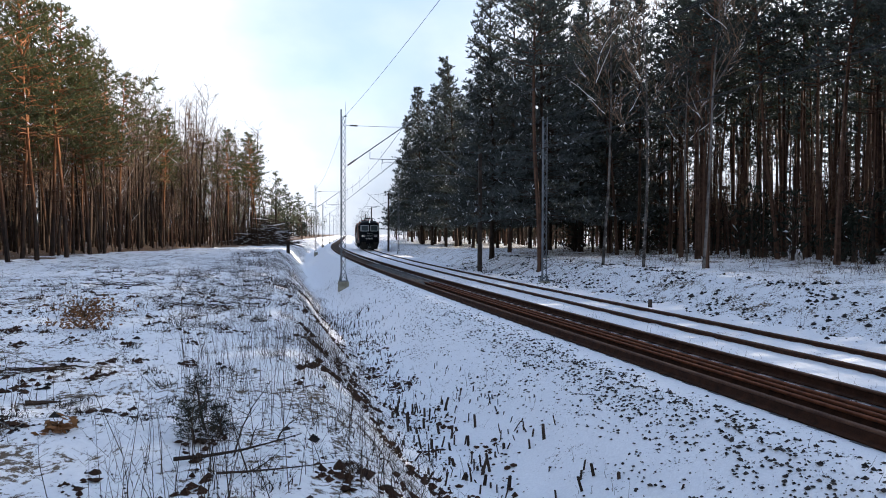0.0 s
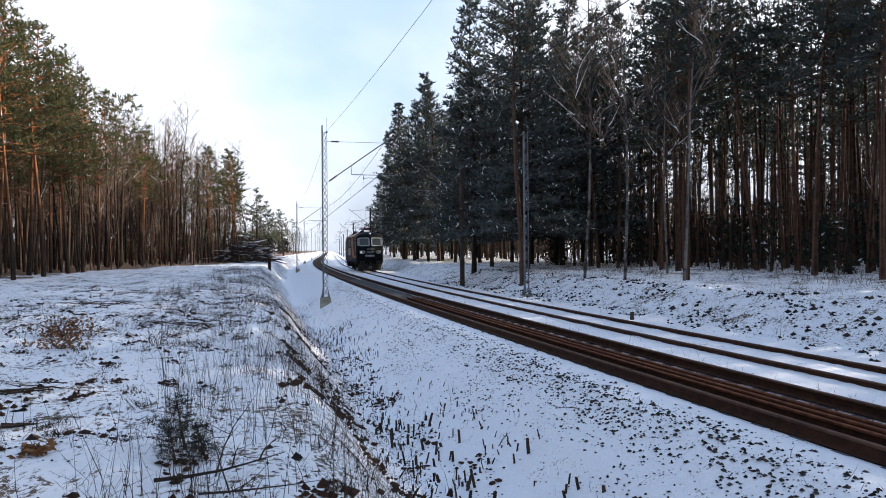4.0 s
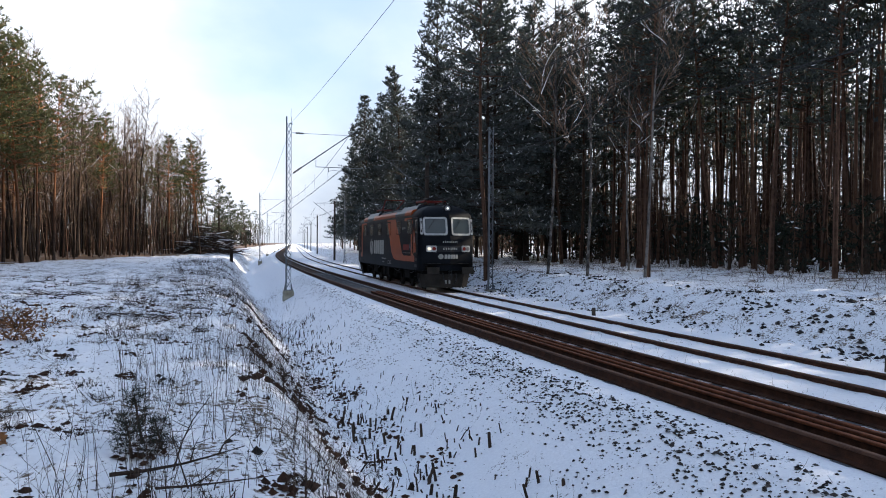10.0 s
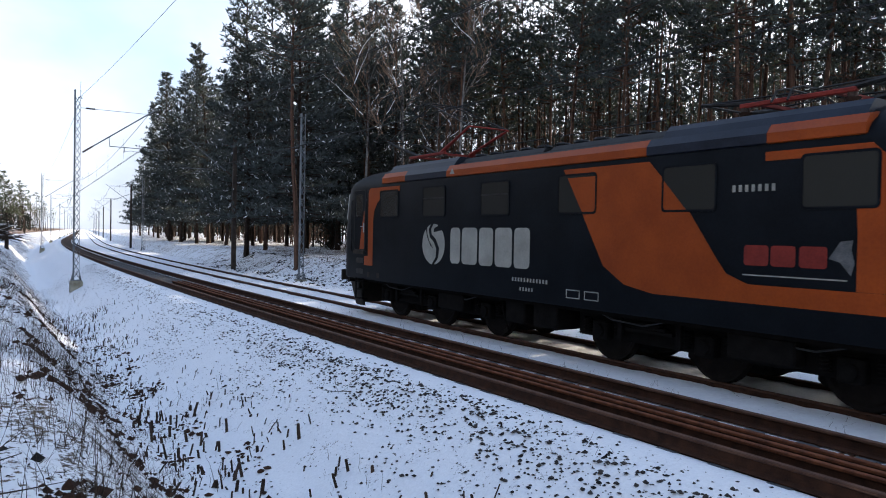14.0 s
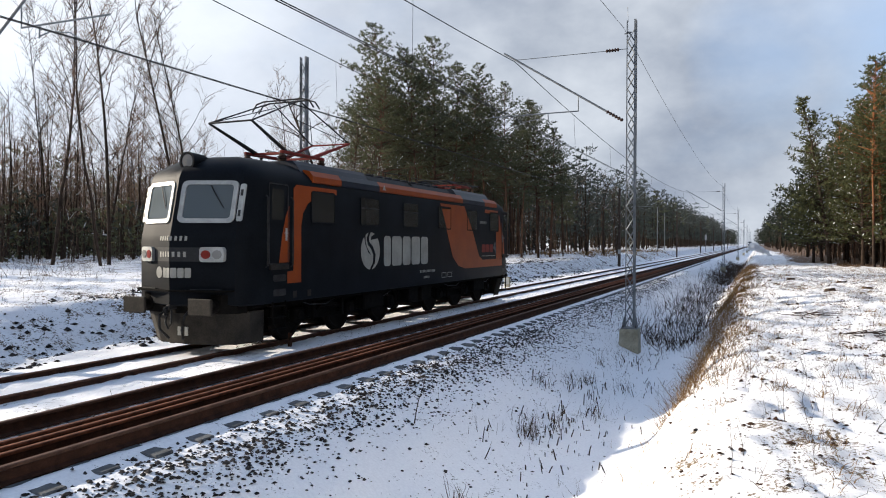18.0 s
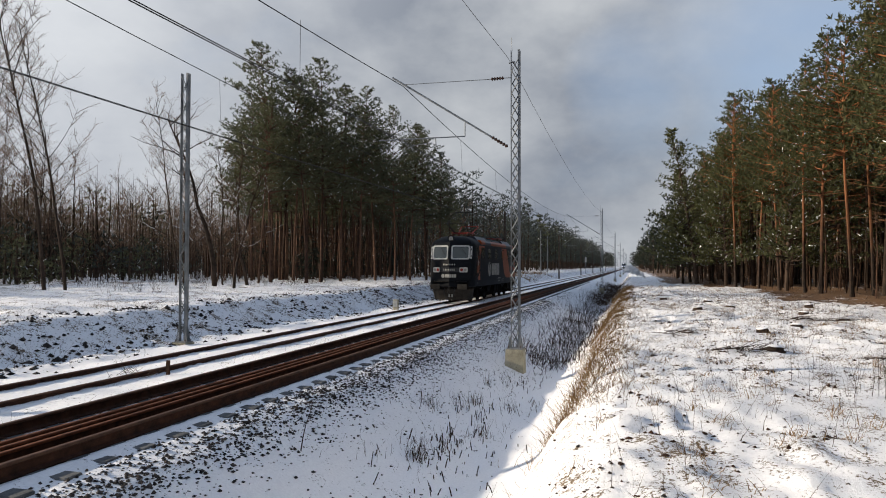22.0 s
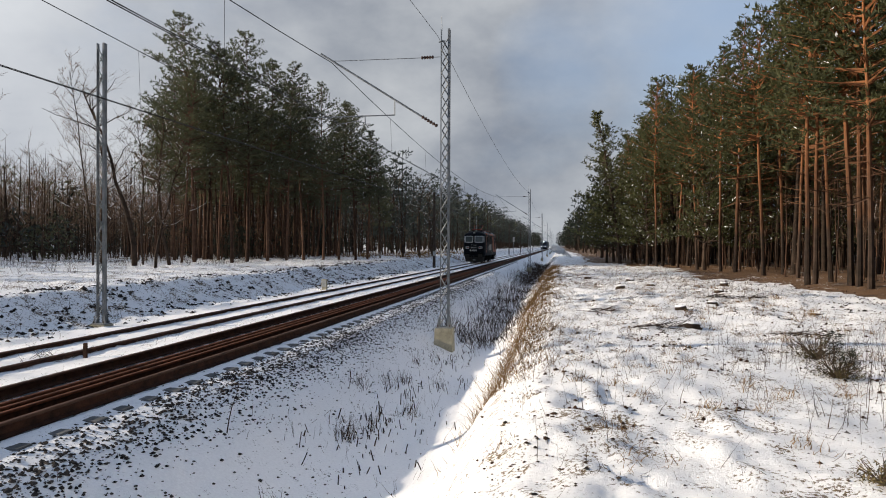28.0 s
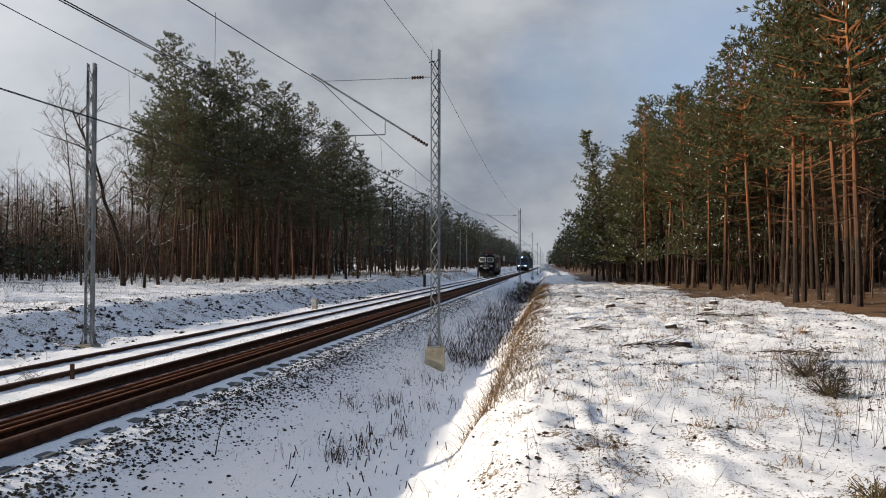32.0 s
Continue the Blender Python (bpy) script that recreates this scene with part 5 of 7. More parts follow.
def build_locomotive():
    t = thing("locomotive", "dark navy electric locomotive with orange stripes, its rear pantograph raised", "locomotive")
    body = part("body", hull([(1.06, 9.72, 1.52), (1.10, 9.8, 1.545), (2.5, 9.8, 1.545), (2.65, 9.77, 1.545), (3.9, 9.50, 1.54), (4.02, 9.45, 1.50), (4.15, 9.35, 1.40), (4.28, 9.15, 1.22),
                              (4.40, 8.85, 0.98), (4.49, 8.4, 0.68), (4.53, 7.9, 0.35)]), M["navy"], t, smooth=True)
    # painted stripes on the flank
    def stripe(outline, name="stripe", mat="orange", d=0.004):
        return part(name, Mesh().plate(outline, SIDE - 0.001, SIDE + d, "x"), M[mat], body)

    stripe([(1.17, 3.88), (1.75, 2.95), (2.35, 1.95), (2.9, 1.62), (3.6, 1.5), (7.95, 1.5), (7.95, 1.80), (5.5, 1.80), (5.1, 1.95), (4.9, 2.2), (4.32, 3.0), (3.45, 3.88)])
    stripe([(7.18, 1.804), (7.95, 1.804), (7.9, 2.6), (7.75, 3.2), (7.6, 3.62), (7.35, 3.86), (5.75, 3.86), (5.75, 3.72), (6.7, 3.72), (7.0, 3.5), (7.15, 3.1), (7.18, 2.6)])
    stripe([(-7.95, 1.5), (-7.38, 1.5), (-7.38, 2.9), (-7.3, 3.2), (-7.1, 3.44), (-6.75, 3.61), (-6.3, 3.7), (-5.75, 3.74), (-5.75, 3.88), (-7.58, 3.88), (-7.7, 3.78), (-7.7, 1.8), (-7.95, 1.78)])
    for a, b, c in ((-7.92, 2.0, 3.35), (7.92, 2.0, 3.35)):
        s = 1 if a > 0 else -1
        stripe([(s * 7.88, c), (s * 7.88, b), (s * 8.28, b), (s * 8.17, 2.6), (s * 8.02, 3.1)][:: (-s or 1)])
    # cornice panels above the windows
    def cornice(a, b, side):
        m = Mesh()
        prof = [(1.46, 3.96), (1.545, 4.0), (1.54, 4.15), (1.43, 4.29), (1.20, 4.33)]
        n = len(prof)
        for s in (side,):
            vs = [(s * x, a, z) for x, z in prof] + [(s * x, b, z) for x, z in prof]
            fs = [(i, (i + 1) % n, n + (i + 1) % n, n + i) for i in range(n)] + [tuple(range(n)), tuple(range(2 * n - 1, n - 1, -1))]
            m.add(vs, fs)
        return m

    for a, b, mat in ((-6.85, -5.48, "orange"), (-5.475, -3.32, "roof_blue"), (-3.315, 3.36, "orange"), (3.365, 5.75, "roof_blue"), (5.755, 7.25, "orange")):
        for side in (1, -1):
            part("cornice", cornice(a, b, side), M[mat], t)
    # roof hatches and their fittings
    for a, b, w, h, mat in ((-7.0, -3.45, 1.12, 4.56, "roof_blue"), (-3.35, -0.15, 0.98, 4.52, "roof"), (0.1, 3.3, 0.98, 4.52, "roof"), (3.45, 7.1, 1.12, 4.56, "roof_blue")):
        m = Mesh()
        prof = [(-w - 0.18, 4.2), (w + 0.18, 4.2), (w, h - 0.1), (w - 0.1, h), (-w + 0.1, h), (-w, h - 0.1)]
        vs = [(x, a, z) for x, z in prof] + [(x, b, z) for x, z in prof]
        m.add(vs, [(i, (i + 1) % 6, 6 + (i + 1) % 6, 6 + i) for i in range(6)] + [(5, 4, 3, 2, 1, 0), (6, 7, 8, 9, 10, 11)])
        part("roof_hatch", m, M[mat], t)
    for y in np.arange(-3.0, 3.2, 0.62):
        part("vent_cap", Mesh().disc_stack(4.52, [(0, 0.16), (0.05, 0.2), (0.09, 0.17), (0.11, 0.05)], 12, "z", (0.62, float(y))), M["roof"], t)
    for a, b in ((-3.3, -0.2), (0.15, 3.3)):
        m = Mesh().tube([(0.9, a, 4.5), (0.9, a + 0.06, 4.72), (0.9, b - 0.06, 4.72), (0.9, b, 4.5)], 0.013, 5)
        m.tube([(0.9, (a + b) / 2, 4.5), (0.9, (a + b) / 2, 4.72)], 0.011, 5)
        part("roof_rail", m, M["black"], t)
    for y in (-7.65, 7.65):
        m = Mesh().box(-0.32, y - 0.5, 4.36, 0.32, y + 0.4, 4.5, bevel=0.03)
        part("roof_box", m, M["roof"], t)
        part("air_horn", Mesh().tube([(0.55, y, 4.28), (0.55, y, 4.42)], 0.05, 8).disc_stack(4.42, [(0, 0.10), (0.05, 0.10), (0.06, 0.03), (0.12, 0.03), (0.14, 0.06)], 10, "z", (0.55, y)), M["black"], t)
    # engine-room windows
    for k, c in enumerate((-6.38, -3.9, -1.2, 1.57, 4.32, 6.9)):
        pane = part("side_window", Mesh().plate(rounded(c - 0.53, 3.0, c + 0.53, 3.74, 0.06), SIDE - 0.001, SIDE + 0.006 + 0.0004 * k, "x"), M["dim_glass"], t, "dusty engine-room window")
        m = Mesh()
        ring_frame(m, rounded(c - 0.57, 2.96, c + 0.57, 3.78, 0.08), rounded(c - 0.53, 3.0, c + 0.53, 3.74, 0.06), 0, 0.014, FLANK)
        part("window_frame", m, M["navy"], pane)
        if k in (1, 2):
            part("glazing_bar", Mesh().box(SIDE, c - 0.53, 3.44, SIDE + 0.02, c + 0.53, 3.48), M["black"], pane)
    # orange corner of the window panes that the stripe runs over
    stripe([(2.14, 3.0), (2.14, 3.70), (1.30, 3.70), (1.75, 2.98)], d=0.009)
    stripe([(3.76, 3.0), (4.28, 3.0), (3.76, 3.55)], d=0.009)
    # cab doors, both ends
    for s in (1, -1):
        door = part("cab_door", Mesh().plate(rounded(min(s * 7.93, s * 8.65), 1.98, max(s * 7.93, s * 8.65), 3.84, 0.05), SIDE - 0.06, SIDE + 0.0025, "x"), M["navy"], t)
        m = Mesh()
        ring_frame(m, rounded(min(s * 7.91, s * 8.67), 1.96, max(s * 7.91, s * 8.67), 3.86, 0.06), rounded(min(s * 7.94, s * 8.64), 1.99, max(s * 7.94, s * 8.64), 3.83, 0.05), 0, 0.008, FLANK)
        part("door_seal", m, M["black"], door)
        part("door_window", Mesh().plate(rounded(min(s * 8.1, s * 8.56), 3.0, max(s * 8.1, s * 8.56), 3.72, 0.05), SIDE, SIDE + 0.007, "x"), M["dim_glass"], door)
        part("door_handle", Mesh().box(SIDE, s * 8.0 - 0.035, 2.52, SIDE + 0.02, s * 8.0 + 0.035, 2.82, bevel=0.008).tube([(SIDE + 0.02, s * 8.0, 2.7), (SIDE + 0.05, s * 8.0, 2.7), (SIDE + 0.05, s * 8.12, 2.7)], 0.012, 6), M["frame"], door, "bright metal door handle")
        part("sill_plate", Mesh().box(SIDE, min(s * 7.93, s * 8.65), 1.84, SIDE + 0.05, max(s * 7.93, s * 8.65), 1.96, bevel=0.01), M["apron"], t)
        for y in (7.8, 8.78):
            part("grab_rail", Mesh().tube([(SIDE, s * y, 1.9), (SIDE + 0.06, s * y, 1.95), (SIDE + 0.06, s * y, 3.5), (SIDE, s * y, 3.55)], 0.022, 6), M["black"], t)
        steps = part("cab_steps", Mesh().box(SIDE - 0.03, min(s * 8.0, s * 8.02), 0.42, SIDE + 0.01, max(s * 8.0, s * 8.02), 1.1).box(SIDE - 0.03, min(s * 8.5, s * 8.52), 0.42, SIDE + 0.01, max(s * 8.5, s * 8.52), 1.1), M["under"], t)
        for z in (0.42, 0.70, 0.96):
            part("step_tread", Mesh().box(SIDE - 0.16, min(s * 8.0, s * 8.52), z, SIDE + 0.02, max(s * 8.0, s * 8.52), z + 0.03), M["under"], steps)
        for z in (1.22, 1.56):
            part("step_recess", Mesh().plate(rounded(min(s * 8.0, s * 8.5), z, max(s * 8.0, s * 8.5), z + 0.16, 0.05), SIDE, SIDE + 0.003, "x"), M["black"], t)
    # markings: brand shapes and plain bars for numbers
    mark = part("round_emblem", Mesh().plate([(-3.875 + 0.56 * math.cos(a * math.pi / 18), 2.24 + 0.54 * math.sin(a * math.pi / 18)) for a in range(36)], SIDE, SIDE + 0.005, "x"), M["white"], body, "light grey round emblem")
    curl = [(-3.98, 2.8), (-4.12, 2.62), (-4.05, 2.42), (-3.85, 2.30), (-3.72, 2.12), (-3.74, 1.9), (-3.95, 1.68), (-3.84, 1.68), (-3.62, 1.88), (-3.58, 2.14), (-3.76, 2.38), (-3.96, 2.5), (-3.99, 2.64), (-3.86, 2.8)]
    part("emblem_curl", Mesh().plate(curl, SIDE + 0.005, SIDE + 0.008, "x"), M["navy"], mark)
    part("emblem_curl", Mesh().plate([(-3.62, 2.74), (-3.84, 2.66), (-3.86, 2.56), (-3.66, 2.58), (-3.4, 2.62)], SIDE + 0.005, SIDE + 0.008, "x"), M["navy"], mark)
    part("emblem_curl", Mesh().plate([(-4.26, 2.66), (-4.20, 2.44), (-4.02, 2.2), (-3.86, 2.12), (-4.08, 2.28), (-4.18, 2.5), (-4.19, 2.7)], SIDE + 0.005, SIDE + 0.008, "x"), M["navy"], mark)
    x = -3.05
    for w in (0.44, 0.66, 0.56, 0.64, 0.55):
        part("brand_block", Mesh().plate(rounded(x, 1.77, x + w, 2.68, 0.12), SIDE, SIDE + 0.005, "x"), M["white"], body, "light grey brand block")
        x += w + 0.08
    def bars(a, z, n, w, h, gap):
        for k in range(n):
            q = a + k * (w + gap)
            part("number_bar", Mesh().box(SIDE, q, z, SIDE + 0.005, q + w, z + h), M["white"], body)

    bars(-0.48, 1.48, 12, 0.05, 0.085, 0.055)
    bars(-0.2, 1.28, 5, 0.05, 0.08, 0.05)
    bars(5.18, 3.26, 7, 0.055, 0.11, 0.06)
    for k, w in enumerate((0.42, 0.40, 0.42)):
        part("brand_block", Mesh().plate(rounded(5.42 + 0.46 * k, 2.1, 5.42 + 0.46 * k + w, 2.42, 0.05), SIDE, SIDE + 0.005, "x"), M["dull_red"], body, "red brand block")
    part("brand_shape", Mesh().plate([(6.78, 2.25), (6.95, 2.5), (7.12, 2.52), (7.1, 2.38), (7.15, 2.2), (7.1, 2.02), (6.95, 2.2)], SIDE, SIDE + 0.005, "x"), M["sleeper"], body, "pale grey brand shape")
    part("pin_line", Mesh().box(SIDE, 5.4, 1.94, SIDE + 0.004, 7.05, 1.96), M["white"], body)
    for a in (1.32, 1.85):
        m = Mesh()
        ring_frame(m, [(a, 1.24), (a + 0.4, 1.24), (a + 0.4, 1.42), (a, 1.42)], [(a + 0.02, 1.26), (a + 0.38, 1.26), (a + 0.38, 1.40), (a + 0.02, 1.40)], 0, 0.005, FLANK)
        part("data_box", m, M["white"], body)
    for a in (-7.72, -7.1):
        part("jack_mark", Mesh().box(SIDE, a, 1.14, SIDE + 0.005, a + 0.16, 1.30), M["apron"], body)
    part("warning_sign", Mesh().plate([(-3.15, 4.05), (-2.93, 4.05), (-3.04, 4.2)], 1.545, 1.549, "x"), M["white"], body)
    before = set(t.children)
    for s in (1, -1):
        build_loco_end(t, s)
    # the shell stands 0.35 m to the rear of the flank's window rhythm
    for ob in (set(t.children) - before) | {body}:
        ob.location.y -= 0.35
    for ob in body.children:
        ob.location.y += 0.35
    build_bogies(t)
    build_pantograph(t, -5.87, True)
    build_pantograph(t, 5.6, False)
    return t


def build_loco_end(t, s):
    """The pointed end wall (s = 1: front, -1: rear): windows, lamps, buffers, apron."""
    def flush(a, b, c):
        return (a, s * (face_y(b, a) + c), b)

    def sheet(outline, lo, hi):
        m = Mesh()
        n = len(outline)
        ps = [flush(a, b, lo) for a, b in outline] + [flush(a, b, hi) for a, b in outline]
        fs = [tuple(range(n, 2 * n))] + [(i, (i + 1) % n, n + (i + 1) % n, n + i) for i in range(n)]
        return m.add(ps, [f[:: -s] for f in fs])

    def span(a, b):
        return min(s * a, s * b), max(s * a, s * b)

    for side in (1, -1):
        c = side * 0.70
        outer, inner = rounded(c - 0.59, 2.90, c + 0.59, 3.85, 0.13), rounded(c - 0.50, 3.00, c + 0.50, 3.76, 0.08)
        m = Mesh()
        ring_frame(m, outer[:: -s], inner[:: -s], 0.002, 0.035, flush)
        fr = part("front_window", m, M["frame"], t, "light grey windscreen frame")
        part("windscreen", sheet(inner, 0.0, 0.012), M["glass"], fr)
        part("wiper", Mesh().tube([flush(c + 0.02, 3.74, 0.04), flush(c + 0.14, 3.55, 0.05), flush(c + 0.34, 3.24, 0.03)], 0.012, 5), M["black"], fr)
        st = part("vent_strip", sheet(rounded(side * 1.375 - 0.05, 2.94, side * 1.375 + 0.05, 3.78, 0.045), -0.04, 0.016), M["frame"], t)
        for z in (3.12, 3.58):
            part("vent_slot", sheet([(side * 1.375 - 0.025, z - 0.07), (side * 1.375 + 0.025, z - 0.07), (side * 1.375 + 0.025, z + 0.07), (side * 1.375 - 0.025, z + 0.07)], 0.016, 0.021), M["black"], st)
        q = side * 0.93
        lamp = part("lamp_housing", sheet(rounded(q - 0.25, 2.04, q + 0.25, 2.37, 0.07), -0.01, 0.09), M["frame"], t, "light grey lamp housing")
        lit = s > 0 and side > 0
        for dx, kind, mat in ((0.115, "headlamp", "lamp" if lit else "lens"), (-0.115, "tail_lamp", "red_lens")):
            x = q + side * dx
            part(kind, sheet([(x + 0.095 * math.cos(k * math.pi / 8), 2.205 + 0.095 * math.sin(k * math.pi / 8)) for k in range(16)], 0.09, 0.105), M[mat], lamp, "lit headlamp" if lit and kind == "headlamp" else "")
        buf = part("buffer", Mesh().disc_stack(s * 9.0, [(0, 0.17), (s * 0.5, 0.17), (s * 0.52, 0.12), (s * 0.86, 0.12)], 16, "y", (side * 0.93, 1.08)), M["under"], t)
        y0, y1 = span(9.84, 9.91)
        part("buffer_head", Mesh().box(side * 0.93 - 0.32, y0, 0.90, side * 0.93 + 0.32, y1, 1.26, bevel=0.018), M["apron"], buf)
        part("brake_hose", Mesh().tube([(side * 0.32, s * 9.5, 0.98), (side * 0.36, s * 9.72, 0.85), (side * 0.32, s * 9.76, 0.55), (side * 0.2, s * 9.6, 0.33)], 0.032, 7), M["black"], t)
        part("front_rail", Mesh().tube([flush(side * 0.5, 1.42, 0.0), flush(side * 0.5, 1.44, 0.1), flush(side * 1.1, 1.44, 0.1), flush(side * 1.1, 1.42, 0.0)], 0.014, 5), M["black"], t)
        part("number_panel", sheet([(side * 0.005, 2.05), (side * 0.66, 2.05), (side * 0.66, 2.36), (side * 0.005, 2.36)][:: side], 0.0, 0.006), M["roof"], t)
    big = part("top_lamp", Mesh().disc_stack(s * 8.75, [(0, 0.19), (s * 0.42, 0.21), (s * 0.52, 0.215), (s * 0.52, 0.17), (s * 0.49, 0.165)], 24, "y", (0, 4.31)), M["navy"], t)
    part("top_lamp_glass", Mesh().disc_stack(s * 9.245, [(0, 0.16), (s * 0.015, 0.14), (s * 0.022, 0.08)], 20, "y", (0, 4.31)), M["lens"], big)
    part("top_lamp_bulb", Mesh().disc_stack(s * 9.26, [(0, 0.05), (s * 0.02, 0.04)], 14, "y", (0, 4.31)), M["top_glow" if s > 0 else "lens"], big)
    for n, w, z, h, gap, x0 in ((8, 0.05, 2.51, 0.10, 0.055, -0.42), (7, 0.055, 2.15, 0.115, 0.062, -0.41)):
        for k in range(n):
            x = x0 + k * (w + gap)
            part("number_bar", sheet([(x, z), (x + w, z), (x + w, z + h), (x, z + h)], 0.006, 0.011), M["white"], t)
    part("round_emblem", sheet([(s * 0.46 + 0.13 * math.cos(k * math.pi / 9), 1.80 + 0.13 * math.sin(k * math.pi / 9)) for k in range(18)], 0.0, 0.006), M["white"], t, "small light grey emblem")
    for k in range(5):
        x = s * 0.15 - s * k * 0.15
        part("brand_block", sheet(rounded(min(x, x + s * 0.13), 1.69, max(x, x + s * 0.13), 1.91, 0.03), 0.0, 0.006), M["white"], t)
    plan = [(-1.40, 8.9), (-1.36, 9.2), (-1.1, 9.42), (0.0, 9.62), (1.1, 9.42), (1.36, 9.2), (1.40, 8.9)]
    m = Mesh().plate([(x, s * y) for x, y in plan][:: s], 0.90, 1.32, "z")
    part("buffer_beam", m, M["under"], t)
    part("shelf", Mesh().plate([(x * 0.98, s * (y + 0.22)) for x, y in plan][:: s], 1.39, 1.425, "z"), M["under"], t)
    y0, y1 = span(9.5, 9.85)
    part("coupling_hook", Mesh().box(-0.05, y0, 1.0, 0.05, y1, 1.1, bevel=0.012).tube([(0, s * 9.85, 1.05), (0, s * 9.95, 1.02), (0, s * 9.95, 0.9), (0, s * 9.85, 0.88)], 0.035, 7), M["black"], t)
    part("coupling_link", Mesh().tube([(0.06, s * 9.8, 1.0), (0.08, s * 9.83, 0.7), (0, s * 9.83, 0.58), (-0.08, s * 9.83, 0.7), (-0.06, s * 9.8, 1.0)], 0.024, 6), M["black"], t)
    plan = [(-1.40, 8.3), (-1.40, 8.8), (-1.25, 9.15), (-0.9, 9.36), (0, 9.5), (0.9, 9.36), (1.25, 9.15), (1.40, 8.8), (1.40, 8.3)]
    m = Mesh()
    n = len(plan)
    vs = [(x, s * y, 0.92) for x, y in plan] + [(x * 0.90, s * (y - 0.16), 0.18) for x, y in plan] + [(x * 0.97, s * (y - 0.05), 0.92) for x, y in plan] + [(x * 0.87, s * (y - 0.21), 0.18) for x, y in plan]
    fs = []
    for i in range(n - 1):
        fs += [(i, i + 1, n + i + 1, n + i), (2 * n + i, 3 * n + i, 3 * n + i + 1, 2 * n + i + 1), (n + i, n + i + 1, 3 * n + i + 1, 3 * n + i), (i, 2 * n + i, 2 * n + i + 1, i + 1)]
    part("apron", m.add(vs, fs), M["apron"], t, "dust-grey apron plate")
    y0, y1 = span(9.40, 9.42)
    for x in (-0.12, 0.08):
        part("apron_mark", Mesh().box(x, y0, 0.38, x + 0.09, y1, 0.58), M["white"], t)


def build_bogies(t):
    for c in (-4.45, 4.45):
        b = part("bogie", Mesh().box(-1.0, c - 3.3, 0.46, -0.88, c + 3.3, 0.98, bevel=0.02).box(0.88, c - 3.3, 0.46, 1.0, c + 3.3, 0.98, bevel=0.02).box(-0.9, c - 1.3, 0.6, 0.9, c - 1.05, 0.85).box(-0.9, c + 1.05, 0.6, 0.9, c + 1.3, 0.85), M["under"], t)
        for d in (-2.5, 0.0, 2.5):
            y = c + d
            for s in (1, -1):
                w = part("wheel", Mesh().disc_stack(s * 0.68, [(0, 0.655), (s * 0.03, 0.655), (s * 0.035, 0.625), (s * 0.135, 0.62), (s * 0.137, 0.55), (s * 0.10, 0.50), (s * 0.10, 0.2), (s * 0.15, 0.17), (s * 0.18, 0.14)], 28, "x", (y, 0.625)), M["wheel"], b)
                part("axle_box", Mesh().box(min(s * 1.0, s * 1.22), y - 0.2, 0.45, max(s * 1.0, s * 1.22), y + 0.2, 0.82, bevel=0.03).disc_stack(s * 1.22, [(0, 0.14), (s * 0.05, 0.13), (s * 0.06, 0.05)], 14, "x", (y, 0.625)), M["under"], b)
                for q in (-0.42, 0.42):
                    m = Mesh()
                    pts = [(s * 1.1 + 0.08 * math.cos(a * 0.9), y + q + 0.08 * math.sin(a * 0.9), 0.55 + 0.3 * a / 34) for a in range(35)]
                    part("coil_spring", m.tube(pts, 0.016, 4), M["under"], b)
                    part("brake_shoe", Mesh().box(min(s * 0.68, s * 0.8), y + q * 1.62 - 0.05, 0.42, max(s * 0.68, s * 0.8), y + q * 1.62 + 0.05, 0.85, bevel=0.015), M["under"], b)
            part("traction_motor", Mesh().box(-0.62, y - 0.85, 0.22, 0.62, y + 0.85, 0.96, bevel=0.08), M["under"], b)
        for s in (1, -1):
            part("leaf_spring", Mesh().box(min(s * 1.12, s * 1.26), c - 1.75, 0.72, max(s * 1.12, s * 1.26), c - 0.65, 0.78).box(min(s * 1.12, s * 1.26), c - 1.6, 0.79, max(s * 1.12, s * 1.26), c - 0.8, 0.84).box(min(s * 1.12, s * 1.26), c - 1.45, 0.85, max(s * 1.12, s * 1.26), c - 0.95, 0.90), M["under"], b)
            part("side_bearer", Mesh().box(min(s * 1.05, s * 1.36), c + 0.55, 0.55, max(s * 1.05, s * 1.36), c + 1.75, 0.98, bevel=0.03), M["under"], b)
            for q in (-1.9, -0.5):
                part("hanger", Mesh().box(min(s * 1.2, s * 1.27), c + q - 0.05, 0.5, max(s * 1.2, s * 1.27), c + q + 0.05, 1.06), M["under"], b)
            part("sand_pipe", Mesh().tube([(s * 1.15, c + 3.1, 1.05), (s * 1.12, c + 3.15, 0.6), (s * 0.85, c + 3.0, 0.2)], 0.028, 6), M["under"], b)
    part("floor_frame", Mesh().box(-1.40, -9.2, 0.98, 1.40, 9.2, 1.08), M["under"], t)
    for a, b in ((-0.95, -0.25), (0.05, 0.85)):
        part("battery_box", Mesh().box(-1.3, a, 0.5, 1.36, b, 1.02, bevel=0.03), M["under"], t)
    part("air_tank", Mesh().tube([(0.9, -1.45, 0.78), (0.9, -1.0, 0.78)], 0.2, 14), M["under"], t)
    for c in (-6.2, -2.9, 2.9, 6.2):
        m = Mesh()
        m.tube([(1.3, c - 0.9, 1.02), (1.32, c - 0.5, 0.9), (1.32, c + 0.3, 0.86), (1.3, c + 0.9, 1.02)], 0.018, 5)
        part("cable", m, M["black"], t)


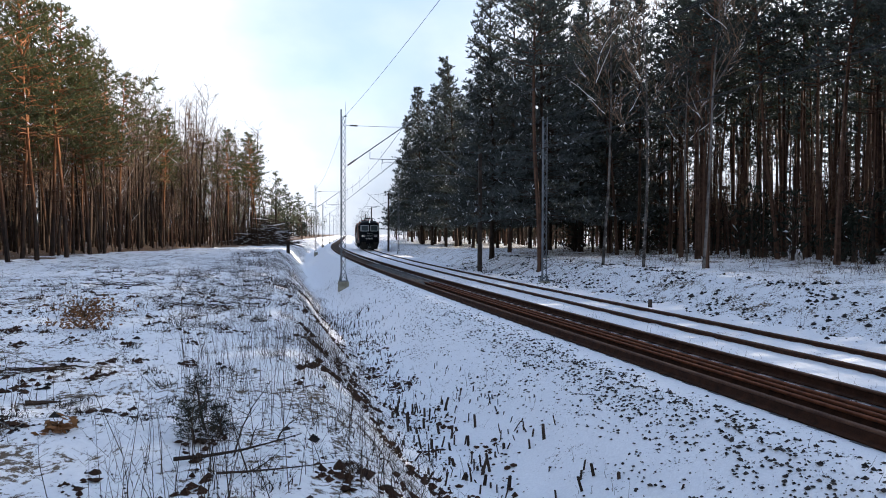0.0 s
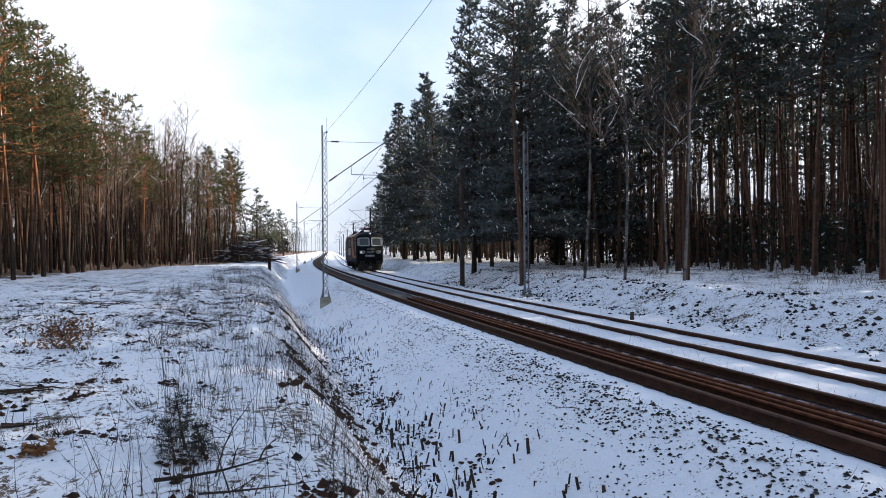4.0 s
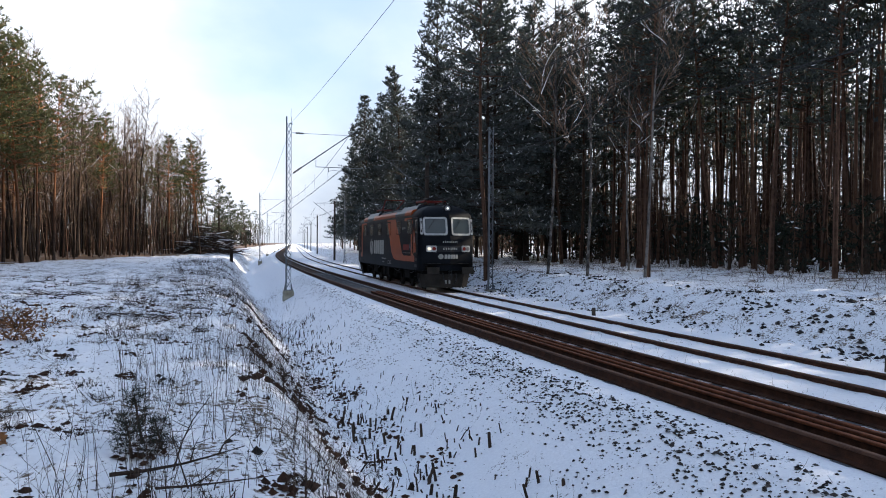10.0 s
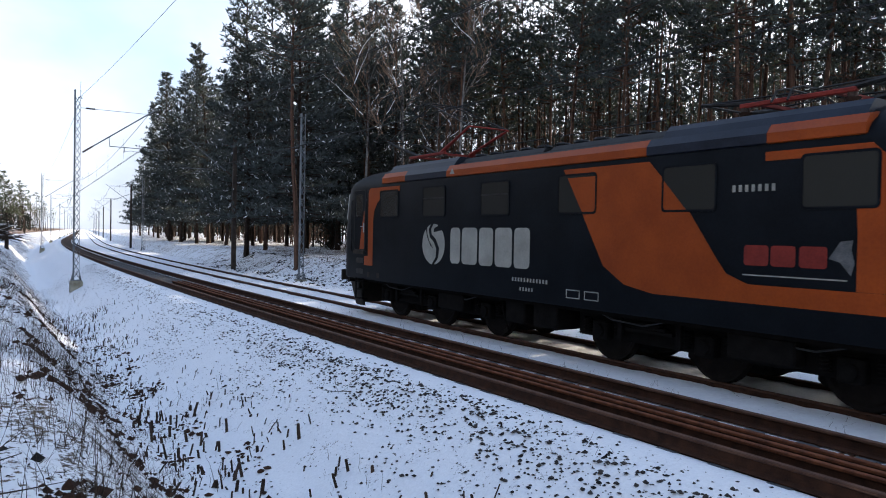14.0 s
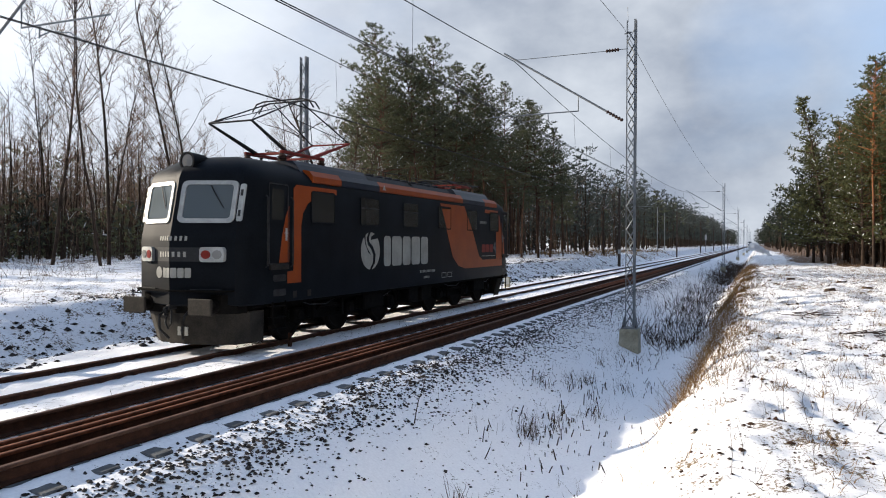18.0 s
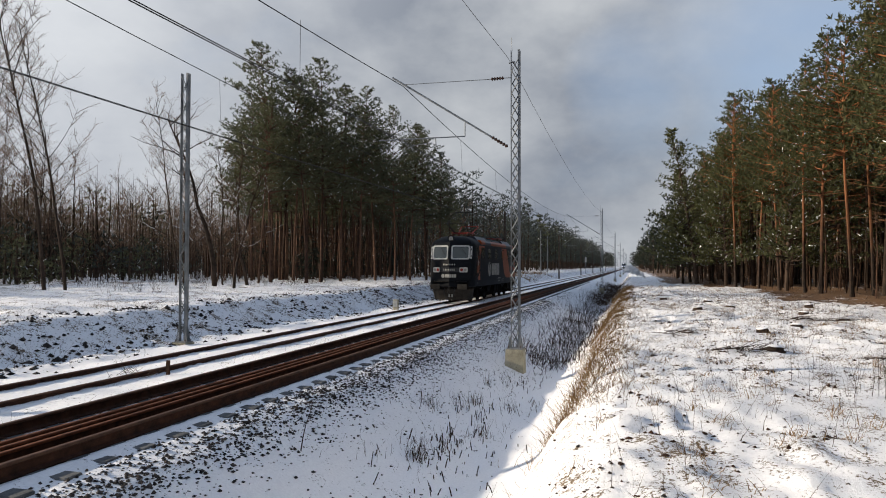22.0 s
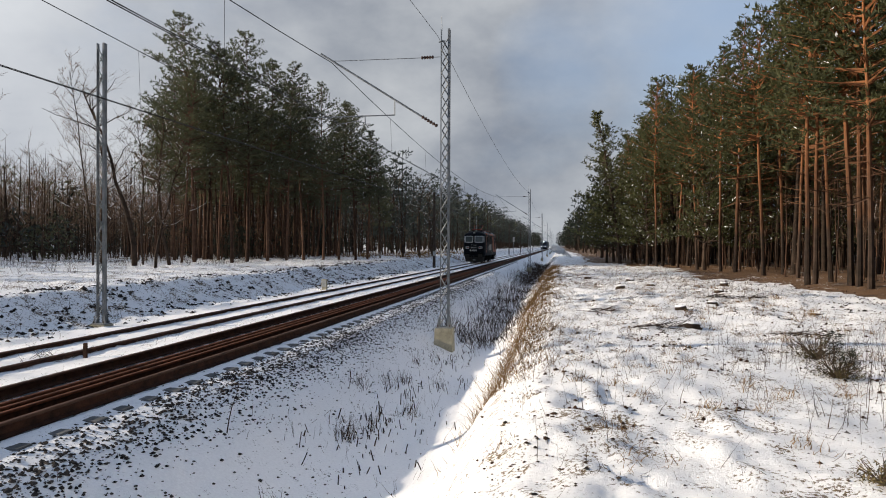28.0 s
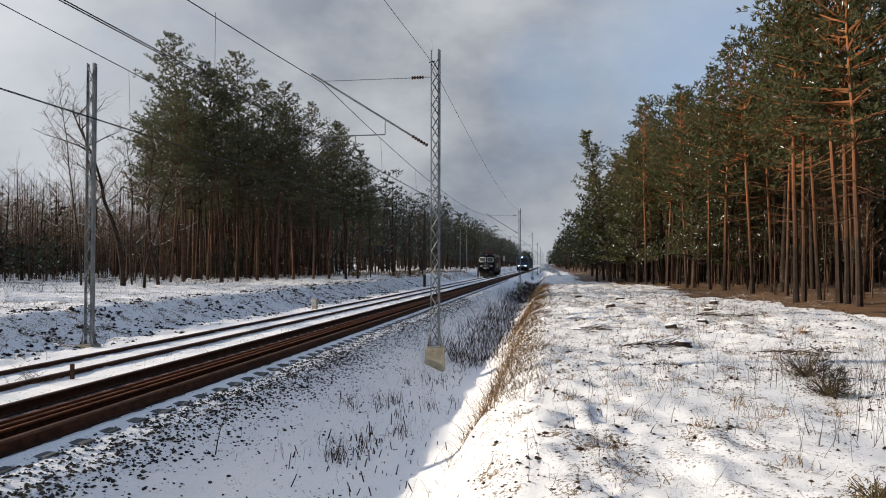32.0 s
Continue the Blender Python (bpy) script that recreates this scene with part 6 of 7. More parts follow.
def build_pantograph(t, c, up):
    p = part("pantograph", Mesh().box(-0.62, c - 1.0, 4.78, -0.52, c + 1.0, 4.86, bevel=0.015).box(0.52, c - 1.0, 4.78, 0.62, c + 1.0, 4.86, bevel=0.015).box(-0.6, c - 0.72, 4.79, 0.6, c - 0.62, 4.85).box(-0.6, c + 0.62, 4.79, 0.6, c + 0.72, 4.85), M["red"], t, "red pantograph base frame")
    for x in (-0.55, 0.55):
        for y in (c - 0.92, c + 0.92):
            m = Mesh()
            m.disc_stack(4.5, [(0, 0.10), (0.06, 0.15), (0.08, 0.09), (0.13, 0.14), (0.15, 0.09), (0.2, 0.13), (0.22, 0.08), (0.28, 0.08)], 12, "z", (x, y))
            part("insulator", m, M["insulator"], p)
    knee_z, top_z, knee = (5.42, 6.33, 2.28) if up else (4.93, 4.99, 1.75)
    for s in (1, -1):
        low, high = Mesh(), Mesh()
        for x in (-0.5, 0.5):
            low.tube([(x, c + s * 0.62, 4.84), (x * 1.3, c + s * knee, knee_z)], [0.06, 0.03], 7)
            high.tube([(x * 1.3, c + s * knee, knee_z), (x * 0.9, c + s * 0.1, top_z - 0.05)], [0.022, 0.018], 6)
            high.tube([(x * 1.3, c + s * knee, knee_z), (-x * 0.5, c + s * 0.8, knee_z + (top_z - knee_z) * 0.62)], 0.012, 5)
        low.tube([(-0.65, c + s * knee, knee_z), (0.65, c + s * knee, knee_z)], 0.025, 6)
        part("lower_arm", low, M["red"] if s > 0 and up else M["black"], p)
        part("upper_arm", high, M["black"], p)
        bow = Mesh().tube([(-1.0, c + s * 0.14, top_z - 0.26), (-0.86, c + s * 0.14, top_z - 0.06), (-0.62, c + s * 0.14, top_z), (0.62, c + s * 0.14, top_z), (0.86, c + s * 0.14, top_z - 0.06), (1.0, c + s * 0.14, top_z - 0.26)], 0.022, 6)
        part("contact_bow", bow, M["black"], p)
    sp = Mesh()
    for x in (-0.25, 0.25):
        sp.tube([(x + 0.04 * math.cos(a * 1.6), c - 0.55 + 1.1 * a / 60, 4.92 + 0.04 * math.sin(a * 1.6)) for a in range(61)], 0.010, 4)
    part("springs", sp, M["black"], p)


loco = build_locomotive()


def build_other():
    t = thing("approaching_locomotive", "distant blue locomotive with lit headlamps on the near track", "locomotive")
    part("body", hull([(1.0, 8.3, 1.42), (1.05, 8.4, 1.47), (2.3, 8.4, 1.47), (3.5, 8.1, 1.45), (3.75, 8.0, 1.35), (4.05, 7.7, 0.9), (4.15, 7.3, 0.4)], 0.2), M["blue"], t, smooth=True)
    part("waist_stripe", Mesh().box(-1.2, -8.42, 1.55, 1.2, -8.4, 1.8), M["white"], t)
    part("windscreen", Mesh().plate(rounded(-1.15, 2.55, 1.15, 3.35, 0.1), -8.44, -8.33, "y"), M["dim_glass"], t)
    part("underframe", Mesh().box(-1.25, -8.0, 0.35, 1.25, 8.0, 1.05), M["under"], t)
    part("buffer_beam", Mesh().box(-1.35, -8.6, 0.8, 1.35, -8.3, 1.25, bevel=0.03), M["under"], t)
    for x, z in ((-0.85, 1.68), (0.85, 1.68), (0.0, 3.72)):
        part("headlamp", Mesh().disc_stack(-8.40 if z < 3 else -7.98, [(0, 0.14), (-0.08, 0.14)], 14, "y", (x, z)), M["bright_lamp"], t, "bright headlamp")
    for k in range(3):
        part("wagon", Mesh().box(-1.42, 9.2 + 14.5 * k, 0.9, 1.42, 23 + 14.5 * k, 3.9, bevel=0.12), M["roof"], t)
    return t


other = build_other()


# ---- ground cover near the camera ----
def stones(name, label, lay, count, seed, small, big, mat="stone"):
    """Uncountable loose stones pressed into the snow; lay(rng, n) gives u and y."""
    rng = np.random.default_rng(seed)
    u, y = lay(rng, count)
    z = ground_z(u, y)
    t = np.array([turn(v) for v in y])
    x, yy = np.array([middle(v) for v in y]) + u * np.cos(t), y - u * np.sin(t)
    r = small + (big - small) * rng.random(count) ** 2.2
    base = np.array([(1, 0, 0), (0.3, 0.95, 0), (-0.8, 0.6, 0), (-0.8, -0.6, 0), (0.3, -0.95, 0), (0.1, 0.1, 1), (-0.1, 0, -0.8)])
    v = base[None] * rng.uniform(0.6, 1.25, (count, 7, 3)) * r[:, None, None] * np.stack([rng.uniform(0.8, 1.4, count), rng.uniform(0.8, 1.4, count), rng.uniform(0.5, 0.9, count)], -1)[:, None, :]
    a = rng.uniform(0, 6.28, count)
    c, s = np.cos(a)[:, None], np.sin(a)[:, None]
    v = np.stack([v[..., 0] * c - v[..., 1] * s + x[:, None], v[..., 0] * s + v[..., 1] * c + yy[:, None], v[..., 2] + (z + r * 0.12)[:, None]], -1).reshape(-1, 3)
    tri = np.array([(0, 1, 5), (1, 2, 5), (2, 3, 5), (3, 4, 5), (4, 0, 5), (1, 0, 6), (2, 1, 6), (3, 2, 6), (4, 3, 6), (0, 4, 6)])
    f = (tri[None] + 7 * np.arange(count)[:, None, None]).reshape(-1, 3)
    me = bpy.data.meshes.new(name)
    me.from_pydata(v.tolist(), [], f.tolist())
    me.materials.append(M[mat])
    return tagged(new(name, me), label, "stones", kind="stuff")


def shoulder(rng, n):
    y = np.concatenate([rng.uniform(-48, 62, n - n // 2), rng.uniform(-14, 18, n // 2)])
    u = np.where(rng.random(n) < 0.82, rng.normal(1.75, 0.25, n), 1.4 + 2.6 * rng.random(n) ** 2.4)
    return np.clip(u, 1.12, 4.3), y


def clumped(u0, u1, y0, y1, cluster=0.5, per=7):
    def lay(rng, n):
        k = max(1, n // per)
        cu, cy = rng.uniform(u0, u1, k), rng.uniform(y0, y1, k)
        i = rng.integers(0, k, n)
        return cu[i] + rng.normal(0, cluster, n) * 0.6, cy[i] + rng.normal(0, cluster, n)
    return lay


stones("ballast", "dark ballast stones showing through the snow", shoulder, 9000, 201, 0.010, 0.036)
stones("ballast", "dark crumbs of ballast on the snowy slope", clumped(1.2, 4.4, -45, 60, 0.3, 12), 4600, 202, 0.006, 0.026)
stones("ballast", "rusty ballast between the rails", lambda r, n: (r.uniform(-0.68, 0.68, n), r.uniform(-30, 45, n)), 6000, 203, 0.012, 0.03, "dirt")
stones("ballast", "dark gravel along the shoulder of the track", lambda r, n: (np.clip(r.normal(1.75, 0.36, n), 1.15, 3.0), r.uniform(3, 46, n)), 9000, 208, 0.010, 0.036)
stones("ballast", "dark crumbs of ballast scattered down the slope", clumped(1.3, 3.0, -22, -2, 0.3, 14), 2000, 211, 0.007, 0.03)
stones("ballast", "dark crumbs of ballast scattered down the slope", clumped(1.3, 2.8, 4, 28, 0.3, 14), 1300, 212, 0.007, 0.028)
stones("clods", "dark clods and litter on the far bank", clumped(-11.8, -7.4, -60, 70, 0.35, 7), 6500, 204, 0.02, 0.10)
stones("clods", "large dark clods along the far bank", clumped(-11.6, -8.2, -40, 90, 0.5, 4), 700, 209, 0.05, 0.14)
stones("clods", "crumbs of soil on the snowy bank", clumped(5.4, 17, -45, 2, 0.3, 16), 15000, 205, 0.006, 0.022)
stones("clods", "brown crumbs on the sunlit bank", clumped(6.0, 15, 4.5, 50, 0.4, 18), 22000, 206, 0.004, 0.016, "stalk")
stones("clods", "dark crumbs of soil on the sunlit bank", clumped(6.2, 16, 5, 60, 0.35, 11), 9000, 210, 0.006, 0.034, "dirt")
stones("clods", "dark clods under thin snow on the bank", clumped(5.6, 13, -30, -3.5, 0.12, 22), 4200, 213, 0.012, 0.045, "dirt")
stones("clods", "dark soil showing in the ditch bottom", clumped(3.5, 5.3, -24, -3.6, 0.2, 14), 1500, 214, 0.015, 0.06, "dirt")
stones("clods", "dark earth broken open along the ditch edge", clumped(4.8, 6.2, -26, -3.2, 0.2, 9), 380, 215, 0.025, 0.09, "dirt")
stones("clods", "clods and bark on the bank", clumped(5.6, 20, -60, 60, 0.5, 6), 1600, 207, 0.02, 0.06)


def stems(name, label, lay, count, seed, low, high, thick, mat, lean=0.25, curve=0.2, side=0, category="dry plants", taper=0.75):
    """Dry stalks: thin three-sided rods, some with side twigs."""
    rng = np.random.default_rng(seed)
    u, y = lay(rng, count)
    z = ground_z(u, y)
    V, F = [], []

    def rod(p, d, h, w):
        o = len(V)
        q = np.array(d)
        for k in range(4):
            r = w * (1 - taper * k / 3)
            V.extend([(p[0] + r, p[1], p[2]), (p[0] - 0.5 * r, p[1] + 0.87 * r, p[2]), (p[0] - 0.5 * r, p[1] - 0.87 * r, p[2])])
            if k < 3:
                q = q + rng.normal(0, curve, 3) * (1, 1, 0.4)
                q = q / np.linalg.norm(q)
                p = p + q * h / 3
        for k in range(3):
            for b in range(3):
                F.append((o + 3 * k + b, o + 3 * k + (b + 1) % 3, o + 3 * k + 3 + (b + 1) % 3, o + 3 * k + 3 + b))
        F.append((o + 9, o + 10, o + 11))
        return p, q

    for i in range(count):
        x, yy, _ = at(float(u[i]), float(y[i]))
        h = low + (high - low) * rng.random() ** 1.7
        p0 = np.array([x, yy, z[i] - 0.01])
        d = np.array([rng.normal(0, lean), rng.normal(0, lean), 1.0])
        d /= np.linalg.norm(d)
        rod(p0, d, h, thick * rng.uniform(0.6, 1.4))
        for _ in range(rng.integers(0, side + 1)):
            f = rng.uniform(0.3, 0.9)
            a = rng.uniform(0, 6.28)
            rod(p0 + d * h * f, np.array([math.cos(a) * 0.7, math.sin(a) * 0.7, 0.6]), h * rng.uniform(0.15, 0.4), thick * 0.55)
    me = bpy.data.meshes.new(name)
    me.from_pydata(V, [], F)
    me.materials.append(M[mat])
    return tagged(new(name, me), label, category, kind="stuff")


# bank beside the camera, towards the coming train
stems("dry_weeds", "thin upright dry weed stalks on the bank", clumped(5.8, 7.6, -12, -3.2, 0.35, 16), 420, 301, 0.25, 0.95, 0.0032, "stalk", 0.12, 0.10, 5)
stems("dry_weeds", "thin dry stalks on the snowy bank", clumped(5.4, 10.5, -34, -4, 0.35, 22), 520, 302, 0.12, 0.6, 0.003, "stalk", 0.25, 0.15, 3)
stems("dead_grass", "matted dead grass on the ditch side", clumped(4.7, 6.0, -40, -3, 0.3, 30), 2200, 303, 0.04, 0.2, 0.0032, "stalk", 1.3, 0.3, 0, "grass")
stems("brambles", "tangle of dark brambles on the ditch side", clumped(4.3, 6.1, -40, -5, 0.4, 22), 2400, 304, 0.08, 0.38, 0.0042, "dark_bark", 1.0, 0.5, 2)
stems("dead_grass", "low dead grass showing through the snow", clumped(6.2, 16, -50, -2, 0.28, 26), 7000, 305, 0.03, 0.16, 0.003, "stalk", 0.9, 0.3, 0, "grass")
stems("heather", "low dark heather clumps on the bank", clumped(6.0, 13, -32, -3.6, 0.13, 60), 9500, 306, 0.03, 0.13, 0.005, "dark_bark", 0.7, 0.4, 2)
stems("dry_weeds", "dark clumps of dry weeds along the bank's crest", clumped(5.4, 9.5, -62, -12, 0.4, 30), 3000, 328, 0.12, 0.5, 0.006, "dark_bark", 0.5, 0.3, 2)
# ditch floor and the foot of the embankment
stems("cut_stubs", "dark cut stubs sticking out of the ditch", clumped(3.0, 4.7, -30, -4, 0.5, 9), 620, 307, 0.05, 0.2, 0.012, "dark_bark", 0.2, 0.05, 0, taper=0.12)
stems("ditch_weeds", "dry weeds in the ditch", clumped(2.9, 5.0, -45, -4, 0.4, 12), 380, 308, 0.1, 0.5, 0.0035, "stalk", 0.35, 0.2, 2)
stems("cut_stubs", "dark cut stubs sticking out of the snowy ditch", clumped(3.0, 4.6, 8, 40, 0.5, 9), 420, 309, 0.05, 0.20, 0.009, "dark_bark", 0.2, 0.05, 0, taper=0.12)
stems("ditch_weeds", "dry weeds in the ditch", clumped(2.7, 4.8, 8, 70, 0.4, 12), 700, 310, 0.08, 0.4, 0.0035, "stalk", 0.4, 0.2, 2)
stems("slope_weeds", "scattered dry stalks on the embankment", clumped(1.4, 3.6, -40, 60, 0.4, 6), 700, 311, 0.06, 0.3, 0.003, "stalk", 0.4, 0.2, 1)
stems("dark_growth", "dark dry growth along the ditch far ahead", clumped(3.2, 5.3, 24, 120, 0.8, 30), 7000, 312, 0.2, 0.75, 0.011, "dark_bark", 0.5, 0.3, 1)
# bank edge towards the leaving train: bleached grass
stems("bleached_grass", "bleached grass hanging over the ditch edge", clumped(5.6, 6.5, 9.5, 60, 0.45, 60), 15000, 313, 0.12, 0.45, 0.0042, "straw", 0.9, 0.25, 0, "grass")
stems("bleached_grass", "bleached grass showing on the sunlit bank", clumped(6.3, 13, 5.5, 60, 0.13, 26), 15000, 314, 0.04, 0.2, 0.0042, "straw", 0.9, 0.3, 0, "grass")
stems("dry_weeds", "thin dry weeds on the sunlit bank", clumped(6.6, 13, 5, 40, 0.6, 10), 1400, 315, 0.12, 0.55, 0.0028, "stalk", 0.25, 0.12, 3)
stems("dry_weeds", "tall thin weeds on the sunlit bank", clumped(8.8, 12.5, 4.5, 11, 0.5, 10), 260, 316, 0.3, 0.8, 0.003, "stalk", 0.15, 0.1, 3)
stems("lying_twigs", "thin dark twigs lying on the sunlit bank", clumped(6.2, 15, 4.6, 48, 0.5, 9), 7500, 323, 0.05, 0.32, 0.0042, "stalk", 4.0, 0.25, 1, "twigs")
stems("lying_twigs", "thin dark twigs lying on the snowy bank", clumped(5.6, 15, -40, -3, 0.5, 7), 3400, 324, 0.06, 0.35, 0.0048, "dark_bark", 4.0, 0.25, 1, "twigs")
stems("cut_stubs", "thick dark cut stubs in the ditch bottom", clumped(3.1, 4.5, 6.5, 15, 0.35, 6), 60, 325, 0.08, 0.24, 0.011, "dark_bark", 0.16, 0.04, 0, taper=0.12)
stems("dead_shoots", "clumps of reddish dead shoots in the ditch", clumped(2.8, 4.2, 8, 18, 0.16, 26), 280, 326, 0.1, 0.36, 0.005, "stalk", 0.2, 0.15, 2)
stems("cut_stubs", "thick dark cut stubs in the ditch bottom", clumped(2.7, 4.4, -14, -4, 0.35, 6), 90, 327, 0.08, 0.28, 0.022, "dark_bark", 0.16, 0.04, 0, taper=0.12)
# far bank
stems("far_bank_weeds", "dry weeds and twigs on the far bank", clumped(-16, -7.6, -60, 80, 0.6, 9), 2600, 317, 0.1, 0.6, 0.005, "stalk", 0.5, 0.3, 2)
stems("far_bank_grass", "dead grass on the far bank", clumped(-13, -8.2, -50, 70, 0.4, 24), 4200, 318, 0.06, 0.25, 0.006, "stalk", 0.8, 0.3, 0, "grass")
stems("strip_weeds", "weeds between the tracks", clumped(-4.0, -1.5, -40, 60, 0.3, 5), 900, 319, 0.05, 0.3, 0.003, "stalk", 0.5, 0.3, 2)
stems("wood_edge_scrub", "brown scrub under the wood's edge", clumped(-26, -15, -60, 0, 0.8, 14), 1500, 320, 0.3, 1.6, 0.008, "stalk", 0.35, 0.25, 4)
stems("wood_edge_scrub", "grey scrub before the leafless trees", clumped(-40, -18, 4, 110, 1.2, 14), 2200, 321, 0.3, 1.6, 0.009, "stalk", 0.4, 0.25, 4)
stems("bleached_grass", "bleached grass beyond the pines", clumped(-22, -9, 80, 160, 1.0, 40), 3000, 322, 0.3, 0.8, 0.02, "straw", 0.5, 0.2, 0, "grass")


# ---- single things on the banks ----
def branchy(rng, start, way, length, r, kids, m, depth=2):
    pts = wander(rng, start, way, length, 4, 0.16)
    m.tube(pts, [r * (1 - 0.8 * i / 4) for i in range(5)], 5)
    if depth:
        for _ in range(kids):
            f = rng.uniform(0.25, 0.9)
            i = min(int(f * 4), 3)
            p = Vector(pts[i]).lerp(Vector(pts[i + 1]), f * 4 - i)
            branchy(rng, p, (rng.uniform(-1, 1), rng.uniform(-1, 1), rng.uniform(0.1, 0.9)), length * rng.uniform(0.25, 0.45), r * 0.5, kids - 1, m, depth - 1)


def put(u, y, dz=0.0, turn_z=0.0):
    return pose(*on_ground(u, y, dz), 0, 0, turn_z)


def fir_sapling(u, y, h, seed):
    rng = random.Random(seed)
    t = thing("fir_sapling", "small dark green pine sapling among dry grass on the bank", "sapling", put(u, y))
    st, cr = Mesh(), Mesh()
    line = wander(rng, (0, 0, -0.05), (0.12, 0.05, 1), h, 5, 0.08)
    st.tube(line, [0.014, 0.012, 0.010, 0.008, 0.006, 0.003], 6)
    cs = []
    for k in range(16):
        f = 0.15 + 0.82 * k / 16
        i = min(int(f * 5), 4)
        p = Vector(line[i]).lerp(Vector(line[i + 1]), f * 5 - i)
        a = k * 2.4
        ln = h * 0.42 * (1.05 - f)
        b = wander(rng, p, (math.cos(a), math.sin(a), 0.25), ln, 3, 0.15)
        st.tube(b, [0.005, 0.004, 0.003, 0.002], 3)
        for q in b[1:]:
            for _ in range(2):
                cs.append((Vector(q) + Vector((rng.gauss(0, 0.02), rng.gauss(0, 0.02), rng.gauss(0, 0.02))), Vector((math.cos(a), math.sin(a), 0.2))))
    part("stem", st, M["dark_bark"], t)
    tufts(cr, rng, cs, 0.07, 9, 0.05, 0.03)
    part("needles", cr, [M["needle_deep"], M["snow"]], t)
    return t


fir_sapling(7.25, -6.1, 0.54, 5)
fir_sapling(7.3, -5.75, 0.34, 6)
fir_sapling(7.1, -5.9, 0.3, 9)
fir_sapling(10.4, 10.3, 0.5, 7)
fir_sapling(10.1, 9.0, 0.4, 8)

for (u, y, n, r, seed, label) in ((9.95, -14.3, 340, 0.6, 1, "bush of brown oak leaves on the snowy bank"), (8.35, -6.2, 60, 0.14, 2, "tuft of curled brown leaves in the snow"), (10.3, 10.6, 900, 0.42, 3, "low olive-brown heather tussock in the snow"), (10.0, 9.0, 700, 0.36, 4, "low olive-brown heather tussock in the snow"), (8.9, 5.1, 360, 0.2, 5, "low olive-brown heather tussock in the snow"), (9.7, -13.0, 200, 0.5, 9, "bush of brown oak leaves on the snowy bank")):
    rng = random.Random(seed)
    t = thing("leafy_bush", label, "bush", put(u, y))
    m, l = Mesh(), Mesh()
    for _ in range(max(5, n // 14)):
        a = rng.uniform(0, 6.28)
        m.tube(wander(rng, (0, 0, 0), (math.cos(a) * 0.7, math.sin(a) * 0.7, rng.uniform(0.3, 1)), r, 3, 0.3), [0.006, 0.005, 0.004, 0.002], 3)
    tagged(part("twigs", m, M["stalk"], t), kind="stuff")
    for _ in range(n):
        c = Vector((rng.gauss(0, r * 0.5), rng.gauss(0, r * 0.5), abs(rng.gauss(0, r * 0.28)) + 0.02))
        fine = 0.5 if "heather" in label else 1.0
        a = Vector((rng.gauss(0, 1), rng.gauss(0, 1), rng.gauss(0, 0.6))).normalized() * rng.uniform(0.03, 0.06) * fine
        b = a.cross(Vector((rng.gauss(0, 1), rng.gauss(0, 1), rng.gauss(0, 1)))).normalized() * 0.018 * fine * fine
        l.add([tuple(c - a), tuple(c + b), tuple(c + a), tuple(c - b)], [(0, 1, 2, 3)])
    part("leaves", l, M["heather" if "heather" in label else "brown_leaf"], t)

for (u, y, z, way, length, r, kids, seed, label) in ((7.4, -5.25, 0.05, (-0.95, -0.25, 0.04), 0.95, 0.016, 2, 1, "dark fallen branch lying in the snow"), (7.1, -5.0, 0.03, (-0.8, 0.15, 0.05), 0.8, 0.010, 2, 2, "thin fallen branch lying in the snow"),
                                                        (8.95, -7.45, 0.03, (-1, -0.2, 0.03), 0.42, 0.028, 0, 3, "short piece of dark branch in the snow"), (7.0, -5.3, 0.05, (-0.2, -0.75, 0.55), 0.9, 0.007, 3, 4, "arched bramble stem over the snow"), (6.9, -5.0, 0.02, (0.3, -0.6, 0.7), 0.8, 0.006, 3, 5, "arched bramble stem over the snow"),
                                                        (2.4, 9.25, 0.0, (0.05, 0, 1), 0.75, 0.010, 3, 6, "bare forked twig growing on the embankment"), (3.5, 11.1, 0.0, (0.25, 0.2, 0.8), 0.4, 0.012, 1, 7, "broken stick standing in the ditch"), (2.1, -9.6, 0.05, (0.9, 0.2, 0.1), 0.5, 0.008, 2, 8, "thin twig lying on the embankment"),
                                                        (-14.5, -14.5, 0.3, (-0.6, 0.5, 0.5), 1.6, 0.014, 3, 9, "bent bare sapling on the far bank"), (5.7, 13.0, 0.0, (0.3, -0.2, 0.9), 0.9, 0.008, 3, 10, "dry bent stem at the ditch edge")):
    rng = random.Random(seed + 40)
    m = Mesh()
    branchy(rng, (0, 0, 0), way, length, r, kids, m, 2 if kids else 0)
    solo("branch", m, M["dark_bark"], label, "branch", put(u, y, z))


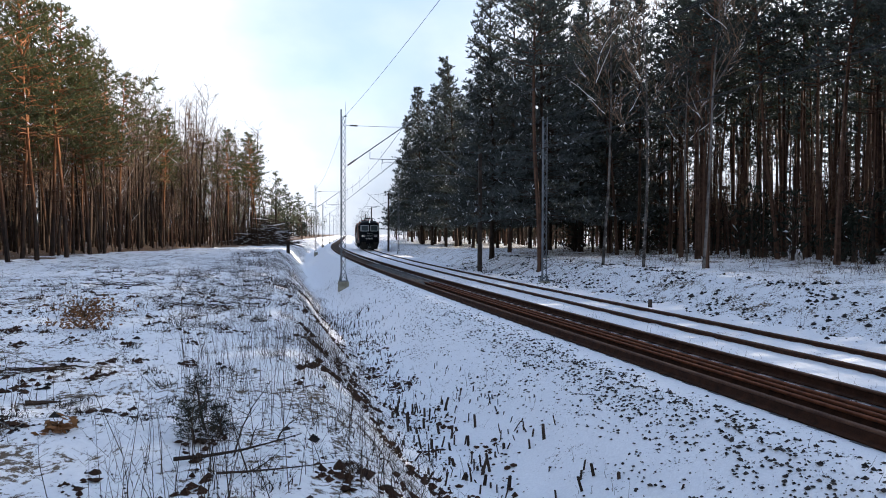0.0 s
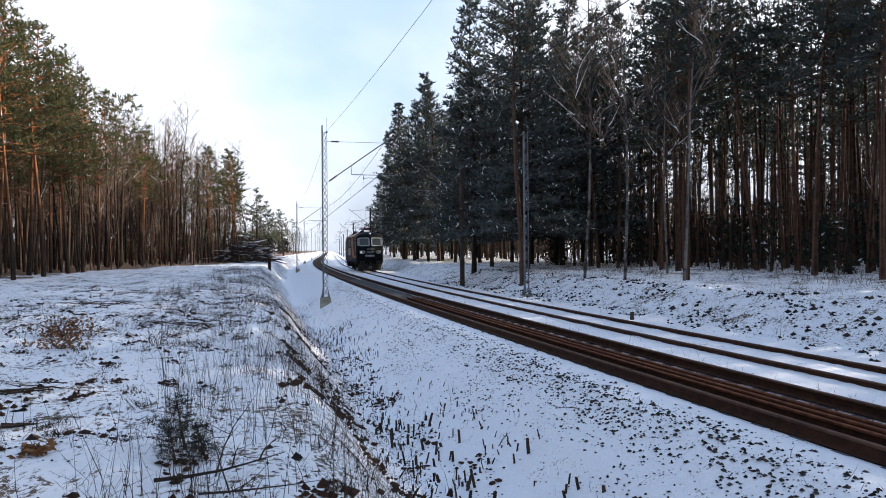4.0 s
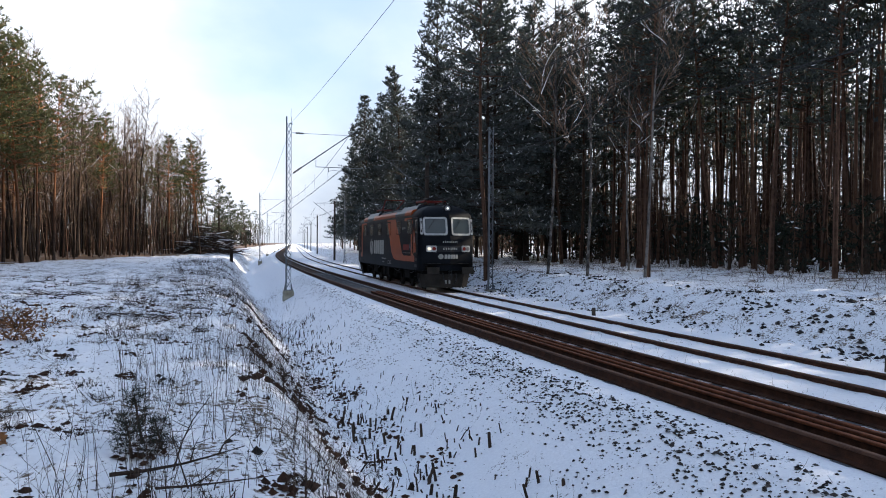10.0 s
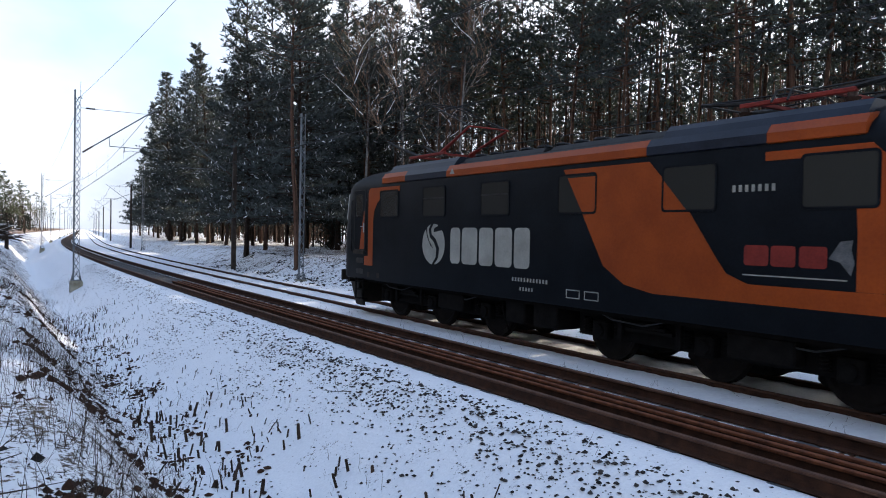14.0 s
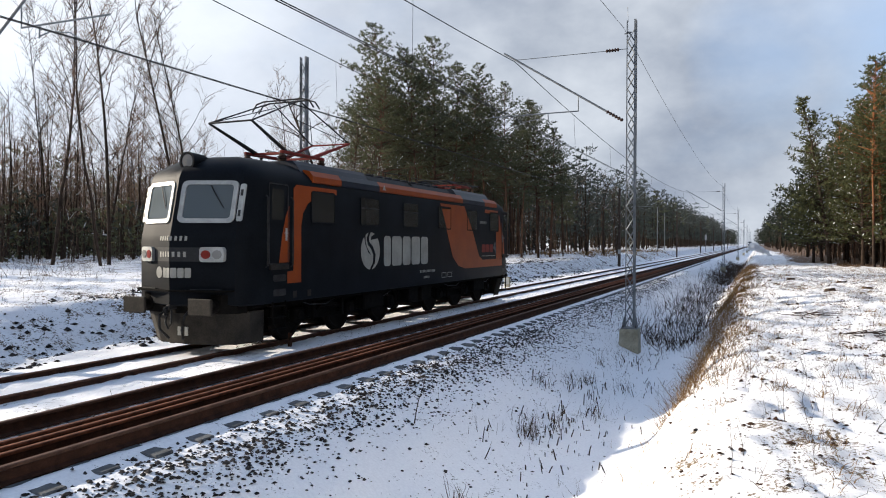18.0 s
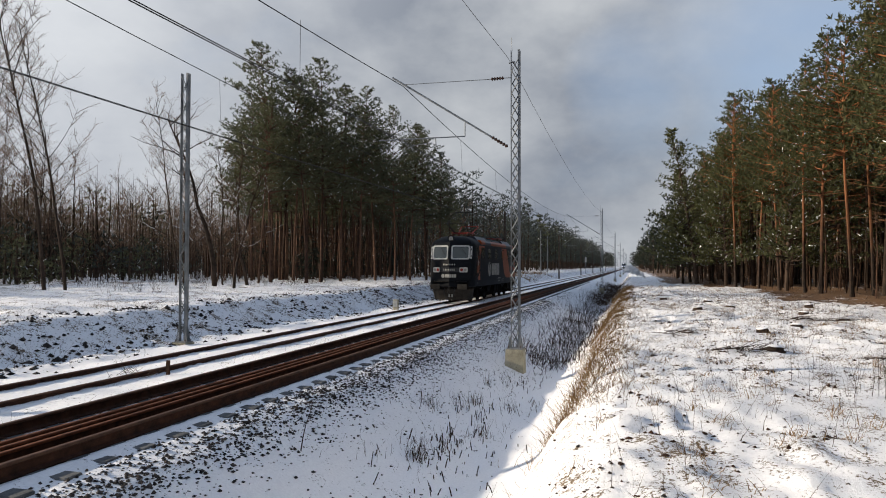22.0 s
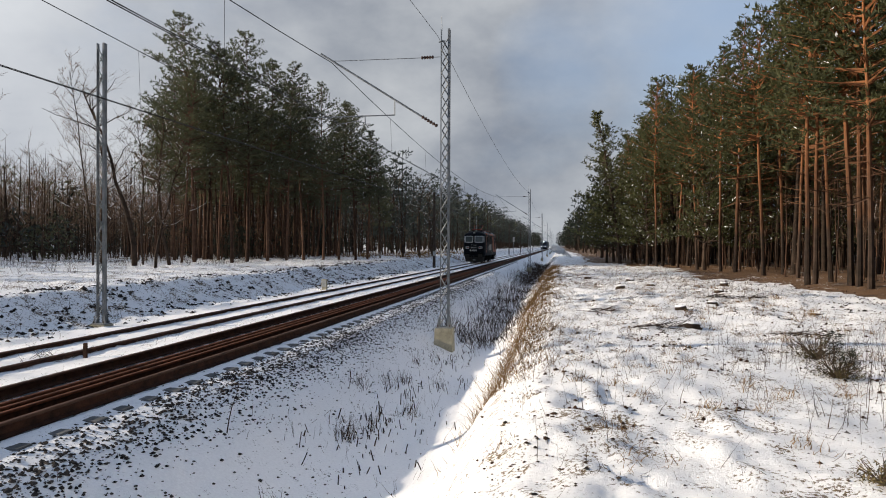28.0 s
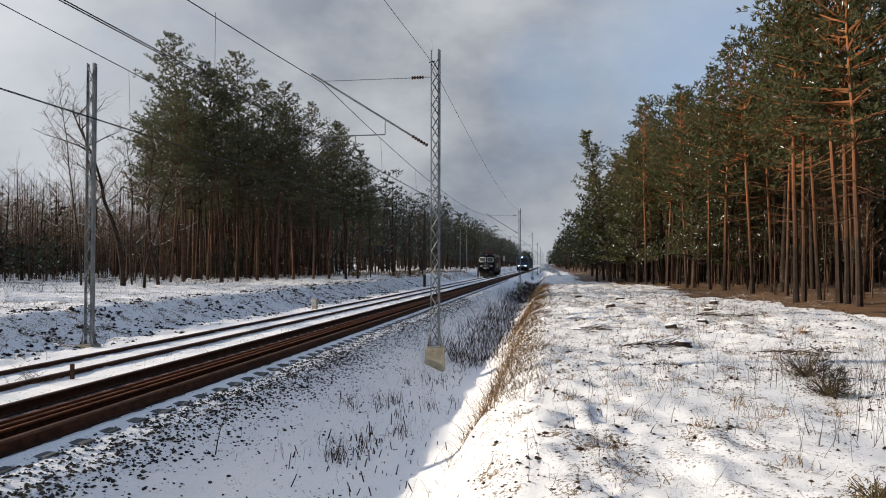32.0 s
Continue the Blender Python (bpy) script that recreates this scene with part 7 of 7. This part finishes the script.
def stump(u, y, r, h, seed, tilt=8):
    rng = random.Random(seed)
    t = thing("tree_stump", "sawn tree stump capped with snow on the bank", "stump", pose(*on_ground(u, y, -0.04), rng.uniform(-tilt, tilt), rng.uniform(-tilt, tilt), rng.uniform(0, 360)), "stumps on the bank")
    ring = lambda f, z: [(f * r * rng.uniform(0.86, 1.14) * math.cos(a * 0.524), f * r * rng.uniform(0.86, 1.14) * math.sin(a * 0.524), z + rng.uniform(-0.01, 0.01)) for a in range(12)]
    a, b, c = ring(1.5, 0), ring(1.05, h * 0.5), ring(1.0, h)
    m = Mesh().add(a + b + c, [(k * 12 + i, k * 12 + (i + 1) % 12, k * 12 + 12 + (i + 1) % 12, k * 12 + 12 + i) for k in range(2) for i in range(12)] + [tuple(range(24, 36))])
    part("bark", m, M["dark_bark"], t)
    part("snow_cap", Mesh().add([(x * 1.04, y2 * 1.04, z - 0.005) for x, y2, z in c] + [(x * 0.7, y2 * 0.7, z + 0.025) for x, y2, z in c], [(i, (i + 1) % 12, 12 + (i + 1) % 12, 12 + i) for i in range(12)] + [tuple(range(12, 24))]), M["snow"], t, smooth=True)


for k, (u, y, r, h) in enumerate(((9.64, 17.7, 0.15, 0.17), (9.37, 14.7, 0.17, 0.15), (9.86, 32.4, 0.2, 0.2), (10.7, 19.5, 0.14, 0.14), (11.8, 24.0, 0.16, 0.16), (8.9, 25.5, 0.17, 0.15), (12.4, 17.0, 0.15, 0.13), (10.2, 28.0, 0.18, 0.15), (13.0, 29.0, 0.18, 0.2), (8.2, 36.0, 0.18, 0.2), (10.5, -18.5, 0.15, 0.14), (7.5, -24, 0.15, 0.12), (6.3, -5.75, 0.08, 0.05))):
    stump(u, y, r * 0.85, h * 0.75, 500 + k)


def brash(u, y, length, wide, n, seed, label):
    """A heap of cut twigs."""
    rng = random.Random(seed)
    m = Mesh()
    for _ in range(n):
        a = rng.gauss(0, 0.5)
        p = (rng.uniform(-length / 2, length / 2), rng.gauss(0, wide / 3), rng.uniform(0.0, 0.08))
        m.tube(wander(rng, p, (math.cos(a), math.sin(a), rng.uniform(-0.05, 0.2)), rng.uniform(0.2, 0.6), 3, 0.15), [0.008, 0.007, 0.005, 0.003], 3)
    solo("brash_heap", m, M["dark_bark"], label, "twigs", put(u, y, 0.0, rng.uniform(-30, 30)), kind="stuff")


for k, (u, y, ln, w, n) in enumerate(((8.8, 14.5, 1.3, 0.25, 46), (11.5, 21, 1.5, 0.4, 40), (7.6, 18, 0.9, 0.3, 26), (10.9, 13.2, 1.0, 0.3, 26), (9.2, -9.0, 1.0, 0.3, 30), (7.8, -16.0, 1.8, 0.6, 60), (10.8, -23.0, 2.2, 0.7, 60))):
    brash(u, y, ln, w, n, 600 + k, "scattered cut twigs lying on the snow")

# large heap of branches by the wood
rng = random.Random(9)
m = Mesh()
for k in range(800):
    f = rng.random() ** 0.6
    h = 3.9 * (1 - f) + 0.1
    a = rng.uniform(0, 6.28)
    p = Vector((4.4 * f * math.cos(a) * rng.uniform(0.7, 1), 3.0 * f * math.sin(a), h * rng.uniform(0.3, 1.0)))
    b = rng.uniform(0, 6.28)
    m.tube(wander(rng, p, (math.cos(b), math.sin(b) * 0.5, rng.uniform(-0.25, 0.15)), rng.uniform(1.0, 2.6), 3, 0.12), [0.035, 0.03, 0.022, 0.01], 4, 1 if rng.random() < 0.15 and p.z > 0.5 else 0)
solo("brushwood_pile", m, [M["dark_bark"], M["snow"]], "large pile of cut branches dusted with snow by the wood", "branch pile", put(9.6, -99.5), kind="stuff")
solo("wooden_post", Mesh().box(-0.16, -0.16, -0.3, 0.16, 0.16, 1.15, taper=0.02), M["dark_bark"], "short dark wooden post at the bank's edge", "post", put(5.9, -71))

# line-side things
t = thing("distance_stone", "small white distance stone beside the far track", "marker", put(-6.9, 41.5))
part("stone", Mesh().box(-0.16, -0.11, -0.15, 0.16, 0.11, 0.62, bevel=0.04), M["concrete"], t)
part("painted_face", Mesh().box(-0.13, -0.118, 0.18, 0.13, -0.112, 0.56), M["frame"], t)
x, y, z = on_ground(-7.75, 85)
t = thing("sign_plate", "small white plate on the dark pole", "sign", pose(x, y - 0.18, z + 1.5))
part("plate", Mesh().box(-0.17, -0.02, 0, 0.17, 0.01, 0.52, bevel=0.006), M["frame"], t)
t = thing("short_stake", "short rusty stake in the snow between the tracks", "stake", put(-3.9, 15.2))
part("stake", Mesh().box(-0.035, -0.035, -0.1, 0.035, 0.035, 0.34), M["rust"], t)
m = Mesh()
rng = random.Random(3)
for _ in range(26):
    branchy(rng, (rng.uniform(-0.9, 0.1), rng.uniform(-0.6, 0.4), 0.02), (rng.uniform(-1, 1), rng.uniform(-1, 1), 0.35), rng.uniform(0.25, 0.6), 0.006, 1, m, 1)
solo("brushwood", m, M["stalk"], "dry twigs beside the rail", "twigs", put(-4.1, 14.9), kind="stuff")
for u, y, h in ((-6.95, -11.6, 0.32), (-6.9, -24, 0.3), (-6.9, 1.0, 0.35)):
    solo("rail_stake", Mesh().box(-0.06, -0.06, -0.2, 0.06, 0.06, h, taper=0.01), M["old_steel"], "short dark stake beside the far track", "stake", put(u, y))
t = thing("bark_block", "short dark log end capped with snow", "log", put(-10.5, -14.4))
part("log", Mesh().disc_stack(-0.25, [(0, 0.2), (0.05, 0.21), (0.45, 0.2)], 12, "z", (0, 0)), M["dark_bark"], t)
part("snow_cap", Mesh().disc_stack(0.2, [(0, 0.19), (0.05, 0.13), (0.07, 0.04)], 12, "z", (0, 0)), M["snow"], t)
for k in range(2):
    t = thing("light_mast", "slim pale lamp mast far along the line", "mast", put(-11.5 - 2.5 * k, 150 + 34 * k))
    part("shaft", Mesh().tube([(0, 0, 0), (0, 0, 9.0)], [0.11, 0.07], 8), M["steel"], t)
t = thing("signal", "railway signal on a post far along the line", "signal", put(-8.6, 250))
part("post", Mesh().tube([(0, 0, 0), (0, 0, 5.2)], 0.08, 8), M["steel"], t)
part("head", Mesh().box(-0.3, -0.15, 3.9, 0.3, 0.1, 5.6, bevel=0.05), M["frame"], t)

# smoke over a small fire far along the bank
smoke = thing("smoke_plume", "white smoke drifting from a small fire beyond the bank", "smoke", put(8.1, 95))
rng = random.Random(31)
puffs = []
for k in range(15):
    f = k / 14
    r = (0.16 + 0.26 * f) * rng.uniform(0.75, 1.2)
    c = Vector((0.3 - 2.0 * f + rng.uniform(-0.12, 0.12), rng.uniform(-0.3, 0.3), 0.1 + 1.15 * f ** 0.85 + rng.uniform(-0.08, 0.08)))
    b = bmesh.new()
    bmesh.ops.create_icosphere(b, subdivisions=3, radius=r)
    for v in b.verts:
        v.co += v.normal * (noise.noise(v.co * 3.0 + Vector((k * 3.1, 0, 0))) * 0.5 + noise.noise(v.co * 8.0) * 0.22) * r
    me = bpy.data.meshes.new("puff")
    b.to_mesh(me)
    b.free()
    me.materials.append(M["smoke"])
    me.polygons.foreach_set("use_smooth", [True] * len(me.polygons))
    ob = part("puff", me, None, smoke)
    ob.location = c
    puffs.append((ob, c))

build_sleepers()


# ---- what moves ----
def on_track(u, y, z):
    x, yy, _ = at(u, y)
    return pose(x, yy, z, 0, 0, -math.degrees(turn(y)))


LOCO = [(0, -120.2), (3, -98.1), (6, -76.5), (9, -53.1), (11, -36.9), (12, -28.6), (13, -20.55), (14, -12.45), (14.5, -8.25), (16.5, 8.63), (17, 13.4), (18, 22.45), (19, 31.4), (21, 48.3), (23, 66.3), (27, 102.3), (30, 130.4), (32, 147.6)]
OTHER = [(0, 1400), (20, 660), (24, 500), (28, 335), (32, 192)]


def motions():
    walk(loco, [(t, on_track(FAR_TRACK, y, FAR_DROP)) for t, y in LOCO])
    for k, (ob, c) in enumerate(puffs):
        walk(ob, [(t, Matrix.Translation(c + Vector((-0.10 * t / 32 * (1 + k / 7) + 0.06 * math.sin(t * 0.5 + k), 0, 0.05 * math.sin(t * 0.4 + 2 * k)))) @ pose(0, 0, 0, 0, 0, 1.5 * t)) for t in range(0, 33, 4)])
    walk(other, [(t, on_track(0.0, y, 0.0)) for t, y in OTHER])


motions()
